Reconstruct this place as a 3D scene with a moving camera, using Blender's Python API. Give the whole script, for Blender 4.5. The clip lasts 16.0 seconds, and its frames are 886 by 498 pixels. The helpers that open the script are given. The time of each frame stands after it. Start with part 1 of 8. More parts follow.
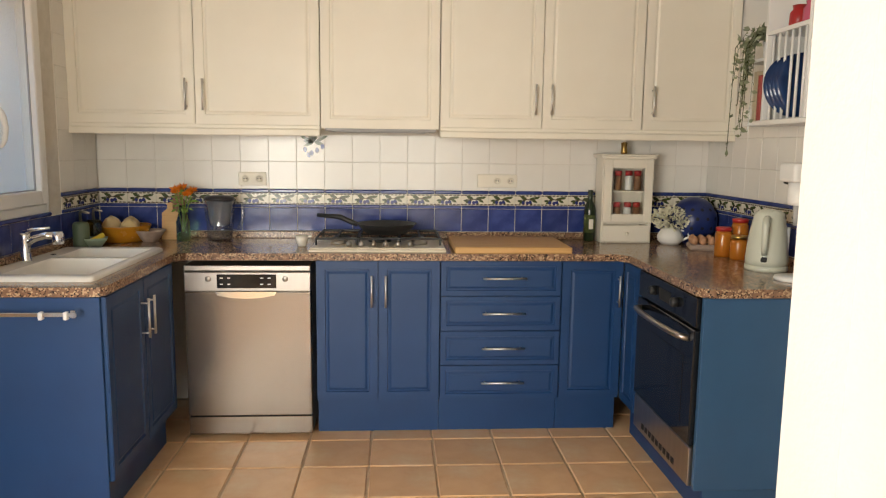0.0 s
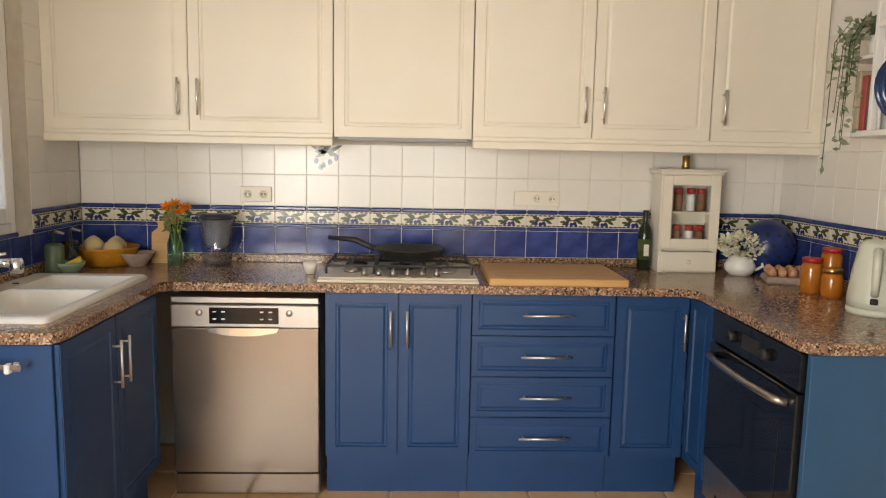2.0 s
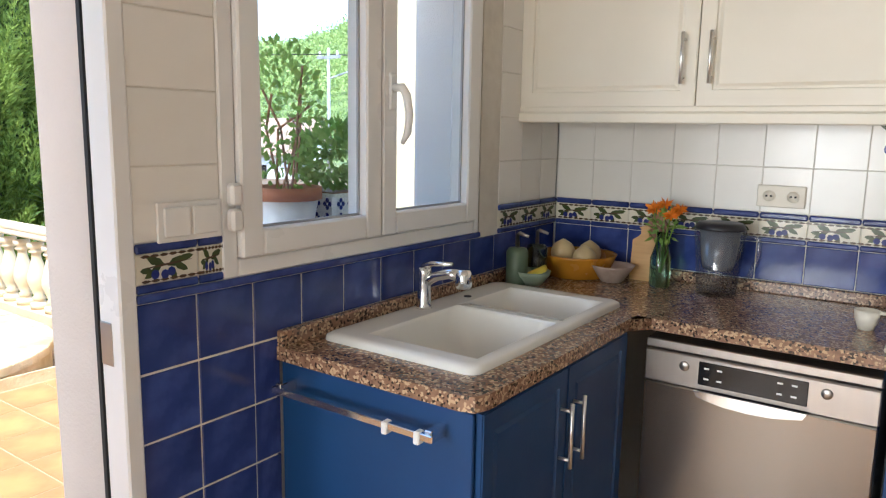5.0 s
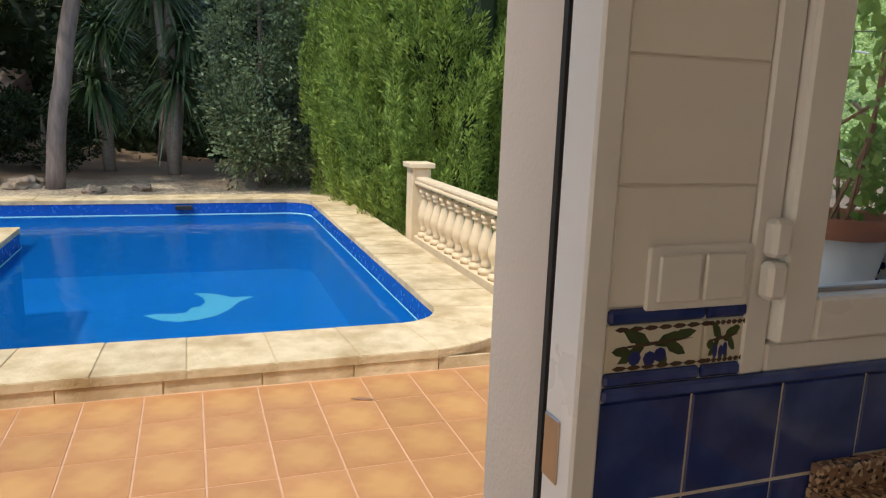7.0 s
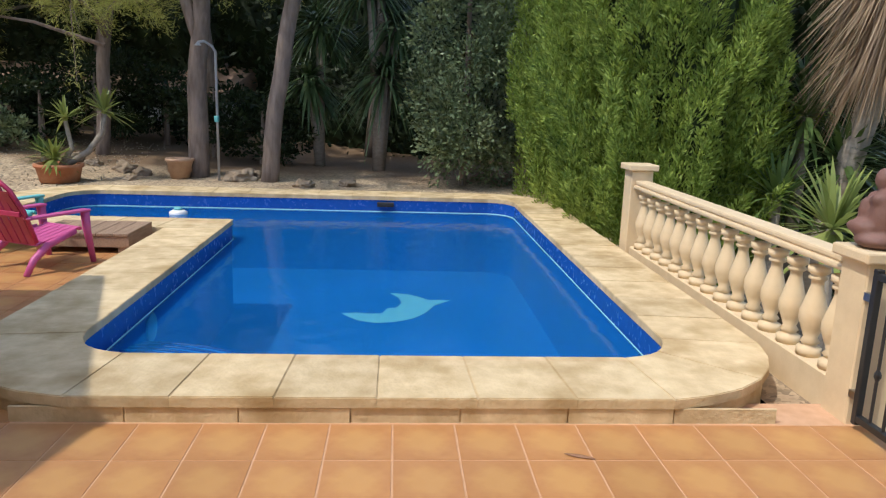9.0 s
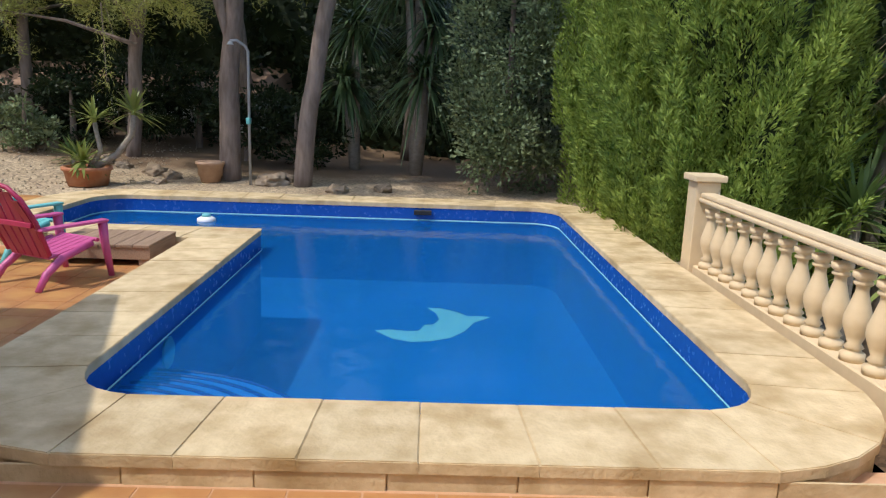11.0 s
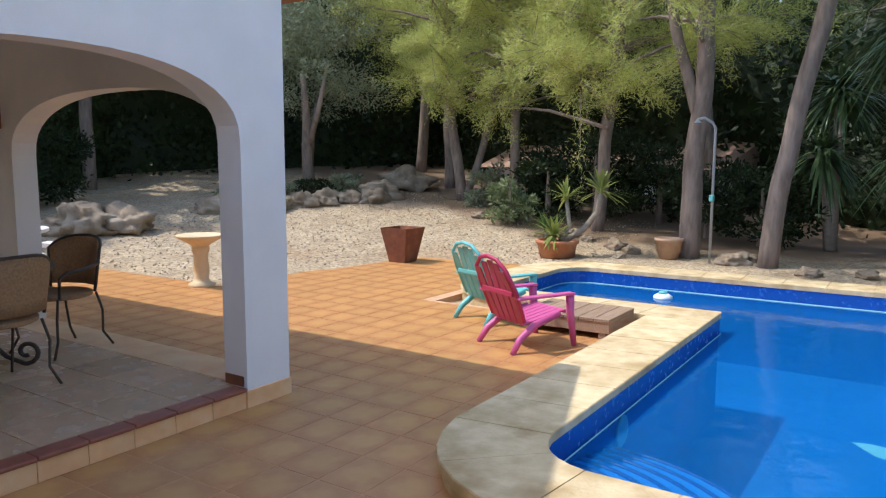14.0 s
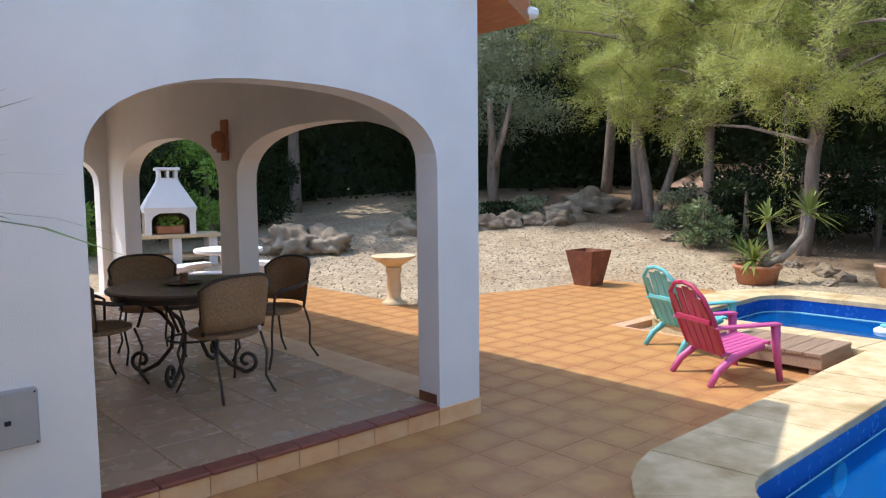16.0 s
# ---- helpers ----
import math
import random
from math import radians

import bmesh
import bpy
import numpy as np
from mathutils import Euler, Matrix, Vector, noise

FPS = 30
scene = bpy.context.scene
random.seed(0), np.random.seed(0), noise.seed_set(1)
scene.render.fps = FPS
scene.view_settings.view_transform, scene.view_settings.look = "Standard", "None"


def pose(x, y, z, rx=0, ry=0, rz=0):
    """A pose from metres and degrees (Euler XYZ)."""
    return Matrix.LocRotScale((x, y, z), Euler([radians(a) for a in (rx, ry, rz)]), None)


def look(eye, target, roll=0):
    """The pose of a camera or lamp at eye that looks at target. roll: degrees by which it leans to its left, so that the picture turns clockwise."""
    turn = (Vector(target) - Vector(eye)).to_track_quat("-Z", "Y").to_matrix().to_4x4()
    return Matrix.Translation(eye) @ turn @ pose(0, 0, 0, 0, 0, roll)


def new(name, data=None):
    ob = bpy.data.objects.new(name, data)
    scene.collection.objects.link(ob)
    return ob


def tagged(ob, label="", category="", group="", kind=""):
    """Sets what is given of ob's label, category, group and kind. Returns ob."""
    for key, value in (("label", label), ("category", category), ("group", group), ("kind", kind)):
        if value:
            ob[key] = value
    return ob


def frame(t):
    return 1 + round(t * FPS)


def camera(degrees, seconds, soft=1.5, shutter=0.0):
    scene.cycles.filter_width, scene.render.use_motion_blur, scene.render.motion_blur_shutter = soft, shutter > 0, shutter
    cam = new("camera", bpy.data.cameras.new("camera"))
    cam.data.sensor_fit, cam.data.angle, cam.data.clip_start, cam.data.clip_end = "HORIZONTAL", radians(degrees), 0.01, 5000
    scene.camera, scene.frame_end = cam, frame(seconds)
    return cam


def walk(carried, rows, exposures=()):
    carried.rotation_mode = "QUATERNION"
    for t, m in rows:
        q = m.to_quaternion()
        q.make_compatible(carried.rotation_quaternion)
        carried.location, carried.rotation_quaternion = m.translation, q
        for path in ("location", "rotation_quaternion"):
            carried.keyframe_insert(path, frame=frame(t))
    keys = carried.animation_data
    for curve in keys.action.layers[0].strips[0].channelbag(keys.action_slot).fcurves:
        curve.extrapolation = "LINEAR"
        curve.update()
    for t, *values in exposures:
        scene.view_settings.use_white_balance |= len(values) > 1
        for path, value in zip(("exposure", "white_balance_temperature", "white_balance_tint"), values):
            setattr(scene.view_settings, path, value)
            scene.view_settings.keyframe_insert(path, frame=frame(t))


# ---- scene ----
cam = camera(62.9, 16.0, soft=1.2)
PATH = [
    (0, (0.316, 0.596, 1.429), (0.445, 2.572, 1.154), 0.7),
    (0.5, (0.287, 0.735, 1.442), (0.425, 2.712, 1.176), 0.9),
    (1, (0.27, 0.873, 1.445), (0.406, 2.852, 1.193), 0.9),
    (1.5, (0.281, 0.995, 1.446), (0.396, 2.976, 1.195), 1.0),
    (2, (0.3, 1.144, 1.441), (0.373, 3.127, 1.191), 1.1),
    (2.5, (0.323, 1.307, 1.438), (0.3, 3.289, 1.177), 1.3),
    (3, (0.323, 1.426, 1.431), (0.144, 3.399, 1.155), 1.2),
    (3.2, (0.317, 1.494, 1.442), (0.053, 3.455, 1.153), 1.0),
    (5.3, (-0.055, 2.105, 1.448), (-1.338, 3.6, 1.102), 1.5),
    (5.5, (-0.092, 2.145, 1.454), (-1.466, 3.551, 1.087), 1.8),
    (6, (-0.249, 2.243, 1.456), (-1.831, 3.407, 1.077), 1.9),
    (6.5, (-0.398, 2.299, 1.451), (-2.138, 3.205, 1.063), 2.0),
    (7, (-0.562, 2.357, 1.455), (-2.413, 3.006, 1.063), 2.0),
    (7.5, (-0.728, 2.404, 1.452), (-2.64, 2.836, 1.06), 2.1),
    (8, (-0.939, 2.424, 1.408), (-2.879, 2.701, 1.017), 1.9),
    (8.5, (-1.151, 2.385, 1.418), (-3.1, 2.573, 1.014), 1.9),
    (9, (-1.33, 2.364, 1.394), (-3.283, 2.499, 0.982), 1.9),
    (9.2, (-1.408, 2.37, 1.377), (-3.363, 2.487, 0.972), 2.0),
    (11.3, (-1.974, 2.288, 1.409), (-3.93, 2.296, 0.991), 2.0),
    (11.5, (-1.982, 2.279, 1.407), (-3.938, 2.246, 0.993), 1.9),
    (12, (-1.973, 2.251, 1.423), (-3.925, 2.066, 1.029), 1.9),
    (12.5, (-1.982, 2.222, 1.443), (-3.906, 1.809, 1.087), 1.7),
    (13, (-1.95, 2.257, 1.476), (-3.808, 1.588, 1.158), 0.9),
    (13.5, (-1.975, 2.232, 1.468), (-3.735, 1.323, 1.194), 0.7),
    (14, (-2.0, 2.189, 1.461), (-3.651, 1.087, 1.221), 0.2),
    (14.5, (-1.996, 2.164, 1.463), (-3.544, 0.916, 1.245), -0.2),
    (15, (-1.973, 2.156, 1.471), (-3.433, 0.804, 1.268), -0.5),
    (15.5, (-1.948, 2.154, 1.481), (-3.337, 0.728, 1.29), -0.6),
    (16, (-1.938, 2.148, 1.484), (-3.271, 0.668, 1.303), -0.6),
]
EXPOSURES = [
    (0.0, 2.2, 6650, 7), (3.2, 2.35, 6400, 8), (5.3, 2.25, 5650, 5), (6.0, 2.0, 5700, 3), (6.5, 1.6, 5850, 3),
    (7.0, 1.15, 6450, 7), (7.5, 1.0, 6600, 9), (12.0, 1.0, 6650, 10), (14.0, 1.42, 6400, 10), (16.0, 1.52, 6350, 10),
]
walk(cam, [(t, look(eye, target, roll)) for t, eye, target, roll in PATH], EXPOSURES)

# ---- world, sun ----
SUN_FROM = Vector((0.31, -0.545, 1.0)).normalized()
world = bpy.data.worlds.new("sky")
scene.world = world
world.use_nodes = True
wn = world.node_tree.nodes
sky = wn.new("ShaderNodeTexSky")
sky.sky_type, sky.sun_disc = "NISHITA", False
sky.sun_elevation = math.asin(SUN_FROM.z)
sky.sun_rotation = math.atan2(SUN_FROM.x, SUN_FROM.y)
sky.altitude, sky.dust_density = 50, 1.0
world.node_tree.links.new(sky.outputs[0], wn["Background"].inputs[0])
wn["Background"].inputs[1].default_value = 0.15
sun = new("sun", bpy.data.lights.new("sun", "SUN"))
sun.data.energy, sun.data.angle, sun.data.color = 1.52, radians(0.55), (1.0, 0.965, 0.91)
sun.matrix_world = look(SUN_FROM * 60, (0, 0, 0))
# daylight fill at an added, unseen window of the room behind, brightening the kitchen
back_fill = new("back_fill_light", bpy.data.lights.new("back_fill_light", "AREA"))
back_fill.data.shape, back_fill.data.size, back_fill.data.size_y = "RECTANGLE", 2.6, 1.9
back_fill.data.energy, back_fill.data.color = 21, (1.0, 0.94, 0.86)
back_fill.matrix_world = look((0.3, -5.95, 1.35), (0.3, 3.0, 1.2))
# second daylight lamp, at an assumed unseen west window, turned towards the kitchen
side_window = new("side_window_light", bpy.data.lights.new("side_window_light", "AREA"))
side_window.data.shape, side_window.data.size, side_window.data.size_y = "RECTANGLE", 1.7, 1.3
side_window.data.energy, side_window.data.color = 29, (1.0, 0.95, 0.88)
side_window.matrix_world = look((-1.42, 0.0, 1.40), (0.3, 3.2, 1.1))

# ---- materials ----
def surf(name, c1, c2=None, scale=6.0, rough=0.6, metal=0.0, bump=0.1, fine=60.0, c3=None, spot=1.2, rand=0.0, coat=0.0,
         stretch=(1, 1, 1), rough_var=0.1, trans=0.0, sss=0.0):
    """Two scales of noise between c1 and c2, larger stains towards c3, fine relief."""
    m = bpy.data.materials.new(name)
    m.use_nodes = True
    nt = m.node_tree
    n, l = nt.nodes, nt.links
    b = n["Principled BSDF"]
    co = n.new("ShaderNodeTexCoord")
    mp = n.new("ShaderNodeMapping")
    mp.inputs["Scale"].default_value = stretch
    l.new(co.outputs["Object"], mp.inputs["Vector"])
    n1 = n.new("ShaderNodeTexNoise")
    n1.inputs["Scale"].default_value, n1.inputs["Detail"].default_value = scale, 6
    l.new(mp.outputs[0], n1.inputs["Vector"])
    mix = n.new("ShaderNodeMix")
    mix.data_type = "RGBA"
    mix.inputs[6].default_value, mix.inputs[7].default_value = (*c1, 1), (*(c2 or c1), 1)
    ramp = n.new("ShaderNodeMapRange")
    ramp.inputs[1].default_value, ramp.inputs[2].default_value = 0.32, 0.68
    l.new(n1.outputs[0], ramp.inputs[0])
    l.new(ramp.outputs[0], mix.inputs[0])
    col = mix.outputs[2]
    if c3:
        n2 = n.new("ShaderNodeTexNoise")
        n2.inputs["Scale"].default_value, n2.inputs["Detail"].default_value = spot, 4
        l.new(mp.outputs[0], n2.inputs["Vector"])
        r2 = n.new("ShaderNodeMapRange")
        r2.inputs[1].default_value, r2.inputs[2].default_value = 0.5, 0.72
        l.new(n2.outputs[0], r2.inputs[0])
        m2 = n.new("ShaderNodeMix")
        m2.data_type = "RGBA"
        m2.inputs[7].default_value = (*c3, 1)
        l.new(r2.outputs[0], m2.inputs[0])
        l.new(col, m2.inputs[6])
        col = m2.outputs[2]
    if rand:
        info = n.new("ShaderNodeObjectInfo")
        rr = n.new("ShaderNodeMapRange")
        rr.inputs[3].default_value, rr.inputs[4].default_value = 1 - rand, 1 + rand
        l.new(info.outputs["Random"], rr.inputs[0])
        geo = n.new("ShaderNodeNewGeometry")
        r3 = n.new("ShaderNodeMapRange")
        r3.inputs[3].default_value, r3.inputs[4].default_value = 1 - rand, 1 + rand
        l.new(geo.outputs["Random Per Island"], r3.inputs[0])
        mul = n.new("ShaderNodeMath")
        mul.operation = "MULTIPLY"
        l.new(rr.outputs[0], mul.inputs[0])
        l.new(r3.outputs[0], mul.inputs[1])
        hs = n.new("ShaderNodeHueSaturation")
        l.new(mul.outputs[0], hs.inputs["Value"])
        l.new(col, hs.inputs["Color"])
        col = hs.outputs[0]
    l.new(col, b.inputs["Base Color"])
    nf = n.new("ShaderNodeTexNoise")
    nf.inputs["Scale"].default_value, nf.inputs["Detail"].default_value = fine, 5
    l.new(mp.outputs[0], nf.inputs["Vector"])
    rg = n.new("ShaderNodeMapRange")
    rg.inputs[3].default_value, rg.inputs[4].default_value = max(rough - rough_var, 0.02), min(rough + rough_var, 1)
    l.new(n1.outputs[0], rg.inputs[0])
    l.new(rg.outputs[0], b.inputs["Roughness"])
    if bump:
        bp = n.new("ShaderNodeBump")
        bp.inputs["Strength"].default_value, bp.inputs["Distance"].default_value = bump, 0.01
        l.new(nf.outputs[0], bp.inputs["Height"])
        l.new(bp.outputs[0], b.inputs["Normal"])
    b.inputs["Metallic"].default_value = metal
    b.inputs["Coat Weight"].default_value = coat
    b.inputs["Coat Roughness"].default_value = 0.08
    b.inputs["Transmission Weight"].default_value = trans
    return m


def leaf_mat(name, c1, c2, glow=0.35, rough=0.55, patch=1.6):
    """Leaves: colour by island and by a large noise, with light passing through."""
    m = bpy.data.materials.new(name)
    m.use_nodes = True
    n, l = m.node_tree.nodes, m.node_tree.links
    b, out = n["Principled BSDF"], n["Material Output"]
    geo, co = n.new("ShaderNodeNewGeometry"), n.new("ShaderNodeTexCoord")
    ns = n.new("ShaderNodeTexNoise")
    ns.inputs["Scale"].default_value = patch
    l.new(co.outputs["Object"], ns.inputs["Vector"])
    add = n.new("ShaderNodeMath")
    add.operation = "MULTIPLY_ADD"
    add.inputs[1].default_value = 0.55
    l.new(geo.outputs["Random Per Island"], add.inputs[0])
    sc = n.new("ShaderNodeMapRange")
    sc.inputs[1].default_value, sc.inputs[2].default_value, sc.inputs[4].default_value = 0.3, 0.7, 0.5
    l.new(ns.outputs[0], sc.inputs[0])
    l.new(sc.outputs[0], add.inputs[2])
    mix = n.new("ShaderNodeMix")
    mix.data_type = "RGBA"
    mix.inputs[6].default_value, mix.inputs[7].default_value = (*c1, 1), (*c2, 1)
    l.new(add.outputs[0], mix.inputs[0])
    l.new(mix.outputs[2], b.inputs["Base Color"])
    b.inputs["Roughness"].default_value = rough
    b.inputs["Specular IOR Level"].default_value = 0.3
    tr = n.new("ShaderNodeBsdfTranslucent")
    l.new(mix.outputs[2], tr.inputs["Color"])
    ms = n.new("ShaderNodeMixShader")
    ms.inputs[0].default_value = glow
    l.new(b.outputs[0], ms.inputs[1])
    l.new(tr.outputs[0], ms.inputs[2])
    l.new(ms.outputs[0], out.inputs["Surface"])
    return m


def granite_mat():
    m = surf("granite", (0.30, 0.175, 0.11), (0.20, 0.115, 0.075), 60, 0.17, bump=0.02, rough_var=0.05)
    n, l = m.node_tree.nodes, m.node_tree.links
    b = n["Principled BSDF"]
    old = b.inputs["Base Color"].links[0].from_socket
    co = n["Texture Coordinate"]
    v = n.new("ShaderNodeTexVoronoi")
    v.inputs["Scale"].default_value = 170
    l.new(co.outputs["Object"], v.inputs["Vector"])
    sep = n.new("ShaderNodeSeparateColor")
    l.new(v.outputs["Color"], sep.inputs[0])
    for lo, hi, c, ch in ((0.70, 0.72, (0.52, 0.36, 0.22), 0), (0.82, 0.84, (0.035, 0.026, 0.022), 1)):
        r = n.new("ShaderNodeMapRange")
        r.inputs[1].default_value, r.inputs[2].default_value = lo, hi
        l.new(sep.outputs[ch], r.inputs[0])
        mx = n.new("ShaderNodeMix")
        mx.data_type = "RGBA"
        mx.inputs[7].default_value = (*c, 1)
        l.new(r.outputs[0], mx.inputs[0])
        l.new(old, mx.inputs[6])
        old = mx.outputs[2]
    l.new(old, b.inputs["Base Color"])
    return m


def clear_mat(name, tint=(1, 1, 1), rough=0.0, ior=1.45):
    m = bpy.data.materials.new(name)
    m.use_nodes = True
    b = m.node_tree.nodes["Principled BSDF"]
    b.inputs["Base Color"].default_value = (*tint, 1)
    b.inputs["Roughness"].default_value = rough
    b.inputs["Transmission Weight"].default_value = 1.0
    b.inputs["IOR"].default_value = ior
    return m


def pane_mat(name="window_glass", clear=(0.97, 0.985, 0.98), gloss=0.035):
    """Window glass: see-through with a slight gloss."""
    m = bpy.data.materials.new(name)
    m.use_nodes = True
    n, l = m.node_tree.nodes, m.node_tree.links
    out = n["Material Output"]
    t, g = n.new("ShaderNodeBsdfTransparent"), n.new("ShaderNodeBsdfGlossy")
    t.inputs[0].default_value = (*clear, 1)
    g.inputs["Roughness"].default_value = 0.02
    ms = n.new("ShaderNodeMixShader")
    ms.inputs[0].default_value = gloss
    l.new(t.outputs[0], ms.inputs[1])
    l.new(g.outputs[0], ms.inputs[2])
    l.new(ms.outputs[0], out.inputs["Surface"])
    return m


def water_mat():
    """Pool water: rippled surface, slightly cloudy, over the blue basin."""
    m = bpy.data.materials.new("pool_water")
    m.use_nodes = True
    n, l = m.node_tree.nodes, m.node_tree.links
    out = n["Material Output"]
    t, g, f = n.new("ShaderNodeBsdfTransparent"), n.new("ShaderNodeBsdfGlossy"), n.new("ShaderNodeFresnel")
    t.inputs[0].default_value = (0.52, 0.90, 0.96, 1)
    f.inputs[0].default_value = 1.2
    g.inputs["Roughness"].default_value = 0.04
    co, ns, bp = n.new("ShaderNodeTexCoord"), n.new("ShaderNodeTexNoise"), n.new("ShaderNodeBump")
    ns.inputs["Scale"].default_value, ns.inputs["Detail"].default_value = 4.5, 3
    bp.inputs["Strength"].default_value, bp.inputs["Distance"].default_value = 0.15, 0.05
    l.new(co.outputs["Object"], ns.inputs["Vector"])
    l.new(ns.outputs[0], bp.inputs["Height"])
    l.new(bp.outputs[0], g.inputs["Normal"])
    l.new(bp.outputs[0], f.inputs["Normal"])
    ms = n.new("ShaderNodeMixShader")
    df, mb = n.new("ShaderNodeBsdfDiffuse"), n.new("ShaderNodeMixShader")
    df.inputs[0].default_value = (0.004, 0.13, 0.40, 1)
    mb.inputs[0].default_value = 0.47
    l.new(t.outputs[0], mb.inputs[1])
    l.new(df.outputs[0], mb.inputs[2])
    l.new(f.outputs[0], ms.inputs[0])
    l.new(mb.outputs[0], ms.inputs[1])
    l.new(g.outputs[0], ms.inputs[2])
    l.new(ms.outputs[0], out.inputs["Surface"])
    return m


def terrace_tile_mat():
    """Glazed terracotta with a paler cloudy heart in each tile (generated coordinates run over the tile)."""
    m = surf("terrace_tile", (0.49, 0.235, 0.088), (0.44, 0.20, 0.072), 9, 0.42, bump=0.06, fine=90, rand=0.07)
    n, l = m.node_tree.nodes, m.node_tree.links
    hs = [x for x in n if x.type == "HUE_SAT"][0]
    src = hs.inputs["Color"].links[0].from_socket
    at = n.new("ShaderNodeUVMap")
    sep = n.new("ShaderNodeVectorMath")
    sep.operation = "DISTANCE"
    sep.inputs[1].default_value = (0.5, 0.5, 0)
    ns = n.new("ShaderNodeTexNoise")
    ns.inputs["Scale"].default_value = 14
    l.new(n["Texture Coordinate"].outputs["Object"], ns.inputs["Vector"])
    l.new(at.outputs[0], sep.inputs[0])
    ad = n.new("ShaderNodeMath")
    ad.operation = "MULTIPLY_ADD"
    ad.inputs[1].default_value = 0.35
    l.new(ns.outputs[0], ad.inputs[0])
    l.new(sep.outputs["Value"], ad.inputs[2])
    r = n.new("ShaderNodeMapRange")
    r.inputs[1].default_value, r.inputs[2].default_value, r.inputs[3].default_value, r.inputs[4].default_value = 0.40, 0.62, 0.75, 0
    l.new(ad.outputs[0], r.inputs[0])
    mx = n.new("ShaderNodeMix")
    mx.data_type = "RGBA"
    mx.inputs[7].default_value = (0.55, 0.295, 0.102, 1)
    l.new(r.outputs[0], mx.inputs[0])
    l.new(src, mx.inputs[6])
    l.new(mx.outputs[2], hs.inputs["Color"])
    return m


WHITE_WALL = surf("white_render", (0.80, 0.79, 0.78), (0.76, 0.755, 0.75), 3, 0.85, bump=0.35, fine=130, c3=(0.72, 0.71, 0.70))
CREAM_WALL = surf("cream_render", (0.80, 0.68, 0.44), (0.76, 0.64, 0.41), 3, 0.85, bump=0.35, fine=120)
INNER_WALL = surf("inner_plaster", (0.73, 0.715, 0.68), (0.70, 0.685, 0.65), 3, 0.75, bump=0.12, fine=110)
REVEAL = surf("reveal_render", (0.64, 0.565, 0.495), (0.60, 0.53, 0.46), 4, 0.8, bump=0.25, fine=120)
WHITE_TILE = surf("white_glazed_tile", (0.80, 0.775, 0.72), (0.775, 0.745, 0.69), 7, 0.22, bump=0.04, fine=25, rand=0.02)
BLUE_TILE = surf("blue_glazed_tile", (0.022, 0.038, 0.165), (0.038, 0.062, 0.235), 11, 0.14, bump=0.05, fine=30, rand=0.12, c3=(0.065, 0.10, 0.31), spot=9)
BORDER_TILE = surf("cream_border_tile", (0.74, 0.70, 0.58), (0.70, 0.66, 0.54), 9, 0.16, bump=0.03)
OLIVE_GREEN = surf("glaze_olive_green", (0.035, 0.055, 0.02), (0.08, 0.10, 0.03), 30, 0.2, bump=0)
OLIVE_BLUE = surf("glaze_olive_blue", (0.02, 0.03, 0.16), (0.04, 0.05, 0.2), 30, 0.15, bump=0)
OLIVE_BROWN = surf("glaze_twig_brown", (0.10, 0.06, 0.03), (0.07, 0.045, 0.025), 30, 0.2, bump=0)
GROUT = surf("grout", (0.70, 0.66, 0.59), (0.63, 0.59, 0.52), 20, 0.9, bump=0.2)
FLOOR_GROUT = surf("kitchen_floor_grout", (0.60, 0.43, 0.28), (0.50, 0.35, 0.22), 14, 0.9, bump=0.2)
TERRA_GROUT = surf("terrace_grout", (0.62, 0.37, 0.22), (0.53, 0.31, 0.17), 12, 0.9, bump=0.2)
KITCHEN_TILE = surf("terracotta_floor_tile", (0.78, 0.50, 0.27), (0.66, 0.365, 0.175), 5, 0.34, bump=0.12, fine=22, rand=0.10, c3=(0.76, 0.56, 0.34), spot=4)
PORCH_TILE = surf("porch_stone_tile", (0.63, 0.42, 0.27), (0.52, 0.33, 0.20), 6, 0.26, bump=0.06, fine=30, rand=0.16, c3=(0.59, 0.41, 0.28), spot=3)
TERRACE_TILE = terrace_tile_mat()
RED_NOSE = surf("red_clay_nosing", (0.28, 0.09, 0.055), (0.22, 0.07, 0.045), 14, 0.5, bump=0.1)
COPING = surf("sandstone_coping", (0.72, 0.565, 0.335), (0.54, 0.395, 0.21), 7, 0.8, bump=0.7, fine=38, rand=0.08, c3=(0.40, 0.27, 0.12), spot=2.6)
CREAM_STONE = surf("cream_cast_stone", (0.70, 0.54, 0.33), (0.63, 0.48, 0.29), 8, 0.7, bump=0.15, fine=70)
POOL_BLUE = surf("pool_paint_blue", (0.008, 0.155, 0.46), (0.006, 0.135, 0.42), 1.2, 0.6, bump=0.03, c3=(0.014, 0.18, 0.56), spot=0.6)
POOL_BAND = surf("pool_band_dark_blue", (0.008, 0.075, 0.34), (0.010, 0.09, 0.40), 20, 0.25, bump=0.05)
POOL_EDGE = surf("pool_step_edge_blue", (0.006, 0.03, 0.22), (0.008, 0.04, 0.26), 20, 0.4, bump=0.03)
# paler than the basin blue: the lit look of the treads is in the colour
POOL_STEP = surf("pool_step_lit_blue", (0.05, 0.27, 0.72), (0.04, 0.24, 0.66), 4, 0.6, bump=0.03)
POOL_PALE = surf("pool_paint_pale_turquoise", (0.40, 0.80, 0.74), (0.34, 0.74, 0.70), 5, 0.6, bump=0.03)
WATER = water_mat()
BLUE_PAINT = surf("blue_cabinet_paint", (0.008, 0.050, 0.160), (0.007, 0.044, 0.145), 5, 0.46, bump=0.03, fine=90)
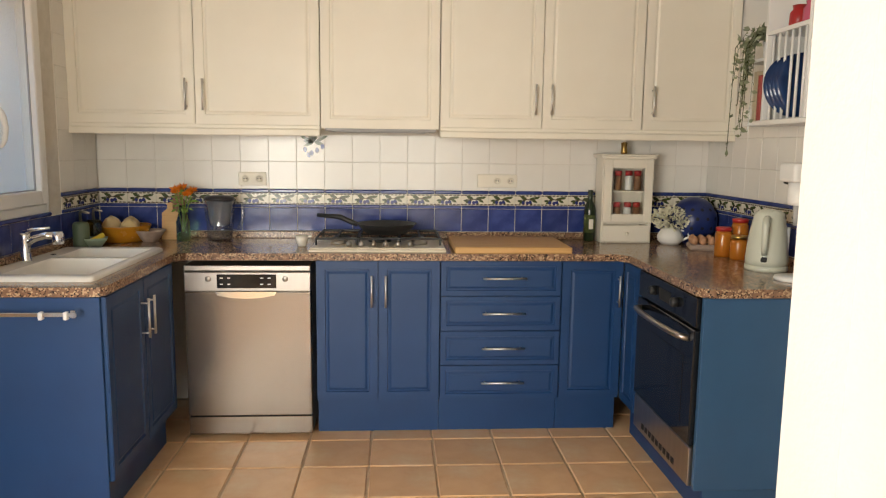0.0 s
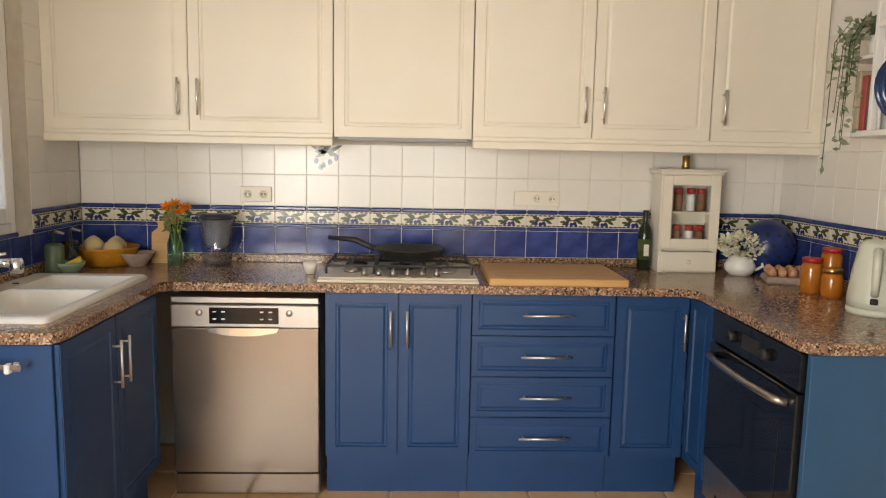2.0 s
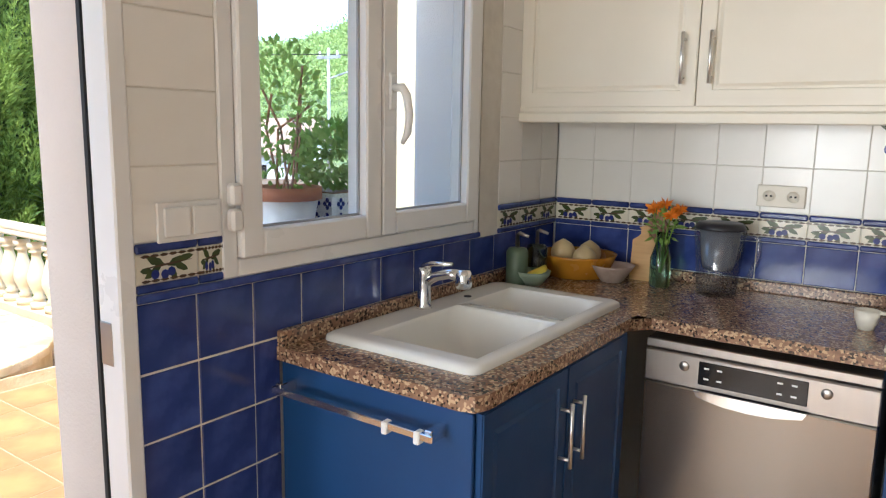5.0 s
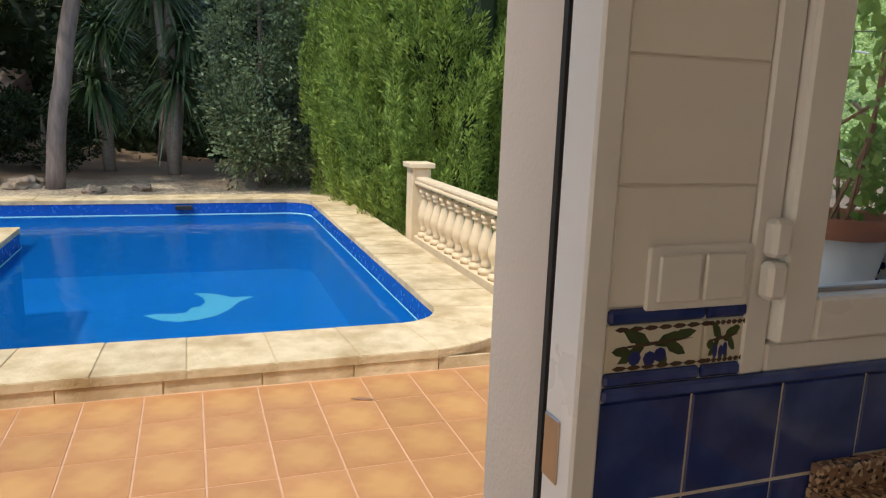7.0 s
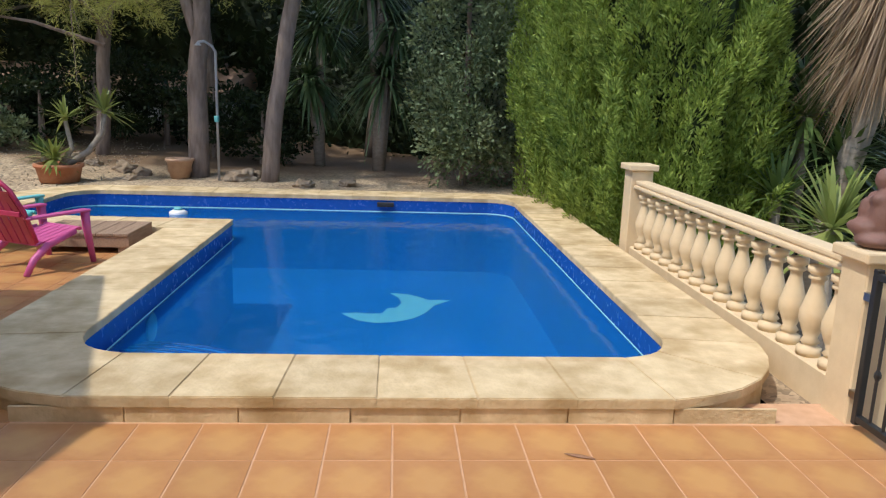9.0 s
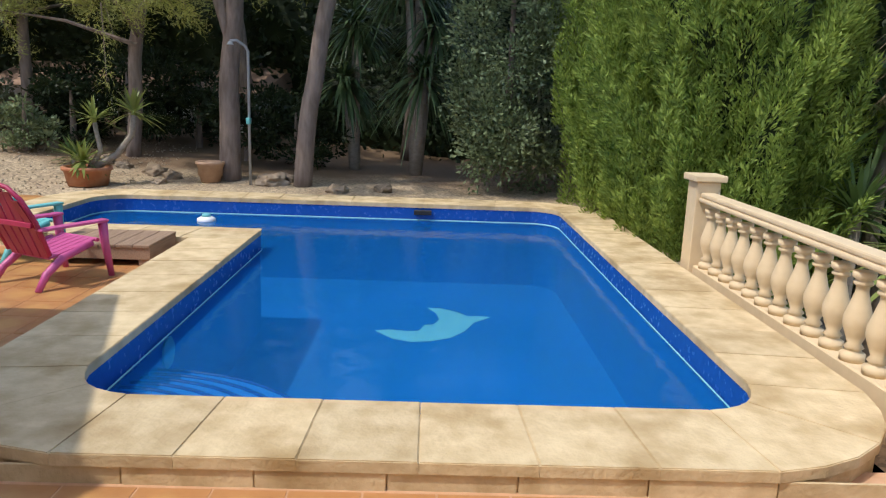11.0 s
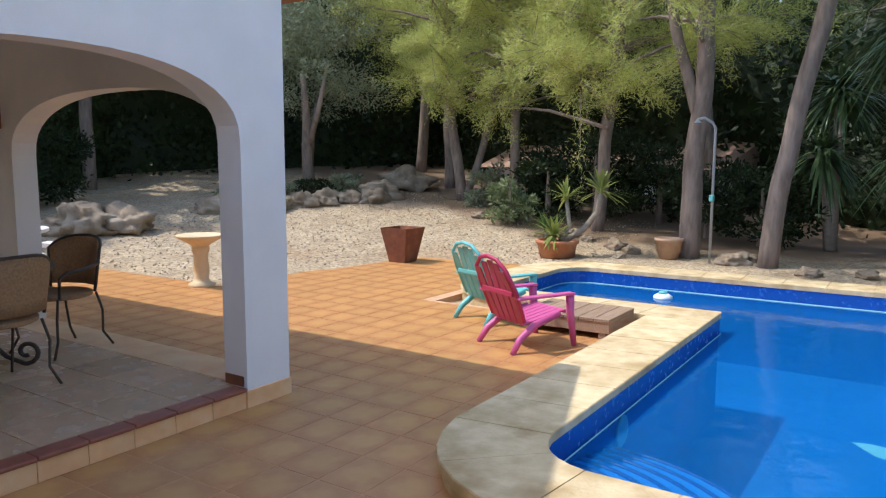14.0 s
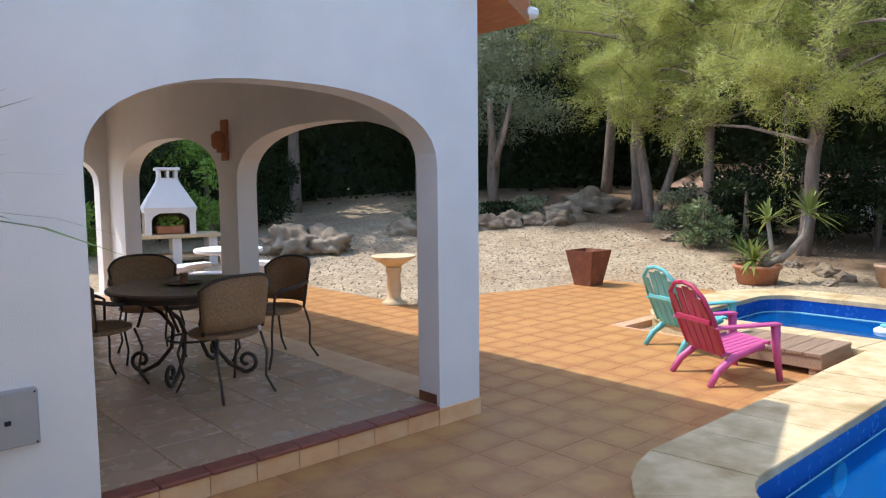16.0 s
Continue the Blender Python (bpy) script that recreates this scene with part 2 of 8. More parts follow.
CREAM_PAINT = surf("cream_cabinet_paint", (0.80, 0.75, 0.64), (0.77, 0.72, 0.61), 5, 0.42, bump=0.03, fine=90)
WHITE_PAINT = surf("white_gloss_paint", (0.80, 0.79, 0.76), (0.77, 0.76, 0.73), 6, 0.35, bump=0.02)
ALU_WHITE = surf("white_aluminium", (0.80, 0.79, 0.77), (0.78, 0.77, 0.75), 6, 0.3, bump=0.01)
HANDLE_STEEL = surf("satin_steel", (0.80, 0.79, 0.77), (0.76, 0.75, 0.73), 30, 0.32, metal=1.0, bump=0)
STEEL = surf("brushed_steel", (0.45, 0.42, 0.39), (0.42, 0.39, 0.365), 40, 0.34, metal=1.0, bump=0.012, fine=120, stretch=(1, 1, 0.02))
DOOR_STEEL = surf("dishwasher_steel", (0.285, 0.25, 0.22), (0.275, 0.24, 0.21), 40, 0.22, metal=1.0, bump=0.0, stretch=(1, 1, 0.02), rough_var=0.01)
CHROME = surf("chrome", (0.80, 0.80, 0.80), (0.76, 0.76, 0.76), 8, 0.12, metal=1.0, bump=0, rough_var=0.03)
BLACK_IRON = surf("black_enamel_iron", (0.014, 0.014, 0.015), (0.02, 0.02, 0.02), 20, 0.42, bump=0.1)
BLACK_GLASS = surf("black_oven_glass", (0.008, 0.009, 0.012), (0.01, 0.011, 0.014), 5, 0.08, bump=0, rough_var=0.02)
DARK_GAP = surf("dark_rubber", (0.012, 0.012, 0.013), (0.018, 0.018, 0.018), 9, 0.7, bump=0)
GRANITE = granite_mat()
SINK_WHITE = surf("white_sink_composite", (0.80, 0.77, 0.70), (0.78, 0.75, 0.68), 6, 0.22, bump=0.01)
HOB_CREAM = surf("cream_enamel", (0.72, 0.65, 0.52), (0.70, 0.63, 0.50), 6, 0.25, bump=0.01)
PALE_WOOD = surf("pale_beech", (0.60, 0.36, 0.14), (0.52, 0.30, 0.11), 6, 0.45, bump=0.05, stretch=(1, 14, 14))
DARK_WOOD = surf("dark_olive_wood", (0.22, 0.10, 0.045), (0.30, 0.15, 0.07), 8, 0.45, bump=0.06, stretch=(8, 8, 1))
DECK_WOOD = surf("weathered_deck_wood", (0.36, 0.24, 0.155), (0.26, 0.165, 0.105), 5, 0.7, bump=0.25, fine=40, stretch=(1, 12, 12), rand=0.12)
GLASS = clear_mat("clear_glass", (0.95, 0.98, 0.97))
GREEN_GLASS = clear_mat("green_glass", (0.35, 0.62, 0.48))
DARK_BOTTLE = surf("dark_green_bottle", (0.012, 0.022, 0.010), (0.018, 0.03, 0.012), 8, 0.08, bump=0)
PANE = pane_mat()
CLEAR_PLASTIC = pane_mat("clear_plastic", (0.86, 0.88, 0.90), 0.10)
TERRACOTTA = surf("terracotta_pot", (0.46, 0.18, 0.085), (0.38, 0.14, 0.065), 9, 0.75, bump=0.15, c3=(0.52, 0.27, 0.16), spot=4)
CORTEN = surf("rusty_steel", (0.20, 0.065, 0.03), (0.13, 0.042, 0.022), 10, 0.75, bump=0.15, c3=(0.26, 0.10, 0.045), spot=5)
PINK_PLASTIC = surf("pink_plastic", (0.56, 0.10, 0.28), (0.52, 0.085, 0.25), 6, 0.45, bump=0.03)
RED_PLASTIC = surf("raspberry_plastic", (0.46, 0.03, 0.10), (0.42, 0.026, 0.09), 6, 0.45, bump=0.03)
TEAL_PLASTIC = surf("turquoise_plastic", (0.15, 0.50, 0.50), (0.13, 0.46, 0.47), 6, 0.45, bump=0.03)
ROCK = surf("grey_limestone_rock", (0.36, 0.27, 0.18), (0.21, 0.155, 0.105), 5, 0.9, bump=0.6, fine=25, rand=0.12, c3=(0.42, 0.35, 0.26), spot=2)
BARK = surf("pine_bark", (0.27, 0.205, 0.165), (0.155, 0.115, 0.092), 14, 0.9, bump=0.9, fine=26, stretch=(1, 1, 0.25), c3=(0.33, 0.26, 0.215), spot=2)
BARK_PALE = surf("pale_palm_trunk", (0.36, 0.31, 0.25), (0.27, 0.225, 0.18), 12, 0.9, bump=0.7, fine=22, stretch=(1, 1, 2))
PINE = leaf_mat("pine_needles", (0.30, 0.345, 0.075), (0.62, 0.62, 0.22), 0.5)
# darker copy of the needles above, with shade put into the colour
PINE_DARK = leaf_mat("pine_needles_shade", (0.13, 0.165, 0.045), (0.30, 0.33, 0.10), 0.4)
CYPRESS = leaf_mat("cypress_sprays", (0.055, 0.115, 0.014), (0.44, 0.55, 0.12), 0.42, patch=3.2)
# near-black leaf green, also used to paint the shade inside crowns and hedges
DARK_LEAF = leaf_mat("dark_leaves_and_shade", (0.010, 0.020, 0.007), (0.035, 0.055, 0.017), 0.2)
GREY_LEAF = leaf_mat("grey_green_leaves", (0.05, 0.075, 0.03), (0.33, 0.40, 0.20), 0.25, 0.4, 3.0)
OLIVE_LEAF = leaf_mat("olive_tree_leaves", (0.13, 0.155, 0.09), (0.34, 0.37, 0.24), 0.3)
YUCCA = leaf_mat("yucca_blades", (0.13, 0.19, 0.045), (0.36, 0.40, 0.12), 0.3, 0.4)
# dark green blades, darkened further for the shade they stand in
YUCCA_DARK = leaf_mat("dark_yucca_blades_shade", (0.035, 0.07, 0.03), (0.13, 0.19, 0.08), 0.25, 0.35)
YUCCA_MID = leaf_mat("green_yucca_blades", (0.05, 0.10, 0.03), (0.14, 0.21, 0.06), 0.25, 0.4)
DEAD_FROND = leaf_mat("dry_palm_fronds", (0.26, 0.17, 0.10), (0.46, 0.34, 0.22), 0.25)
FRESH_LEAF = leaf_mat("fresh_green_leaves", (0.15, 0.30, 0.05), (0.36, 0.52, 0.12), 0.4)
WICKER = surf("brown_wicker", (0.38, 0.225, 0.115), (0.25, 0.145, 0.075), 60, 0.65, bump=0.5, fine=160)
IRON_BROWN = surf("brown_wrought_iron", (0.045, 0.030, 0.022), (0.06, 0.04, 0.03), 20, 0.5, bump=0.1)
TABLE_TOP = surf("dark_mosaic_top", (0.11, 0.075, 0.055), (0.07, 0.05, 0.04), 30, 0.3, bump=0.1)
GREY_STEEL = surf("grey_painted_metal", (0.38, 0.38, 0.38), (0.35, 0.35, 0.35), 8, 0.45, bump=0.02)
STATUE = surf("red_brown_statue_stone", (0.20, 0.10, 0.075), (0.14, 0.07, 0.052), 12, 0.65, bump=0.2)
ROOF_TILE = surf("clay_roof_tile", (0.48, 0.20, 0.10), (0.38, 0.15, 0.075), 6, 0.8, bump=0.2, rand=0.12)
EAVE_WOOD = surf("varnished_eave_wood", (0.42, 0.17, 0.07), (0.34, 0.13, 0.05), 6, 0.5, bump=0.08, stretch=(10, 1, 10))

# ---- shape helpers ----
def link(name, bm, mat, parent=None, smooth=False):
    me = bpy.data.meshes.new(name)
    bm.normal_update()
    bm.to_mesh(me)
    bm.free()
    if smooth:
        me.polygons.foreach_set("use_smooth", [True] * len(me.polygons))
    if mat:
        me.materials.append(mat)
    ob = new(name, me)
    ob.parent = parent
    return ob


def part(name, bm, mat, parent, label="", smooth=False):
    ob = link(name, bm, mat, parent, smooth)
    if label:
        tagged(ob, label)
    return ob


def thing(name, x, y, z, label, category, group="", rz=0.0, kind=""):
    ob = new(name)
    ob.matrix_basis = pose(x, y, z, 0, 0, rz)
    ob.empty_display_size = 0.1
    return tagged(ob, label, category, group, kind)


def B(*boxes, bevel=0.0, seg=1):
    """One bmesh of boxes (x0, x1, y0, y1, z0, z1)."""
    bm = bmesh.new()
    for x0, x1, y0, y1, z0, z1 in boxes:
        m = Matrix.Translation(((x0 + x1) / 2, (y0 + y1) / 2, (z0 + z1) / 2)) @ Matrix.Diagonal((x1 - x0, y1 - y0, z1 - z0, 1))
        bmesh.ops.create_cube(bm, size=1.0, matrix=m)
    if bevel:
        bmesh.ops.bevel(bm, geom=bm.edges[:], offset=bevel, segments=seg, affect="EDGES", profile=0.5)
    return bm


def lathe(profile, n=20, axis_x=0.0, axis_y=0.0):
    """Turned shape from (radius, z) pairs."""
    bm = bmesh.new()
    rings = []
    for r, z in profile:
        rings.append([bm.verts.new((axis_x + r * math.cos(2 * math.pi * i / n), axis_y + r * math.sin(2 * math.pi * i / n), z)) for i in range(n)])
    for a, b in zip(rings, rings[1:]):
        for i in range(n):
            bm.faces.new((a[i], a[(i + 1) % n], b[(i + 1) % n], b[i]))
    bm.faces.new(rings[0][::-1])
    bm.faces.new(rings[-1])
    return bm


def tube(points, radius, n=8, bm=None, closed=False):
    """A round bar along points; radius may be a list."""
    bm = bm or bmesh.new()
    pts = [Vector(p) for p in points]
    rad = radius if isinstance(radius, (list, tuple)) else [radius] * len(pts)
    rings, up = [], None
    for i, p in enumerate(pts):
        a, b = pts[max(i - 1, 0)], pts[min(i + 1, len(pts) - 1)]
        if closed:
            a, b = pts[i - 1], pts[(i + 1) % len(pts)]
        d = (b - a).normalized()
        if up is None:
            up = d.orthogonal().normalized()
        up = (up - d * up.dot(d)).normalized()
        side = d.cross(up)
        rings.append([bm.verts.new(p + rad[i] * (math.cos(2 * math.pi * k / n) * up + math.sin(2 * math.pi * k / n) * side)) for k in range(n)])
    pairs = list(zip(rings, rings[1:])) + ([(rings[-1], rings[0])] if closed else [])
    for a, b in pairs:
        for k in range(n):
            bm.faces.new((a[k], a[(k + 1) % n], b[(k + 1) % n], b[k]))
    if not closed:
        bm.faces.new(rings[0][::-1])
        bm.faces.new(rings[-1])
    return bm


def prism(outline, z0, z1, bm=None):
    """Upright prism over a plan outline (x, y)."""
    bm = bm or bmesh.new()
    lo = [bm.verts.new((x, y, z0)) for x, y in outline]
    hi = [bm.verts.new((x, y, z1)) for x, y in outline]
    bm.faces.new(lo[::-1])
    bm.faces.new(hi)
    for i in range(len(lo)):
        j = (i + 1) % len(lo)
        bm.faces.new((lo[i], lo[j], hi[j], hi[i]))
    bmesh.ops.recalc_face_normals(bm, faces=bm.faces[:])
    return bm


def slab_profile(outline, depth, axis):
    """A plate over an outline of (a, z), 'depth' = (d0, d1) along axis 'x' or 'y'."""
    bm = bmesh.new()
    put = (lambda a, z, d: (d, a, z)) if axis == "x" else (lambda a, z, d: (a, d, z))
    lo = [bm.verts.new(put(a, z, depth[0])) for a, z in outline]
    hi = [bm.verts.new(put(a, z, depth[1])) for a, z in outline]
    bm.faces.new(lo)
    bm.faces.new(hi[::-1])
    for i in range(len(lo)):
        j = (i + 1) % len(lo)
        bm.faces.new((lo[i], lo[j], hi[j], hi[i]))
    bmesh.ops.recalc_face_normals(bm, faces=bm.faces[:])
    bmesh.ops.triangulate(bm, faces=[f for f in bm.faces if len(f.verts) > 4])
    return bm


def smoothed(bm, cuts=1):
    bmesh.ops.subdivide_edges(bm, edges=bm.edges[:], cuts=cuts, use_grid_fill=True, smooth=1.0)
    return bm


def raw_mesh(name, verts, faces, mat, parent=None, smooth=False):
    """Fast mesh from arrays: verts (n, 3), faces (m, k)."""
    me = bpy.data.meshes.new(name)
    k = faces.shape[1]
    me.vertices.add(len(verts))
    me.vertices.foreach_set("co", verts.astype(np.float32).ravel())
    me.loops.add(faces.size)
    me.loops.foreach_set("vertex_index", faces.astype(np.int32).ravel())
    me.polygons.add(len(faces))
    me.polygons.foreach_set("loop_start", np.arange(0, faces.size, k, dtype=np.int32))
    me.update(calc_edges=True)
    me.polygons.foreach_set("use_smooth", np.full(len(faces), smooth))
    me.materials.append(mat)
    ob = new(name, me)
    ob.parent = parent
    return ob


def leaves(name, centres, dirs, length, width, mat, parent=None, rng=None, bend=0.0):
    """Pointed leaves (four-cornered blades) at centres, along dirs."""
    n = len(centres)
    rng = rng or np.random.default_rng(1)
    d = dirs / (np.linalg.norm(dirs, axis=1, keepdims=True) + 1e-9)
    r = rng.normal(size=(n, 3))
    s = np.cross(d, r)
    s /= np.linalg.norm(s, axis=1, keepdims=True) + 1e-9
    ln = (length * rng.uniform(0.6, 1.3, n))[:, None]
    wd = (width * rng.uniform(0.7, 1.3, n))[:, None]
    v = np.empty((n, 4, 3))
    v[:, 0] = centres
    v[:, 1] = centres + d * ln * 0.45 + s * wd / 2
    v[:, 2] = centres + d * ln
    v[:, 3] = centres + d * ln * 0.45 - s * wd / 2
    v[:, 2, 2] -= bend * ln[:, 0]
    f = np.arange(n * 4).reshape(n, 4)
    return raw_mesh(name, v.reshape(-1, 3), f, mat, parent)


def arch_outline(a0, a1, spring, top, n=20, power=2.4):
    """Points over an arch from a1's spring to a0's spring (a falls)."""
    c, h = (a0 + a1) / 2, (a1 - a0) / 2
    out = []
    for i in range(n + 1):
        t = math.pi * i / n
        cx, sz = math.cos(t), math.sin(t)
        out.append((c + h * math.copysign(abs(cx) ** (2 / power), cx), spring + (top - spring) * abs(sz) ** (2 / power)))
    return out


def smooth_step(a, b, x):
    t = min(max((x - a) / (b - a), 0), 1)
    return t * t * (3 - 2 * t)

# ---- setting: ground ----
TZ, CZ, PZ = -0.183, -0.048, -0.045   # terrace, coping, porch floor


def ground_z(x, y):
    u = (-(x + 10.2) - (y + 4.9)) / 1.414
    z = -0.20 + 0.105 * max(0.0, min(u, 14))
    if x < -12.4 and u < 0.6:
        z = max(z, -0.10)
    z += 0.10 * smooth_step(-12.6, -15.5, x)
    z -= 1.1 * smooth_step(5.0, 6.6, y)
    d = math.hypot(x + 5, y)
    if x > -12.3 and -10 < y < 5.0 and x < 3:
        return min(z, -0.26) if (y > -5.4 or x > -8.1) else z
    z += 0.05 * noise.noise(Vector((x * 0.5, y * 0.5, 0))) * smooth_step(1, 4, u)
    if d > 60:
        away = math.atan2(y - 2, -(x + 1))
        z += (d - 60) * 0.135 * smooth_step(0.35, 0.75, away) * smooth_step(60, 120, d) * smooth_step(420, 230, d) * (1 + 0.28 * math.sin(away * 9) + 0.1 * math.sin(away * 31))
    return z


def ground_mat():
    m = surf("gravel_and_earth", (0.45, 0.35, 0.23), (0.35, 0.26, 0.165), 2.2, 0.95, bump=0.8, fine=40, c3=(0.34, 0.235, 0.14), spot=0.5)
    n, l = m.node_tree.nodes, m.node_tree.links
    b = n["Principled BSDF"]
    base = b.inputs["Base Color"].links[0].from_socket
    co = n["Texture Coordinate"]
    v = n.new("ShaderNodeTexVoronoi")
    v.inputs["Scale"].default_value = 28
    l.new(co.outputs["Object"], v.inputs["Vector"])
    hs = n.new("ShaderNodeHueSaturation")
    r = n.new("ShaderNodeMapRange")
    r.inputs[3].default_value, r.inputs[4].default_value = 0.6, 1.3
    sep = n.new("ShaderNodeSeparateColor")
    l.new(v.outputs["Color"], sep.inputs[0])
    l.new(sep.outputs[0], r.inputs[0])
    l.new(r.outputs[0], hs.inputs["Value"])
    l.new(base, hs.inputs["Color"])
    # brown earth under the trees, its colour also darkened for the shade there
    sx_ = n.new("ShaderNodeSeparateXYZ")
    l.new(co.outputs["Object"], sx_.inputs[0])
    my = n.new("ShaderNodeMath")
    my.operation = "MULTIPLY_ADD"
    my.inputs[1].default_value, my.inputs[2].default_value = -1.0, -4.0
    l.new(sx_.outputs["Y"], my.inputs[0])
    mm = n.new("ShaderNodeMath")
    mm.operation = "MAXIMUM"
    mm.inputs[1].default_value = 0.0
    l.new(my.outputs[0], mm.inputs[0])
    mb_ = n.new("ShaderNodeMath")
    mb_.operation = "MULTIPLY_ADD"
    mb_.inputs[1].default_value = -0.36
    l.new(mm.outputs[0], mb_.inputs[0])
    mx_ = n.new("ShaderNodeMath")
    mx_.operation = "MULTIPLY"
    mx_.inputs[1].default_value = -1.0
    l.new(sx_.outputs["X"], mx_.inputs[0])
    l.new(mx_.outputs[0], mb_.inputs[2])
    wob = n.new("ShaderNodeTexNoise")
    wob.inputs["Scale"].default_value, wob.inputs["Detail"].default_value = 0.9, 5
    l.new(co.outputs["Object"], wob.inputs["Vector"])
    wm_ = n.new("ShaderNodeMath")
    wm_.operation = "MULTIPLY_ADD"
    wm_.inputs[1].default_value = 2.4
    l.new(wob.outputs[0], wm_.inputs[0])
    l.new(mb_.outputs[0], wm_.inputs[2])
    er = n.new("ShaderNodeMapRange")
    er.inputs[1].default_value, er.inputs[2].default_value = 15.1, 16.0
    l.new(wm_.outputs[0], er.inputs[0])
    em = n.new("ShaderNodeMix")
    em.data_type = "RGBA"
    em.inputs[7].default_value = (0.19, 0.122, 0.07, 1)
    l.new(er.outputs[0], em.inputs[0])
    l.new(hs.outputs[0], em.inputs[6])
    # woods far off
    ln = n.new("ShaderNodeVectorMath")
    ln.operation = "LENGTH"
    l.new(co.outputs["Object"], ln.inputs[0])
    far = n.new("ShaderNodeMapRange")
    far.inputs[1].default_value, far.inputs[2].default_value = 40, 60
    l.new(ln.outputs["Value"], far.inputs[0])
    nz = n.new("ShaderNodeTexNoise")
    nz.inputs["Scale"].default_value, nz.inputs["Detail"].default_value = 0.16, 8
    l.new(co.outputs["Object"], nz.inputs["Vector"])
    cr = n.new("ShaderNodeValToRGB")
    cr.color_ramp.elements[0].position, cr.color_ramp.elements[1].position = 0.38, 0.64
    cr.color_ramp.elements[0].color, cr.color_ramp.elements[1].color = (0.06, 0.10, 0.03, 1), (0.24, 0.30, 0.09, 1)
    l.new(nz.outputs[0], cr.inputs[0])
    mx = n.new("ShaderNodeMix")
    mx.data_type = "RGBA"
    l.new(far.outputs[0], mx.inputs[0])
    l.new(em.outputs[2], mx.inputs[6])
    l.new(cr.outputs[0], mx.inputs[7])
    l.new(mx.outputs[2], b.inputs["Base Color"])
    return m


def axis_steps(lo, hi, step, far):
    mid = list(np.arange(lo, hi + 1e-6, step))
    out, k, d = [], lo, step
    while k > -far:
        d *= 1.35
        k -= d
        out.append(k)
    res = out[::-1] + mid
    k, d = hi, step
    while k < far:
        d *= 1.35
        k += d
        res.append(k)
    return res


# pool plan (inner edge), counted from the near corner
def rounded_plan(corners, n=6):
    """Plan outline with its corners (x, y, radius) rounded."""
    res, m = [], len(corners)
    for i, (x, y, r) in enumerate(corners):
        p = Vector((x, y))
        a, b = Vector(corners[i - 1][:2]) - p, Vector(corners[(i + 1) % m][:2]) - p
        a.normalize(), b.normalize()
        p0, p1 = p + a * r, p + b * r
        for k in range(n + 1):
            t = k / n
            res.append(tuple((1 - t) ** 2 * p0 + 2 * t * (1 - t) * (p * 0.72 + (p0 + p1) * 0.14) + t * t * p1))
    return res


POOL = rounded_plan([(-5.215, 4.07, 0.36), (-5.215, 0.52, 0.36), (-9.59, 0.52, 0.05), (-9.59, -2.12, 0.40), (-11.78, -2.12, 0.40), (-11.78, 4.07, 0.36)])
gx, gy = axis_steps(-26, 4, 0.5, 900), axis_steps(-22, 12, 0.5, 900)
gv = np.array([(x, y, ground_z(x, y)) for y in gy for x in gx])
nx = len(gx)
gf = []
for j in range(len(gy) - 1):
    for i in range(nx - 1):
        cx, cy = (gx[i] + gx[i + 1]) / 2, (gy[j] + gy[j + 1]) / 2
        if -12.03 < cx < -4.97 and 0.27 < cy < 4.32 or -12.03 < cx < -9.34 and -2.37 < cy < 0.77:
            continue
        gf.append((j * nx + i, j * nx + i + 1, (j + 1) * nx + i + 1, (j + 1) * nx + i))
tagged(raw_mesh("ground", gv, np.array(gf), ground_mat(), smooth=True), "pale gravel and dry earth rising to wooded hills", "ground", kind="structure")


# ---- setting: house walls ----
def wall(name, outline, depth, axis, mat, label):
    return tagged(link(name, slab_profile(outline, depth, axis), mat), label, "wall", kind="structure")


PXE0 = -1.32
DOOR_S, DOOR_N, DOOR_H = 1.72, 2.80, 2.12
WIN = (3.04, 4.08, 1.112, 2.16)
XW, XO = -1.31, -1.56
tagged(link("wall_west", B((XO, XW, -1.22, -0.9, -0.3, 2.6), (XO, XW, -0.9, 0.9, -0.3, 0.7), (XO, XW, -0.9, 0.9, 2.1, 2.6), (XO, XW, 0.9, DOOR_S, -0.3, 2.6), (XO, XW, DOOR_S, DOOR_N, DOOR_H, 2.6), (XO, XW, DOOR_N, WIN[0], -0.3, 2.6),
                           (XO, XW, WIN[0], WIN[1], -0.3, WIN[2]), (XO, XW, WIN[0], WIN[1], WIN[3], 2.6), (XO, XW, WIN[1], 5.5, -0.3, 2.6)), INNER_WALL),
       "thick outer wall of the kitchen with door and window openings", "wall", kind="structure")
tagged(link("wall_west_render", B((XO - 0.012, XO, -1.22, -0.9, -0.3, 2.9), (XO - 0.012, XO, -0.9, 0.9, -0.3, 0.7), (XO - 0.012, XO, -0.9, 0.9, 2.1, 2.9), (XO - 0.012, XO, 0.9, DOOR_S, -0.3, 2.9), (XO - 0.012, XO, DOOR_S, DOOR_N, DOOR_H, 2.9), (XO - 0.012, XO, DOOR_N, WIN[0], -0.3, 2.9),
                                  (XO - 0.012, XO, WIN[0], WIN[1], -0.3, WIN[2]), (XO - 0.012, XO, WIN[0], WIN[1], WIN[3], 2.9), (XO - 0.012, XO, WIN[1], 5.5, -0.3, 2.9)), WHITE_WALL),
       "white rendered outside face of the house wall", "wall", kind="structure")
tagged(link("wall_north", B((XW, 2.35, 4.664, 4.9, -0.1, 2.6)), INNER_WALL), "kitchen back wall behind the tiles", "wall", kind="structure")
tagged(link("wall_east", B((2.10, 2.35, -6.1, 4.664, -0.1, 2.6)), INNER_WALL), "plastered side wall of the kitchen", "wall", kind="structure")
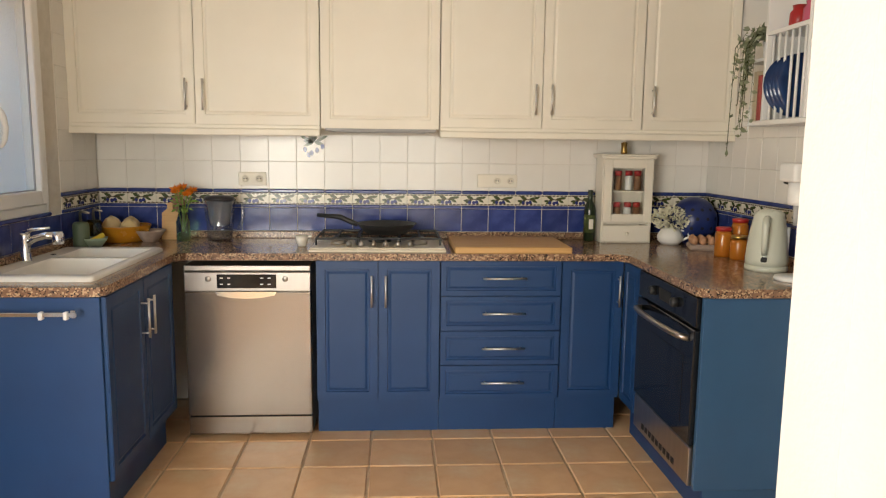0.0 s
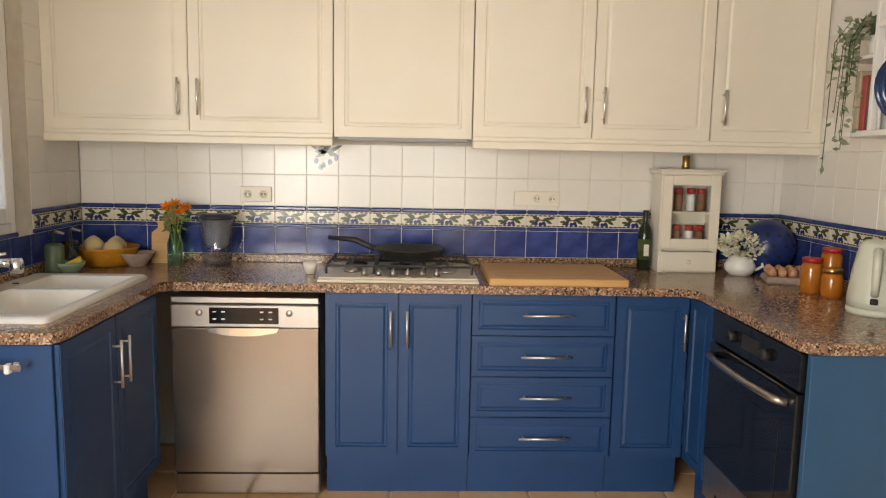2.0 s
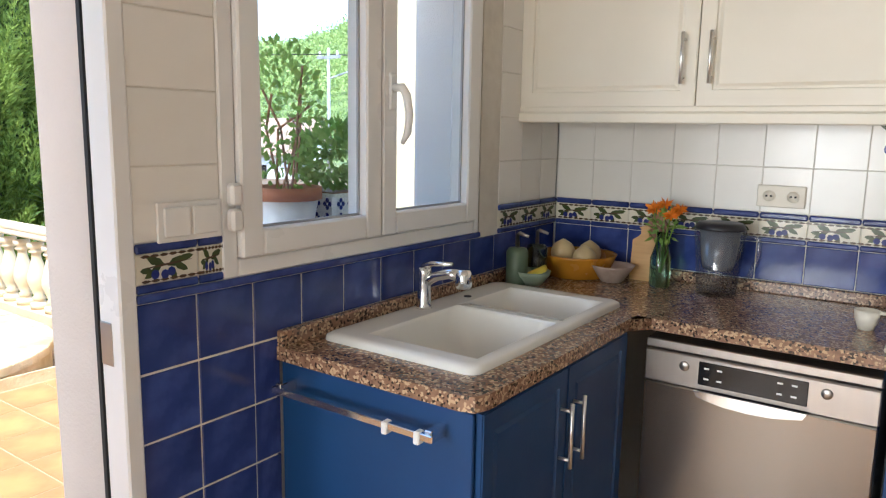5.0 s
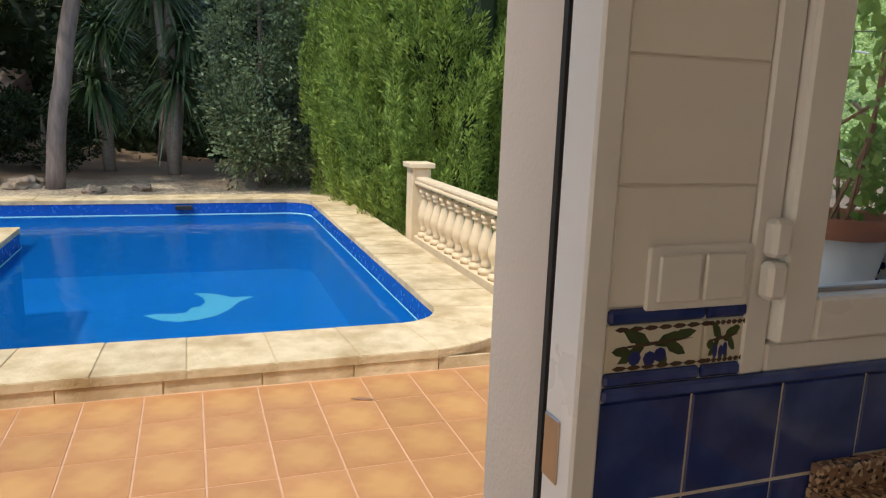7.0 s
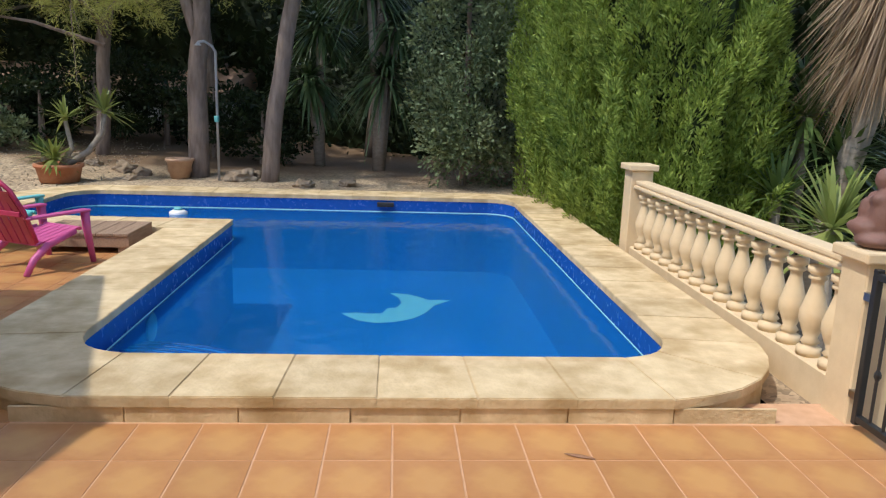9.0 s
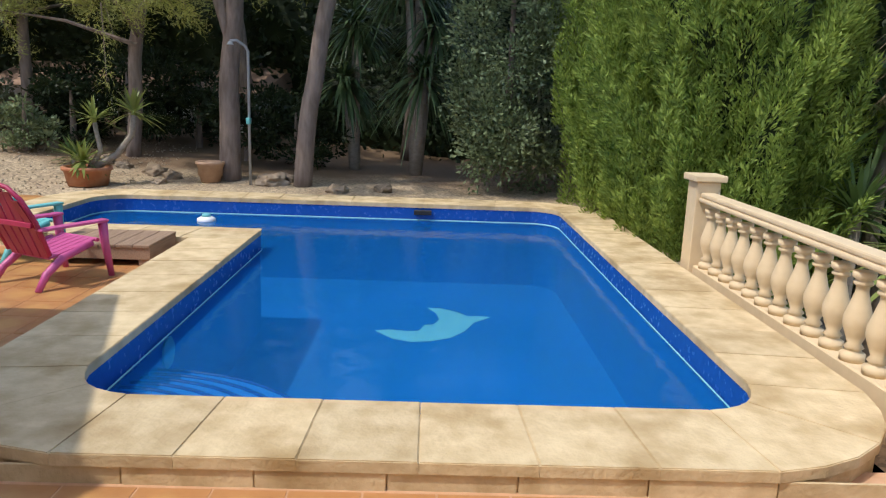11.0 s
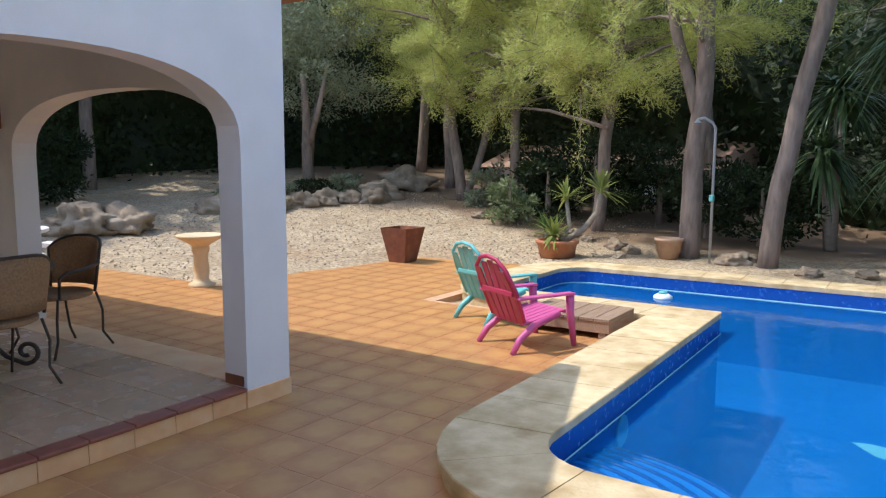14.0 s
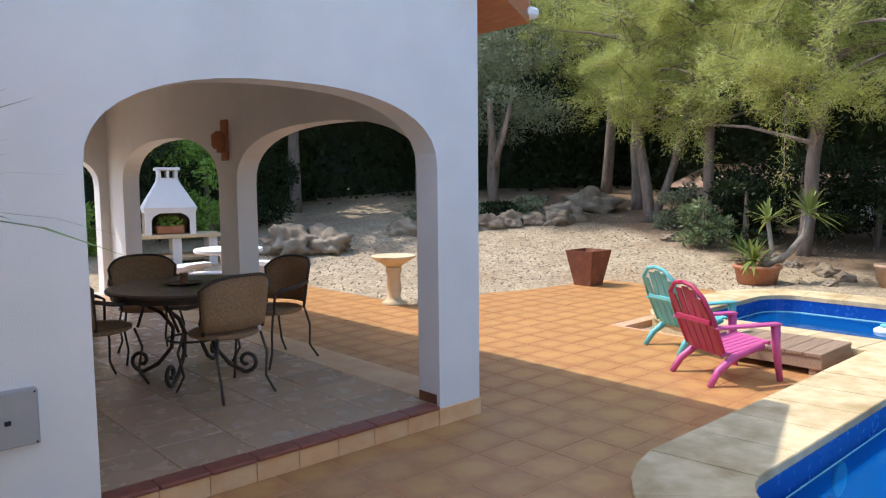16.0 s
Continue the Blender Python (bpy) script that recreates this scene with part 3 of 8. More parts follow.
tagged(link("wall_south", B((-1.31, -1.02, -6.1, -5.85, -0.1, 2.6), (1.62, 2.10, -6.1, -5.85, -0.1, 2.6), (-1.02, 1.62, -6.1, -5.85, 2.32, 2.6), (-1.02, 1.62, -6.1, -5.85, -0.1, 0.38)), INNER_WALL), "plastered wall closing the room behind", "wall", kind="structure")
tagged(link("wall_southwest", B((PXE0, XW, -6.1, -1.22, -0.3, 2.6)), INNER_WALL), "plastered side wall of the room behind", "wall", kind="structure")
ow = [(-1.31, 0), (-1.1, 0), (-1.1, 1.85)] + arch_outline(-1.1, 0.95, 1.85, 2.42)[::-1][1:-1] + [(0.95, 1.85), (0.95, 0), (2.10, 0), (2.10, 2.6), (-1.31, 2.6)]
wall("wall_partition", ow, (1.545, 1.70), "y", INNER_WALL, "white plastered partition with a wide arched opening")
tagged(link("ceiling", B((PXE0, 2.35, -6.1, -1.22, 2.6, 2.75), (XO, 2.35, -1.22, 4.9, 2.6, 2.75)), INNER_WALL), "white plastered ceiling", "ceiling", kind="structure")
tagged(link("floor", B((-1.31, 2.10, -5.85, 4.664, -0.1, -0.0035)), FLOOR_GROUT), "grouted bed of the kitchen floor", "floor", kind="structure")
tagged(link("doorstep", B((XO - 0.02, XW, DOOR_S, DOOR_N, -0.3, -0.004), bevel=0.004), RED_NOSE), "clay door sill stepping down to the terrace", "doorstep", kind="structure")
wall_cream = tagged(link("wall_wing", B((-2.86, XO - 0.012, 5.5, 5.8, -1.4, 3.4)), CREAM_WALL), "sunlit cream wall of the house wing", "wall", kind="structure")

# door frame on its inner side
door = tagged(new("door_1"), "white aluminium terrace door frame standing open", "door", kind="structure")
part("door_frame", B((XW - 0.065, XW + 0.012, DOOR_N - 0.005, DOOR_N + 0.033, 0, DOOR_H + 0.03), bevel=0.004), ALU_WHITE, door)
part("door_frame", B((XW - 0.065, XW + 0.012, DOOR_S - 0.045, DOOR_S + 0.005, 0, DOOR_H + 0.03), bevel=0.004), ALU_WHITE, door)
part("door_frame", B((XW - 0.065, XW + 0.012, DOOR_S + 0.005, DOOR_N - 0.005, DOOR_H - 0.02, DOOR_H + 0.03), bevel=0.004), ALU_WHITE, door)
part("seal", B((XW - 0.078, XW - 0.066, DOOR_N - 0.008, DOOR_N + 0.006, 0, DOOR_H)), DARK_GAP, door, "black rubber door seal")
part("keeper", B((XW - 0.06, XW - 0.02, DOOR_N - 0.008, DOOR_N - 0.004, 0.97, 1.06), bevel=0.002), STEEL, door, "steel lock keep in the frame")
part("reveal", B((XO - 0.012, XW - 0.079, DOOR_N - 0.003, DOOR_N + 0.01, -0.004, DOOR_H)), REVEAL, door, "beige rendered reveal of the doorway")

# ---- setting: pool terrace ----
tagged(link("terrace", B((-12.05, -8.15, -5.40, -2.60, -0.5, TZ - 0.003), (-9.02, -8.15, -2.60, -0.02, -0.5, TZ - 0.003), (-8.15, XO - 0.012, -10.5, -0.02, -0.5, TZ - 0.003),
                         (-5.4, XO - 0.012, -0.02, 0.5, -0.5, TZ - 0.003), (-4.9, XO - 0.012, 0.5, 4.74, -0.5, TZ - 0.003)), TERRA_GROUT), "grouted bed of the tiled pool terrace", "terrace", kind="structure")


def offset_plan(plan, d):
    out, n = [], len(plan)
    for i in range(n):
        a, p, b = Vector(plan[i - 1]), Vector(plan[i]), Vector(plan[(i + 1) % n])
        d1, d2 = (p - a).normalized(), (b - p).normalized()
        n1, n2 = Vector((-d1.y, d1.x)), Vector((-d2.y, d2.x))
        k = (n1 + n2).normalized()
        out.append(p - k * (d / max(k.dot(n1), 0.5)))
    return out


pool = tagged(new("pool"), "L-shaped blue swimming pool filled with clear water", "pool", kind="structure")
DEPTH, WATER_Z = -1.15, -0.272
bm = bmesh.new()
lo = [bm.verts.new((x, y, DEPTH)) for x, y in POOL]
hi = [bm.verts.new((x, y, CZ - 0.05)) for x, y in POOL]
for i in range(len(POOL)):
    j = (i + 1) % len(POOL)
    bm.faces.new((lo[i], lo[j], hi[j], hi[i]))
bm.faces.new(lo)
bmesh.ops.recalc_face_normals(bm, faces=bm.faces[:])
bmesh.ops.triangulate(bm, faces=[f for f in bm.faces if len(f.verts) > 4])
part("basin", bm, POOL_BLUE, pool, "bright blue painted basin")
band = bmesh.new()
inn = offset_plan(POOL, 0.010)
for z0, z1 in ((-0.30, CZ - 0.05),):
    a = [band.verts.new((p.x, p.y, z0)) for p in inn]
    b = [band.verts.new((p.x, p.y, z1)) for p in inn]
    for i in range(len(a)):
        j = (i + 1) % len(a)
        band.faces.new((a[i], a[j], b[j], b[i]))
part("waterline_band", band, POOL_BAND, pool, "dark blue mosaic band at the waterline")
# pale strip painted for the bright reflection line along the water's edge
glint = bmesh.new()
inn = offset_plan(POOL, 0.022)
a = [glint.verts.new((p.x, p.y, WATER_Z - 0.002)) for p in inn]
b = [glint.verts.new((p.x, p.y, WATER_Z + 0.012)) for p in inn]
for i in range(len(a)):
    j = (i + 1) % len(a)
    glint.faces.new((a[i], a[j], b[j], b[i]))
part("waterline_glint", glint, POOL_PALE, pool, "pale painted glint line at the water's edge")
wm = bmesh.new()
f = wm.faces.new([wm.verts.new((x, y, WATER_Z)) for x, y in POOL[::-1]])
bmesh.ops.triangulate(wm, faces=[f])
wat = part("water", wm, WATER, pool, "clear blue rippled water")
wat.visible_shadow = False
for k in range(6):
    rad, z = 0.62 + 0.145 * k, -0.31 - 0.03 * k
    fan = [(-5.21, 0.525)] + [(-5.21 - rad * math.sin(q), 0.525 + rad * math.cos(q)) for q in np.linspace(0, math.pi / 2, 14)]
    step = part("pool_step", prism(fan[::-1], DEPTH, z), POOL_STEP, pool, "corner step under water, blue lightened as if lit")
    part("step_edge", tube([(x, y, z) for x, y in fan[1:]], 0.016, 6), POOL_EDGE, step, "dark blue mosaic step edge", True)
lamp = lathe([(0.005, 0.0), (0.10, 0.0), (0.115, 0.012), (0.10, 0.02), (0.005, 0.022)], 20)
bmesh.ops.rotate(lamp, verts=lamp.verts[:], matrix=Matrix.Rotation(radians(-90), 3, "X"))
bmesh.ops.translate(lamp, verts=lamp.verts[:], vec=(-6.74, 0.522, -0.40))
part("underwater_lamp", lamp, POOL_PALE, pool, "round white underwater lamp, switched off", True)

# ---- setting: arched porch ----
PXO, PXI, PXE = -5.565, -5.345, XO - 0.012
PS = -9.0
north = [(PXO, TZ + 0.118), (-5.18, TZ + 0.118), (-5.18, 1.58)] + arch_outline(-5.18, -2.97, 1.58, 2.065)[::-1][1:-1] + \
        [(-2.97, 1.58), (-2.97, TZ + 0.0), (PXE, TZ), (PXE, 3.3), (-3.3, 4.05), (PXO, 2.78)]
wall("wall_porch_north", north, (-1.72, -1.5), "y", WHITE_WALL, "white rendered porch wall with a wide arch and gable")
west = [(PS, PZ), (-8.16, PZ), (-8.16, 1.5)] + arch_outline(-8.16, -5.187, 1.5, 2.05)[::-1][1:-1] + [(-5.187, 1.5), (-5.187, PZ), (-4.767, PZ), (-4.767, 1.5)] + \
       arch_outline(-4.767, -1.80, 1.5, 2.02)[::-1][1:-1] + [(-1.80, 1.5), (-1.80, PZ), (-1.72, PZ), (-1.72, 2.74), (PS, 2.74)]
wall("wall_porch_west", west, (PXO, PXI), "x", WHITE_WALL, "white rendered porch wall with two arches to the garden")
south = [(PXI, PZ), (-5.22, PZ), (-5.22, 1.5)] + arch_outline(-5.22, -2.6, 1.5, 2.05)[::-1][1:-1] + [(-2.6, 1.5), (-2.6, PZ), (PXE, PZ), (PXE, 2.74), (PXI, 2.74)]
wall("wall_porch_south", south, (PS, PS + 0.24), "y", WHITE_WALL, "white rendered porch wall with an arch")
tagged(link("wall_house", B((PXE, PXE + 0.25, PS, -1.72, -0.3, 2.74)), WHITE_WALL), "white house wall at the back of the porch", "wall", kind="structure")
tagged(link("porch_ceiling", B((PXO, PXE, PS, -1.72, 2.745, 2.85)), WHITE_WALL), "white plastered porch ceiling", "ceiling", kind="structure")
tagged(link("porch_floor", B((-5.22, PXE, PS, -1.52, -0.4, PZ - 0.008)), GROUT), "grouted bed of the raised porch floor", "floor", kind="structure")
tagged(link("porch_base", B((PXO - 0.01, -5.17, -1.72, -1.490, -0.4, TZ + 0.118), (PXO - 0.01, -5.22, PS, -1.72, -0.4, PZ - 0.001), bevel=0.004), KITCHEN_TILE),
       "clay tiled base under the porch column", "base", kind="structure")

# roof over porch and house
roof = tagged(new("roof"), "clay tiled gable roof with wooden eaves", "roof", kind="structure")
EX, EZ, RX, RZ = -5.97, 2.62, -3.25, 4.06


def roof_sheet(x0, z0, x1, z1, y0, y1, t):
    bm = bmesh.new()
    vs = [bm.verts.new(p) for p in ((x0, y0, z0), (x1, y0, z1), (x1, y1, z1), (x0, y1, z0), (x0, y0, z0 + t), (x1, y0, z1 + t), (x1, y1, z1 + t), (x0, y1, z0 + t))]
    for q in ((0, 3, 2, 1), (4, 5, 6, 7), (0, 1, 5, 4), (1, 2, 6, 5), (2, 3, 7, 6), (3, 0, 4, 7)):
        bm.faces.new([vs[i] for i in q])
    bmesh.ops.recalc_face_normals(bm, faces=bm.faces[:])
    return bm


part("eave_boards", roof_sheet(EX, EZ, RX, RZ, -9.7, -1.38, 0.05), EAVE_WOOD, roof, "varnished wooden eave boards")
part("east_slope", roof_sheet(RX, RZ, -1.0, 2.95, -9.7, -1.38, 0.09), ROOF_TILE, roof)
part("house_slope", roof_sheet(-1.95, 2.80, 1.2, 4.1, -1.38, 2.85, 0.1), ROOF_TILE, roof)
# unseen slope, set back so that the sun reaches the wing wall
part("house_slope", roof_sheet(-1.20, 3.11, 1.2, 4.1, 2.85, 6.0, 0.1), ROOF_TILE, roof)
part("house_slope", roof_sheet(1.2, 4.1, 3.2, 3.2, -6.4, 6.0, 0.1), ROOF_TILE, roof)
part("house_slope", roof_sheet(-1.0, 2.95, 1.2, 4.1, -6.4, -1.38, 0.1), ROOF_TILE, roof)
part("gutter", B((EX - 0.10, EX + 0.01, -9.0, -1.36, EZ + 0.045, EZ + 0.12), bevel=0.02), ALU_WHITE, roof, "white eaves gutter")
for k in range(36):
    y = -1.45 - 0.21 * k
    bm = tube([(EX + 0.012, y, EZ + 0.12), (RX, y, RZ + 0.12)], 0.085, 8)
    part("roof_tile", bm, ROOF_TILE, roof)

# ---- kitchen: wall and floor tiles ----
CT = 0.925   # worktop height


def tile_mesh(name, w, h, t, mat, bevel=0.0016, gap=0.0008):
    """Glazed tile, front to -y, from the origin's lower left corner."""
    bm = B((gap, w - gap, -t, 0, gap, h - gap))
    front = [e for e in bm.edges if all(v.co.y < -t / 2 for v in e.verts)]
    bmesh.ops.bevel(bm, geom=front, offset=bevel, segments=1, affect="EDGES")
    me = bpy.data.meshes.new(name)
    bm.to_mesh(me)
    bm.free()
    me.materials.append(mat)
    return me


def border_mesh(w):
    """Cream tile with an olive sprig between blue mouldings."""
    bm = bmesh.new()

    def bar(z0, z1, t, slot, bev=0.002):
        k = B((0.001, w - 0.001, -t, 0, z0, z1), bevel=bev)
        me = bpy.data.meshes.new("tmp")
        k.to_mesh(me)
        k.free()
        first = len(bm.faces)
        bm.from_mesh(me)
        bpy.data.meshes.remove(me)
        bm.faces.ensure_lookup_table()
        for f in bm.faces[first:]:
            f.material_index = slot

    bar(0.0, 0.017, 0.012, 1, 0.004)
    bar(0.018, 0.080, 0.008, 0)
    bar(0.081, 0.101, 0.013, 1, 0.005)

    def leaf(x, z, ang, ln, wd, slot):
        c, s = math.cos(ang), math.sin(ang)
        pts = [(0, 0), (0.35, 0.5), (0.75, 0.38), (1, 0), (0.75, -0.38), (0.35, -0.5)]
        f = bm.faces.new([bm.verts.new((x + c * a * ln - s * b * wd, -0.0088 - 0.0002 * (slot > 2), z + s * a * ln + c * b * wd)) for a, b in pts[::-1]])
        f.material_index = slot

    k = w / 0.152
    for x, z, a, ln, wd in ((0.075, 0.05, 0.35, 0.045, 0.012), (0.07, 0.052, 2.7, 0.05, 0.012), (0.06, 0.05, 3.6, 0.045, 0.011), (0.09, 0.055, -0.5, 0.04, 0.011),
                            (0.05, 0.055, 2.4, 0.028, 0.010), (0.10, 0.06, 0.15, 0.04, 0.010), (0.08, 0.045, 5.3, 0.028, 0.011), (0.04, 0.045, 3.1, 0.03, 0.010)):
        leaf(x * k, z, a, ln * k, wd * 1.45, 2)
    leaf(0.012 * k, 0.050, 0.06, 0.125 * k, 0.005, 4)
    for x, z in ((0.068, 0.034), (0.084, 0.038), (0.045, 0.036)):
        f = bm.faces.new([bm.verts.new((x * k + 0.010 * k * math.cos(-t), -0.0095, z + 0.010 * math.sin(-t))) for t in np.linspace(0, 2 * math.pi, 9)[:-1]])
        f.material_index = 3
    for z in (0.0235, 0.0745):
        for x in np.arange(0.012, 0.145, 0.022):
            leaf(x * k, z, 0.0, 0.023 * k, 0.007, 4)
    me = bpy.data.meshes.new("border_tile")
    bm.to_mesh(me)
    bm.free()
    for m in (BORDER_TILE, BLUE_TILE, OLIVE_GREEN, OLIVE_BLUE, OLIVE_BROWN):
        me.materials.append(m)
    return me


PITCH = 0.1525
W_TILE = tile_mesh("white_tile", PITCH, 0.151, 0.007, WHITE_TILE)
B_TILE = tile_mesh("blue_tile", PITCH, 0.147, 0.007, BLUE_TILE, 0.0022, 0.0016)
B_LOW = tile_mesh("blue_tile_low", PITCH, 0.130, 0.007, BLUE_TILE, 0.0022, 0.0016)
BORDER = border_mesh(PITCH)


def tiling(name, label, x, y, rz):
    ob = tagged(new(name), label, "wall tiles", kind="structure")
    ob.matrix_basis = pose(x, y, 0, 0, 0, rz)
    return ob


def lay(parent, name, me, x, z, sx=1.0, sz=1.0):
    ob = new(name, me)
    ob.parent = parent
    ob.matrix_basis = Matrix.Translation((x, 0, z)) @ Matrix.Diagonal((sx, 1, sz, 1))


def grout(parent, *rects):
    part("grout_bed", B(*[(a, b, -0.0045, 0.0, c, d) for a, b, c, d in rects]), GROUT, parent)


back = tiling("tiles_north", "white and blue glazed kitchen tiles with olive border", -1.30, 4.662, 0)
grout(back, (0, 3.39, 0.93, 1.60))
for i in range(23):
    x = i * PITCH
    k = min(1.0, (3.39 - x) / PITCH)
    if k <= 0.05:
        continue
    lay(back, "blue_tile", B_LOW, x, 0.963, k)
    lay(back, "border_tile", BORDER, x, 1.094, k)
    lay(back, "white_tile", W_TILE, x, 1.196, k)
    lay(back, "white_tile", W_TILE, x, 1.347, k)
# sprig of olives on one white tile
sprig = bmesh.new()
for a, ln in ((2.75, 0.085), (2.25, 0.075), (1.25, 0.07), (0.45, 0.085), (3.5, 0.06), (-0.25, 0.06), (1.75, 0.06), (3.05, 0.06)):
    c, s = math.cos(a), math.sin(a)
    sprig.faces.new([sprig.verts.new((1.165 + c * u * ln - s * v * 0.02, -0.0082, 1.455 + s * u * ln + c * v * 0.02)) for u, v in ((0, 0), (0.35, -0.5), (0.75, -0.35), (1, 0), (0.75, 0.35), (0.35, 0.5))])
part("painted_leaves", sprig, OLIVE_GREEN, back)
for x, z in ((1.115, 1.415), (1.15, 1.395), (1.18, 1.41), (1.21, 1.43), (1.135, 1.385)):
    olive = bmesh.new()
    olive.faces.new([olive.verts.new((x + 0.011 * math.cos(q), -0.0088, z + 0.015 * math.sin(q))) for q in np.linspace(0, 2 * math.pi, 11)[:-1]])
    part("painted_olive", olive, OLIVE_BLUE, back)

side = tiling("tiles_west", "white and blue glazed tiles round the kitchen window", -1.309, 2.832, 90)
grout(side, (0.0, 0.21, 0.0, 2.3), (0.21, 0.36, 0.0, 1.10), (0.36, 1.824, 0.93, 1.10), (1.262, 1.824, 1.10, 2.50), (0.0, 0.2, 2.2, 2.55))
me_flip = side
for i in range(12):
    x = i * PITCH - 0.012
    k = min(1.0, (1.824 - x) / PITCH)
    lay(side, "blue_tile", B_LOW if x > 0.33 else B_TILE, x, 0.963 if x > 0.33 else 0.946, k)
    if x < 0.33:
        for r in range(6):
            lay(side, "blue_tile", B_TILE, x, 0.797 - 0.1485 * r, min(1.0, (0.37 - x) / PITCH))
    if x > 1.24:
        lay(side, "border_tile", BORDER, x + 0.02, 1.094, min(1.0, (1.80 - x) / PITCH))
        for r in range(8):
            lay(side, "white_tile", W_TILE, x + 0.02, 1.196 + 0.151 * r, min(1.0, (1.80 - x) / PITCH))
lay(side, "border_tile", BORDER, 0.0, 1.114, 0.96)
lay(side, "border_tile", BORDER, 0.148, 1.114, 0.40)
for r in range(7):
    lay(side, "white_tile", W_TILE, 0.0, 1.216 + 0.152 * r, 1.36)
part("pencil_strip", B((0.0, 1.262, -0.014, 0, 1.094, 1.112), bevel=0.004), BLUE_TILE, side, "blue glazed moulding")

east = tiling("tiles_east", "white and blue glazed kitchen tiles with olive border", 2.098, 4.66, -90)
grout(east, (0, 1.9, 0.93, 2.0))
for i in range(12):
    x = i * PITCH
    lay(east, "blue_tile", B_LOW, x, 0.963)
    lay(east, "border_tile", BORDER, x, 1.094)
    for r in range(3):
        lay(east, "white_tile", W_TILE, x, 1.196 + 0.151 * r)

# ---- kitchen: worktop and cabinets ----
main = [(-1.30, 4.12), (-0.722, 4.12), (-0.722, 4.045), (1.40, 4.045), (1.443, 3.99), (1.443, 3.20), (1.455, 3.17), (1.49, 3.155), (2.09, 3.155), (2.09, 4.652), (-1.30, 4.652)]
slab = prism(main, CT - 0.034, CT)
prism([(-0.80, 3.32), (-0.722, 3.32), (-0.722, 3.99), (-0.675, 4.045), (-0.722, 4.0451), (-0.722, 4.12), (-0.80, 4.12)], CT - 0.034, CT, slab)
prism([(-1.30, 3.19), (-0.77, 3.19), (-0.735, 3.20), (-0.722, 3.235), (-0.722, 3.32), (-1.30, 3.32)], CT - 0.034, CT, slab)
prism([(-1.30, 3.32), (-1.235, 3.32), (-1.235, 4.12), (-1.30, 4.12)], CT - 0.034, CT, slab)
prism([(-0.722, 3.99), (-0.675, 4.045), (-0.722, 4.045)], CT - 0.034, CT, slab)
top = tagged(link("worktop", slab, GRANITE), "polished brown speckled granite worktop with low upstand", "worktop")
part("upstand", B((-1.286, 2.09, 4.632, 4.652, CT, 0.963), bevel=0.003), GRANITE, top)
part("upstand", B((-1.30, -1.278, 3.19, 4.632, CT, 0.966), bevel=0.003), GRANITE, top)
part("upstand", B((2.072, 2.092, 3.16, 4.632, CT, 0.963), bevel=0.003), GRANITE, top)


def panel_front(w, h, t=0.021, rim=0.055):
    """A framed front with a raised field; faces -y, from (0, 0, 0)."""
    bm = B((0, w, -t, 0, 0, h))
    f = min(bm.faces, key=lambda q: q.calc_center_median().y)
    edge = f.edges[:]
    bmesh.ops.bevel(bm, geom=edge, offset=0.003, segments=2, affect="EDGES")
    f = max((q for q in bm.faces if q.calc_center_median().y < -t + 1e-5), key=lambda q: q.calc_area())
    for th, dp in ((rim, 0.0), (0.004, 0.007), (0.010, 0.0), (0.014, -0.005)):
        bmesh.ops.inset_region(bm, faces=[f], thickness=th)
        for v in f.verts:
            v.co.y += dp
    return bm


def bar_handle(parent, x, z, ln, upright, mat=None, r=0.0055, y=-0.021):
    bm = bmesh.new()
    if upright:
        tube([(x, y - 0.03, z), (x, y - 0.03, z + ln)], r, 8, bm)
        ends = [(x, z + 0.02), (x, z + ln - 0.02)]
    else:
        tube([(x - ln / 2, y - 0.03, z), (x + ln / 2, y - 0.03, z)], r, 8, bm)
        ends = [(x - ln / 2 + 0.02, z), (x + ln / 2 - 0.02, z)]
    for a, b in ends:
        tube([(a, y - 0.03, b), (a, y, b)], r * 0.8, 6, bm)
    return part("handle", bm, mat or HANDLE_STEEL, parent, "slim steel bar handle", True)


def cabinet(label, x, y, rz, w, z0, z1, depth, fronts, mat, group, handles, plinth=True, body_top=0.0):
    """fronts: (x, z, w, h); handles: per front (x, z, length, upright)."""
    ob = thing("kitchen_cabinet", x, y, 0, label, "cabinet", group, rz)
    part("body", B((0.001, w - 0.001, 0.001, depth, z0, body_top or z1)), mat, ob)
    if plinth:
        part("plinth", B((0.0, w, 0.045, 0.065, 0.0, z0 - 0.001)), mat, ob)
    for (fx, fz, fw, fh), hd in zip(fronts, handles):
        d = part("drawer_front" if fh < 0.25 else "door", panel_front(fw - 0.004, fh - 0.004, rim=0.032 if fh < 0.25 else 0.055), mat, ob)
        d.location = (fx + 0.002, 0, fz + 0.002)
        if hd:
            bar_handle(d, hd[0] - fx, hd[1] - fz, hd[2], hd[3])
    return ob


G1, G2 = "blue base cabinets", "cream wall cabinets"
DB = "dark blue painted kitchen base cabinet with "
Z0, Z1 = 0.185, 0.887
cabinet(DB + "two panelled doors", -0.072, 4.092, 0, 0.604, Z0, Z1, 0.5, [(0, Z0, 0.302, Z1 - Z0), (0.302, Z0, 0.302, Z1 - Z0)], BLUE_PAINT, G1,
        [(0.268, 0.66, 0.155, True), (0.336, 0.66, 0.155, True)])
dz = (Z1 - Z0) / 4
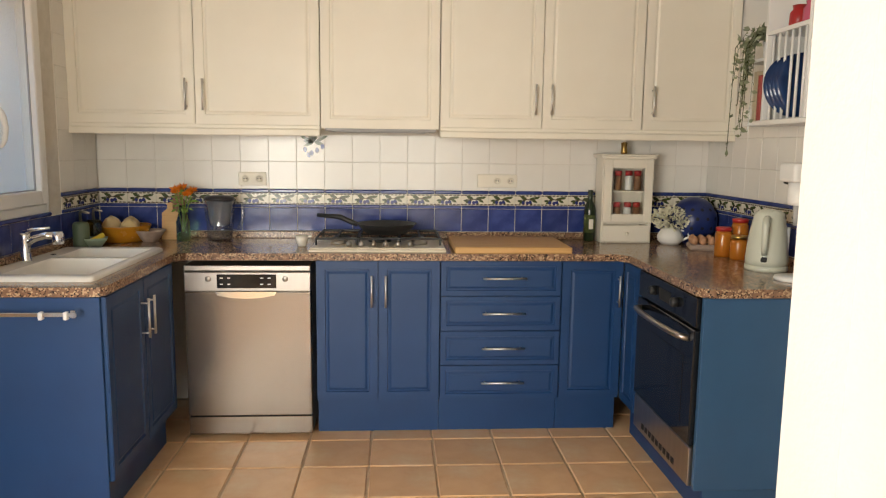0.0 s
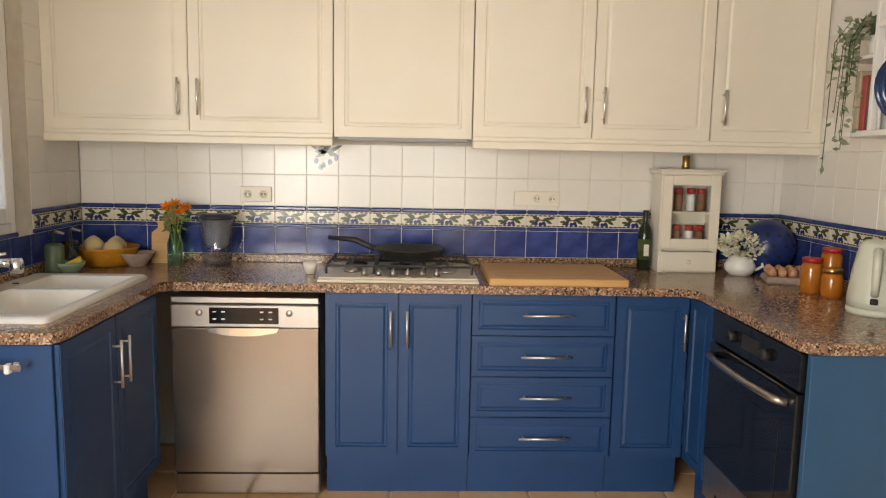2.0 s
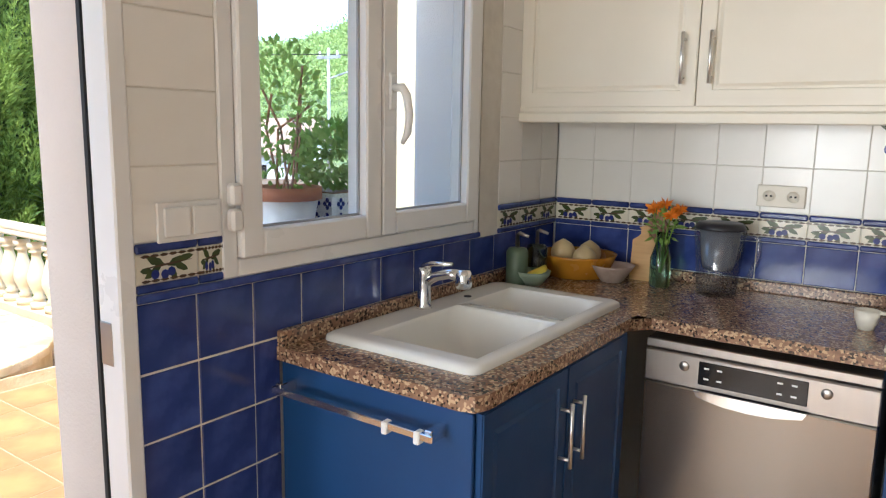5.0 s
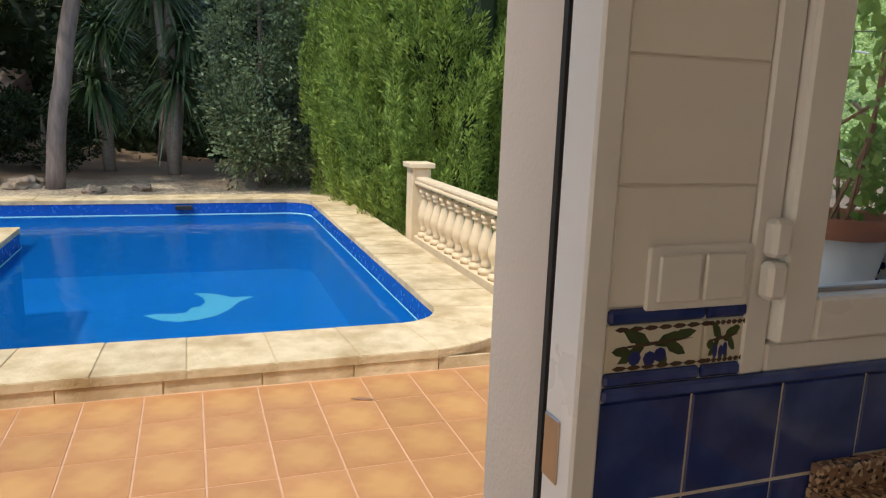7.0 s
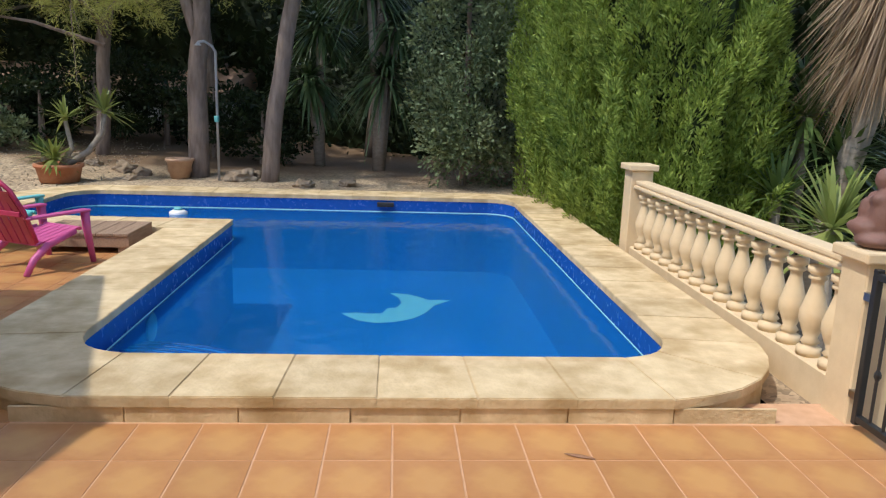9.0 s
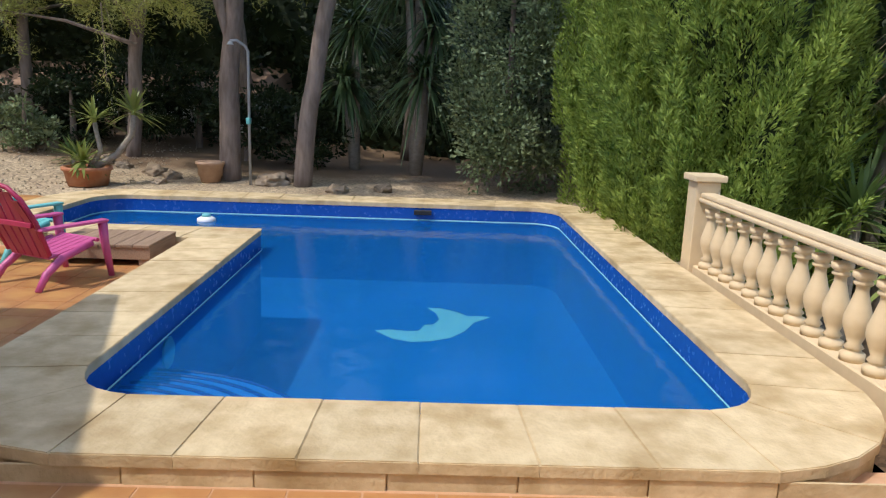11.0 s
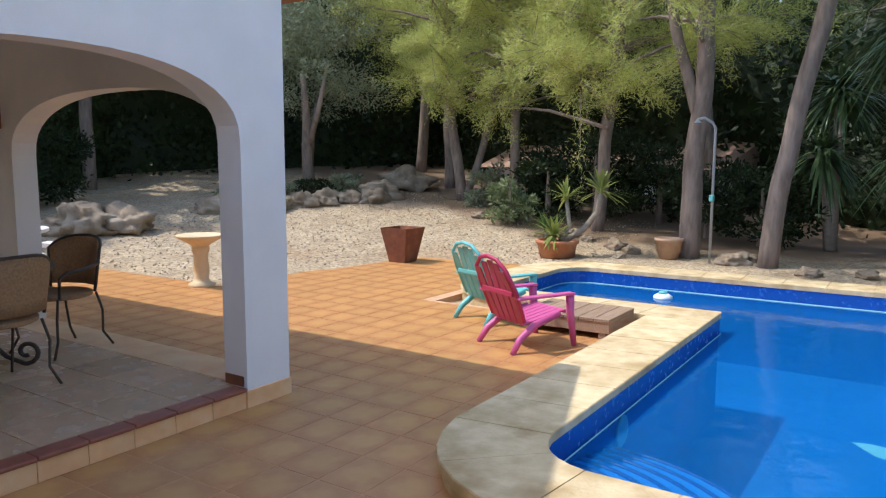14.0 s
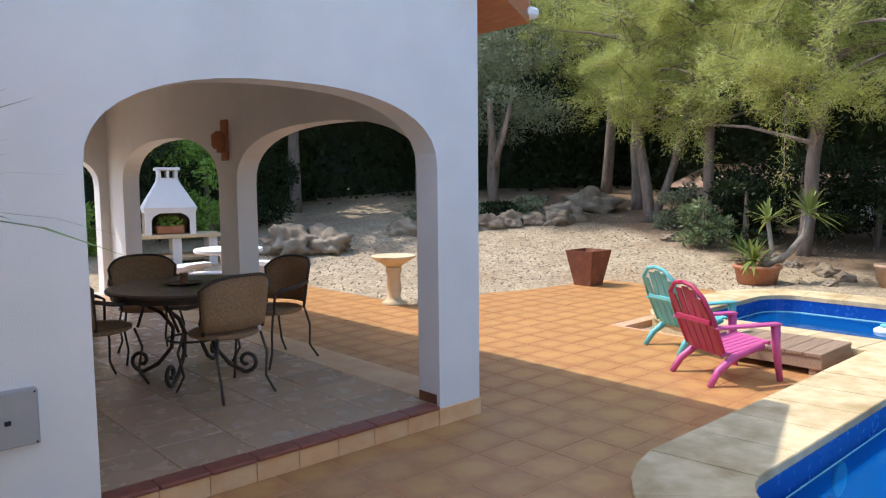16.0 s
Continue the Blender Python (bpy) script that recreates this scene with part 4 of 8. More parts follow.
cabinet(DB + "four drawers", 0.534, 4.092, 0, 0.598, Z0, Z1, 0.5, [(0, Z0 + dz * i, 0.598, dz) for i in range(4)], BLUE_PAINT, G1,
        [(0.31, Z0 + dz * i + 0.09, 0.215, False) for i in range(4)])
cabinet(DB + "one panelled door", 1.134, 4.092, 0, 0.31, Z0, Z1, 0.5, [(0, Z0, 0.31, Z1 - Z0)], BLUE_PAINT, G1, [(0.282, 0.66, 0.155, True)])
cabinet(DB + "two doors under the sink", -0.745, 3.215, 90, 0.80, Z0, Z1, 0.53, [(0.0, Z0, 0.39, Z1 - Z0), (0.39, Z0, 0.39, Z1 - Z0)], BLUE_PAINT, G1,
        [(0.355, 0.64, 0.165, True), (0.425, 0.64, 0.165, True)], body_top=0.74)
panel = thing("end_panel", -1.296, 3.206, 0, "plain dark blue end panel beside the sink cabinet", "panel")
part("board", B((0, 0.556, -0.004, 0.007, 0.10, Z1), bevel=0.002), BLUE_PAINT, panel)
part("plinth", B((0.0, 0.50, 0.012, 0.03, 0.0, 0.10)), BLUE_PAINT, panel)
rail = thing("towel_rail", -1.296, 3.198, 0.838, "square chrome towel rail on the blue panel", "towel rail")
part("bar", B((0.03, 0.50, -0.058, -0.044, -0.008, 0.008), bevel=0.002), CHROME, rail)
for x in (0.035, 0.475):
    part("bracket", B((x, x + 0.018, -0.05, 0.004, -0.014, 0.014), bevel=0.002), CHROME, rail)
for x in (0.37, 0.455):
    part("hook", B((x, x + 0.015, -0.063, -0.040, -0.018, 0.010), bevel=0.003), ALU_WHITE, rail, "white sliding clip")
cabinet("narrow dark blue corner panel beside the oven", 1.465, 4.07, -90, 0.22, Z0, Z1, 0.5, [(0, Z0, 0.22, Z1 - Z0)], BLUE_PAINT, G1, [None])
# cabinet blue made paler: the light falling on this panel is in its colour
BLUE_PAINT_LIT = surf("blue_cabinet_paint_lit", (0.036, 0.100, 0.205), (0.032, 0.092, 0.19), 5, 0.34, bump=0.02, fine=90)
panel = thing("end_panel", 1.462, 3.172, 0, "plain blue end panel beside the oven, colour lightened as if lit", "panel")
part("board", B((0.0, 0.63, -0.004, 0.02, 0.13, Z1), bevel=0.002), BLUE_PAINT_LIT, panel)
part("plinth", B((0.05, 0.63, 0.022, 0.04, 0.0, 0.13)), BLUE_PAINT_LIT, panel)

# oven under the worktop
oven = thing("oven", 1.465, 3.85, 0, "built-in black glass oven with curved steel handle", "oven", rz=-90)
part("body", B((0.002, 0.652, 0.02, 0.55, 0.13, Z1)), BLACK_IRON, oven)
part("control_panel", B((0.004, 0.65, -0.018, 0.018, 0.765, Z1 - 0.004), bevel=0.003), BLACK_GLASS, oven)
dr = part("door", B((0.004, 0.65, -0.022, 0.018, 0.30, 0.757), bevel=0.004), BLACK_GLASS, oven, "black glass oven door")
part("window", B((0.09, 0.56, -0.0235, -0.0215, 0.36, 0.64), bevel=0.0008), BLACK_GLASS, dr)
hd = tube([(0.05, -0.022, 0.715), (0.08, -0.055, 0.72), (0.2, -0.075, 0.725), (0.325, -0.08, 0.727), (0.45, -0.075, 0.725), (0.57, -0.055, 0.72), (0.60, -0.022, 0.715)], 0.013, 8)
part("handle", hd, STEEL, dr, "curved steel handle", True)
part("lower_panel", B((0.004, 0.65, -0.016, 0.018, 0.135, 0.292), bevel=0.003), STEEL, oven, "steel lower panel with vent slots")
for i in range(9):
    part("vent_slot", B((0.12 + 0.045 * i, 0.15 + 0.045 * i, -0.018, -0.0155, 0.16, 0.185)), DARK_GAP, oven)
for x in (0.20, 0.45):
    kn = lathe([(0.02, 0), (0.02, 0.018), (0.016, 0.024)], 14)
    bmesh.ops.rotate(kn, verts=kn.verts[:], matrix=Matrix.Rotation(radians(90), 3, "X"))
    bmesh.ops.translate(kn, verts=kn.verts[:], vec=(x, -0.018, 0.825))
    part("knob", kn, BLACK_IRON, oven, "round black knob", True)
part("display", B((0.26, 0.39, -0.0195, -0.0175, 0.80, 0.85)), DARK_GAP, oven)
part("plinth", B((0.0, 0.65, 0.045, 0.06, 0, 0.13)), BLUE_PAINT, oven)

# dishwasher
dw = thing("dishwasher", -0.692, 4.078, 0, "freestanding stainless steel dishwasher with black display", "dishwasher")
part("body", B((0.002, 0.596, 0.022, 0.56, 0.02, 0.864)), GREY_STEEL, dw)
d = part("door", B((0.0, 0.598, -0.02, 0.02, 0.118, 0.735), bevel=0.004), DOOR_STEEL, dw, "brushed steel door")
c = part("control_panel", B((0.0, 0.598, -0.022, 0.02, 0.739, 0.833), bevel=0.004), STEEL, dw)
part("display", B((0.155, 0.435, -0.0245, -0.0215, 0.755, 0.822), bevel=0.002), BLACK_GLASS, c, "black glass display")
for i in range(4):
    for k in range(2):
        part("button_mark", B((0.17 + 0.035 * i + 0.12 * (i > 1), 0.184 + 0.035 * i + 0.12 * (i > 1), -0.0252, -0.0243, 0.772 + 0.03 * k, 0.777 + 0.03 * k)), ALU_WHITE, c)
for x in (0.115, 0.478):
    kn = lathe([(0.014, 0), (0.014, 0.004), (0.012, 0.006)], 14)
    bmesh.ops.rotate(kn, verts=kn.verts[:], matrix=Matrix.Rotation(radians(90), 3, "X"))
    bmesh.ops.translate(kn, verts=kn.verts[:], vec=(x, -0.021, 0.80))
    part("button", kn, STEEL, c, "", True)
grip = bmesh.new()
prof = [(0.15, 0.738), (0.44, 0.738), (0.43, 0.72), (0.36, 0.707), (0.295, 0.704), (0.23, 0.707), (0.16, 0.72)]
lo = [grip.verts.new((x, -0.02, z)) for x, z in prof]
hi2 = [grip.verts.new((x, -0.045, z + 0.004)) for x, z in prof]
grip.faces.new(lo)
grip.faces.new(hi2[::-1])
for i in range(len(prof)):
    j = (i + 1) % len(prof)
    grip.faces.new((lo[i], lo[j], hi2[j], hi2[i]))
bmesh.ops.recalc_face_normals(grip, faces=grip.faces[:])
part("grip", grip, CHROME, d, "chrome recessed grip")
part("top", B((0.0, 0.598, -0.02, 0.56, 0.838, 0.866), bevel=0.004), STEEL, dw)
part("base_panel", B((0.0, 0.598, -0.012, 0.02, 0.02, 0.113), bevel=0.004), DOOR_STEEL, dw)
for x in (0.05, 0.53):
    part("foot", B((x, x + 0.03, 0.04, 0.07, 0, 0.02)), DARK_GAP, dw)

# wall cabinets
LC = "cream painted kitchen wall cabinet with "
UT = 2.38


def wall_cab(label, x, w, n, z0, handles, yoff=0.0):
    ob = thing("wall_cabinet", x, 4.365 + yoff, 0, label, "cabinet", G2)
    part("body", B((0.001, w - 0.001, 0.001, 0.29 - yoff, z0 + 0.004, UT)), CREAM_PAINT, ob)
    for i in range(n):
        d = part("door", panel_front(w / n - 0.004, UT - z0 - 0.004, rim=0.06), CREAM_PAINT, ob)
        d.location = (w / n * i + 0.002, 0, z0 + 0.002)
        for hx in handles:
            if w / n * i <= hx < w / n * (i + 1):
                bar_handle(d, hx - w / n * i, 0.065, 0.155, True)


wall_cab(LC + "two panelled doors", -1.305, 1.235, 2, 1.535, (0.575, 0.66))
wall_cab(LC + "one door hiding the cooker hood", -0.068, 0.604, 1, 1.522, ())
wall_cab(LC + "two panelled doors", 0.538, 1.052, 2, 1.535, (0.485, 0.567))
wall_cab(LC + "one panelled door", 1.592, 0.50, 1, 1.535, (0.045,))
for x0, x1 in ((-1.305, -0.07), (0.538, 2.092)):
    ob = thing("cornice_strip", x0, 4.365, 1.482, "cream moulded light strip under the wall cabinets", "moulding")
    part("strip", B((0, x1 - x0, -0.030, 0.0, 0.0, 0.034), (0, x1 - x0, -0.022, 0.03, 0.034, 0.055), bevel=0.004), CREAM_PAINT, ob)
ob = thing("cooker_hood", -0.06, 4.37, 1.516, "slim steel cooker hood under the cream cabinet", "cooker hood")
part("underside", B((0.01, 0.58, 0.02, 0.27, -0.004, 0.012), bevel=0.002), GREY_STEEL, ob)
part("filter", B((0.06, 0.53, 0.05, 0.24, -0.008, -0.003)), GREY_STEEL, ob)

# sink and tap
sink = thing("sink", -1.262, 3.30, CT, "white composite one-and-a-half bowl sink", "sink")
sw, sl = 0.462, 0.84
sb = bmesh.new()


def ring(x0, x1, y0, y1, z, r, n=5):
    pts = []
    for cx, cy, a0 in ((x1 - r, y1 - r, 0), (x0 + r, y1 - r, 90), (x0 + r, y0 + r, 180), (x1 - r, y0 + r, 270)):
        for k in range(n):
            a = radians(a0 + 90 * k / (n - 1))
            pts.append((cx + r * math.cos(a), cy + r * math.sin(a), z))
    return [sb.verts.new(p) for p in pts]


def strip(a, b):
    n = len(a)
    for i in range(n):
        sb.faces.new((a[i], a[(i + 1) % n], b[(i + 1) % n], b[i]))


r0, r1 = ring(0, sw, 0, sl, 0.0, 0.03), ring(0.002, sw - 0.002, 0.002, sl - 0.002, 0.012, 0.03)
r2, r3 = ring(0.012, sw - 0.012, 0.012, sl - 0.012, 0.018, 0.028), ring(0.03, sw - 0.03, 0.03, sl - 0.03, 0.018, 0.02)
strip(r0, r1), strip(r1, r2), strip(r2, r3)
part("rim", sb, SINK_WHITE, sink, "", True)
part("deck", B((0.028, 0.10, 0.028, sl - 0.028, 0.006, 0.0175), (0.425, sw - 0.028, 0.028, sl - 0.028, 0.006, 0.0175), (0.10, 0.425, 0.028, 0.065, 0.006, 0.0175),
               (0.10, 0.425, 0.465, 0.505, 0.004, 0.013), (0.10, 0.425, sl - 0.065, sl - 0.028, 0.006, 0.0175)), SINK_WHITE, sink)
for y0, y1, dp in ((0.065, 0.465, -0.16), (0.505, sl - 0.065, -0.14)):
    sb = bmesh.new()
    a = ring(0.10, 0.425, y0, y1, 0.0172, 0.003)
    b = ring(0.104, 0.421, y0 + 0.004, y1 - 0.004, 0.008, 0.05)
    c = ring(0.115, 0.41, y0 + 0.015, y1 - 0.015, dp + 0.04, 0.06)
    d = ring(0.15, 0.375, y0 + 0.05, y1 - 0.05, dp, 0.05)
    strip(a, b), strip(b, c), strip(c, d)
    bmesh.ops.triangulate(sb, faces=[sb.faces.new(d)])
    bowl = part("bowl", sb, SINK_WHITE, sink, "", True)
    part("drain", lathe([(0.035, dp + 0.001), (0.035, dp + 0.004), (0.02, dp + 0.003)], 16, 0.26, (y0 + y1) / 2), CHROME, bowl, "chrome drain", True)
part("tap_hole", lathe([(0.012, 0.0176), (0.012, 0.020), (0.006, 0.020)], 12, 0.065, 0.57), DARK_GAP, sink)
tap = thing("kitchen_tap", -1.215, 3.67, CT + 0.018, "chrome single-lever mixer tap on the sink", "tap", rz=0)
tap.scale = (0.8, 0.8, 0.72)
part("body", lathe([(0.030, 0), (0.028, 0.01), (0.025, 0.02), (0.024, 0.13), (0.026, 0.15), (0.022, 0.165)], 18), CHROME, tap, "", True)
part("spout", tube([(0.0, 0, 0.10), (0.05, 0.005, 0.135), (0.10, 0.01, 0.15), (0.15, 0.015, 0.148)], [0.02, 0.019, 0.02, 0.024], 12), CHROME, tap, "", True)
part("outlet", lathe([(0.026, 0.10), (0.030, 0.115), (0.030, 0.155), (0.022, 0.172)], 16, 0.158, 0.016), CHROME, tap, "", True)
part("lever", tube([(0.0, 0, 0.165), (0.04, -0.01, 0.185), (0.14, -0.03, 0.20)], [0.018, 0.011, 0.007], 8), CHROME, tap, "", True)

# ---- kitchen window ----
win = tagged(new("window_1"), "white aluminium two-leaf kitchen window", "window", kind="structure")
y0, y1, z0, z1 = WIN
FX = (XW - 0.05, XW + 0.012)
part("frame", B((*FX, y0, y0 + 0.042, z0, z1), (*FX, y1 - 0.03, y1, z0, z1), (*FX, y0 + 0.042, y1 - 0.03, z0, z0 + 0.042), (*FX, y0 + 0.042, y1 - 0.03, z1 - 0.042, z1), bevel=0.004), ALU_WHITE, win)
for a, b in ((y0 + 0.043, 3.561), (3.565, y1 - 0.032)):
    s = part("sash", B((XW - 0.045, XW + 0.028, a, a + 0.062, z0 + 0.044, z1 - 0.044), (XW - 0.045, XW + 0.028, b - 0.062, b, z0 + 0.044, z1 - 0.044),
                       (XW - 0.045, XW + 0.028, a + 0.062, b - 0.062, z0 + 0.044, z0 + 0.106), (XW - 0.045, XW + 0.028, a + 0.062, b - 0.062, z1 - 0.106, z1 - 0.044), bevel=0.005), ALU_WHITE, win)
    g = part("pane", B((XW - 0.012, XW - 0.006, a + 0.058, b - 0.058, z0 + 0.10, z1 - 0.10)), PANE, s, "clear window pane")
    g.visible_shadow = False
    part("gasket", B((XW - 0.005, XW + 0.002, a + 0.062, a + 0.068, z0 + 0.106, z1 - 0.106), (XW - 0.005, XW + 0.002, b - 0.068, b - 0.062, z0 + 0.106, z1 - 0.106),
                     (XW - 0.005, XW + 0.002, a + 0.068, b - 0.068, z0 + 0.106, z0 + 0.112)), GREY_STEEL, s)
h = part("handle", tube([(XW + 0.03, 3.60, 1.56), (XW + 0.065, 3.60, 1.56), (XW + 0.075, 3.605, 1.54), (XW + 0.078, 3.615, 1.49), (XW + 0.07, 3.618, 1.44), (XW + 0.055, 3.612, 1.41)], [0.012, 0.012, 0.012, 0.011, 0.010, 0.006], 10), ALU_WHITE, win, "white lever handle", True)
part("handle_plate", B((XW + 0.026, XW + 0.036, 3.585, 3.612, 1.50, 1.60), bevel=0.004), ALU_WHITE, win)
for z in (1.25, 2.0):
    part("hinge", B((XW + 0.01, XW + 0.035, y0 + 0.012, y0 + 0.042, z - 0.03, z + 0.02), (XW + 0.01, XW + 0.035, y0 + 0.012, y0 + 0.042, z + 0.026, z + 0.076), bevel=0.006), ALU_WHITE, win)
part("outer_sill", B((XO - 0.115, XW - 0.05, y0 - 0.20, y1 + 0.09, z0 - 0.05, z0 - 0.006), bevel=0.012, seg=2), WHITE_WALL, win, "white outside sill")

# pots on the outside sill
SZ = z0 - 0.006


def bushy(name, n, r, h, size, mat, parent, z, seed, width=0.6, squash=1.0):
    rng = np.random.default_rng(seed)
    p = rng.normal(size=(n, 3))
    p /= np.linalg.norm(p, axis=1, keepdims=True)
    d = p.copy()
    p *= (rng.uniform(0.35, 1, n) ** 0.6)[:, None]
    p[:, 0] *= r
    p[:, 1] *= r
    p[:, 2] = p[:, 2] * h / 2 + z + h / 2
    d[:, 2] += 0.3
    return leaves(name, p, d + rng.normal(size=(n, 3)) * 0.5, size, size * width, mat, parent, rng)


pot = thing("plant_pot", -1.600, 3.50, SZ, "white metal pot with terracotta rim and leggy plant on the sill", "potted plant")
pot.scale = (1.28, 1.28, 1.35)
part("pot", lathe([(0.055, 0), (0.075, 0.10), (0.073, 0.10), (0.07, 0.095)], 20), WHITE_PAINT, pot, "white metal pot", True)
part("rim", lathe([(0.076, 0.10), (0.084, 0.102), (0.084, 0.128), (0.074, 0.128), (0.07, 0.115)], 20), TERRACOTTA, pot, "terracotta rim", True)
bm = bmesh.new()
for a in range(6):
    tube([(0.02 * math.cos(a), 0.02 * math.sin(a), 0.11), (0.04 * math.cos(a * 1.3), 0.04 * math.sin(a * 1.3), 0.25), (0.06 * math.cos(a * 1.7), 0.06 * math.sin(a * 1.7), 0.38 - 0.02 * a)], 0.003, 5, bm)
part("stems", bm, DARK_WOOD, pot)
bushy("leaves", 420, 0.085, 0.34, 0.022, FRESH_LEAF, pot, 0.11, 3)
pot = thing("plant_pot", -1.600, 3.70, SZ, "blue and white tiled pot with a green herb", "potted plant")
pot.scale = (1.28, 1.28, 1.35)
part("pot", B((-0.075, 0.075, -0.075, 0.075, 0, 0.11), bevel=0.008), WHITE_PAINT, pot, "white glazed pot")
bm = bmesh.new()
for i in range(4):
    for k in range(3):
        u, w = -0.054 + 0.036 * i, 0.022 + 0.033 * k
        for du, dw in ((-0.008, 0), (0.008, 0), (0, -0.008), (0, 0.008)):
            for f in (((0.0765, u + du, w + dw)), ):
                bm.faces.new([bm.verts.new((f[0], f[1] + 0.006 * math.cos(t), f[2] + 0.006 * math.sin(t))) for t in np.linspace(0, 2 * math.pi, 7)[:-1]])
            bm.faces.new([bm.verts.new((u + du + 0.006 * math.cos(t), -0.0765, w + dw + 0.006 * math.sin(t))) for t in np.linspace(0, 2 * math.pi, 7)[:-1]])
part("painted_pattern", bm, OLIVE_BLUE, pot, "painted blue flower pattern")
part("soil", B((-0.065, 0.065, -0.065, 0.065, 0.10, 0.113)), DARK_WOOD, pot)
bushy("leaves", 900, 0.10, 0.16, 0.024, FRESH_LEAF, pot, 0.11, 4)

# switches and sockets
sw_ = thing("light_switch", -1.302, 2.882, 1.212, "white double rocker light switch", "light switch", rz=90)
part("plate", B((0, 0.155, -0.008, 0.0, 0, 0.082), bevel=0.002), WHITE_PAINT, sw_)
for x in (0.012, 0.08):
    part("rocker", B((x, x + 0.063, -0.013, -0.008, 0.010, 0.072), bevel=0.003), WHITE_PAINT, sw_)


def socket_face(parent, x):
    k = lathe([(0.021, 0), (0.021, 0.004), (0.018, 0.004), (0.017, 0.001)], 16)
    bmesh.ops.rotate(k, verts=k.verts[:], matrix=Matrix.Rotation(radians(90), 3, "X"))
    bmesh.ops.translate(k, verts=k.verts[:], vec=(x, -0.010, 0.037))
    part("socket", k, CREAM_PAINT, parent, "round recessed socket", True)
    for dx in (-0.007, 0.007):
        part("socket_hole", B((x + dx - 0.003, x + dx + 0.003, -0.0135, -0.0105, 0.034, 0.040)), DARK_GAP, parent)


for x, n, blank in ((-0.548, 2, 0), (0.768, 3, 1)):
    so = thing("power_socket", x, 4.654, 1.215, "cream wall socket strip on the tiles", "power socket", "wall sockets")
    part("plate", B((0, 0.075 * n, -0.010, 0, 0, 0.073), bevel=0.003), CREAM_PAINT, so)
    for i in range(n):
        if i >= blank:
            socket_face(so, 0.0375 + 0.075 * i)

# ---- hob and things on the worktop ----
hob = thing("gas_hob", -0.105, 4.075, CT, "cream enamel gas hob with black pan supports", "hob")
part("tray", B((0, 0.665, 0, 0.49, 0, 0.014), bevel=0.006, seg=2), HOB_CREAM, hob)
part("hotplate", B((0.02, 0.645, 0.105, 0.475, 0.014, 0.020), bevel=0.003), HOB_CREAM, hob)
part("front_strip", B((0.004, 0.661, -0.002, 0.10, 0.014, 0.024), bevel=0.005), HOB_CREAM, hob)
for i in range(6):
    part("knob", lathe([(0.014, 0.024), (0.013, 0.045), (0.006, 0.048), (0.005, 0.056)], 12, 0.19 + 0.06 * i, 0.05), STEEL, hob, "steel control knob", True)
for x, y, r in ((0.13, 0.19, 0.04), (0.13, 0.38, 0.05), (0.335, 0.29, 0.06), (0.535, 0.19, 0.045), (0.535, 0.38, 0.04)):
    part("burner", lathe([(r, 0.02), (r, 0.03), (r * 0.75, 0.034), (r * 0.75, 0.04), (0.01, 0.042)], 16, x, y), STEEL if r < 0.05 else BLACK_IRON, hob, "", True)
for x0 in (0.025, 0.235, 0.44):
    w = 0.2
    grate = part("pan_support", tube([(x0, 0.11, 0.055), (x0 + w, 0.11, 0.055), (x0 + w, 0.47, 0.055), (x0, 0.47, 0.055)], 0.006, 6, None, True), BLACK_IRON, hob, "black cast-iron pan support")
    for a, b in (((x0, 0.29), (x0 + w, 0.29)), ((x0 + w / 2, 0.11), (x0 + w / 2, 0.47))):
        part("grate_bar", tube([(*a, 0.055), (*b, 0.055)], 0.006, 6), BLACK_IRON, grate)
    for a in ((x0, 0.11), (x0 + w, 0.11), (x0, 0.47), (x0 + w, 0.47)):
        part("grate_foot", tube([(*a, 0.018), (*a, 0.058)], 0.006, 6), BLACK_IRON, grate)
pan = thing("frying_pan", 0.265, 4.365, CT + 0.062, "black frying pan standing on the gas hob", "frying pan", rz=0)
part("bowl", lathe([(0.09, 0), (0.11, 0.004), (0.155, 0.05), (0.158, 0.053), (0.150, 0.05), (0.105, 0.008), (0.02, 0.006)], 28), BLACK_IRON, pan, "", True)
part("handle", tube([(-0.15, 0.0, 0.045), (-0.19, 0.01, 0.06), (-0.24, 0.02, 0.082), (-0.36, 0.03, 0.09)], [0.012, 0.013, 0.013, 0.009], 10), BLACK_IRON, pan, "black plastic handle", True)

bo = thing("chopping_board", 0.60, 4.048, CT, "thick pale beech chopping board", "chopping board")
part("board", B((0, 0.575, 0, 0.45, 0, 0.032), bevel=0.004), PALE_WOOD, bo)
cup = thing("egg_cup", -0.165, 4.31, CT, "small cream pouring cup", "cup")
part("cup", lathe([(0.02, 0), (0.03, 0.03), (0.033, 0.055), (0.029, 0.053), (0.022, 0.01)], 16), CREAM_PAINT, cup, "", True)
part("lip", B((0.025, 0.05, -0.006, 0.006, 0.046, 0.055), bevel=0.002), CREAM_PAINT, cup)

# spice cabinet
sp = thing("spice_cabinet", 1.437, 4.49, CT, "small distressed white spice cabinet with glass door", "spice cabinet")
case = part("case", B((0.018, 0.262, 0.125, 0.135, 0, 0.46)), CREAM_PAINT, sp)
for box in ((0.0, 0.018, 0, 0.135, 0, 0.46), (0.262, 0.28, 0, 0.135, 0, 0.46), (0.018, 0.262, 0, 0.125, 0.0, 0.015), (0.018, 0.262, 0, 0.125, 0.448, 0.46)):
    part("board", B(box, bevel=0.001), CREAM_PAINT, case)
for z0, z1 in ((0.10, 0.112), (0.275, 0.285)):
    part("shelf", B((0.018, 0.262, 0.02, 0.125, z0, z1)), CREAM_PAINT, case)
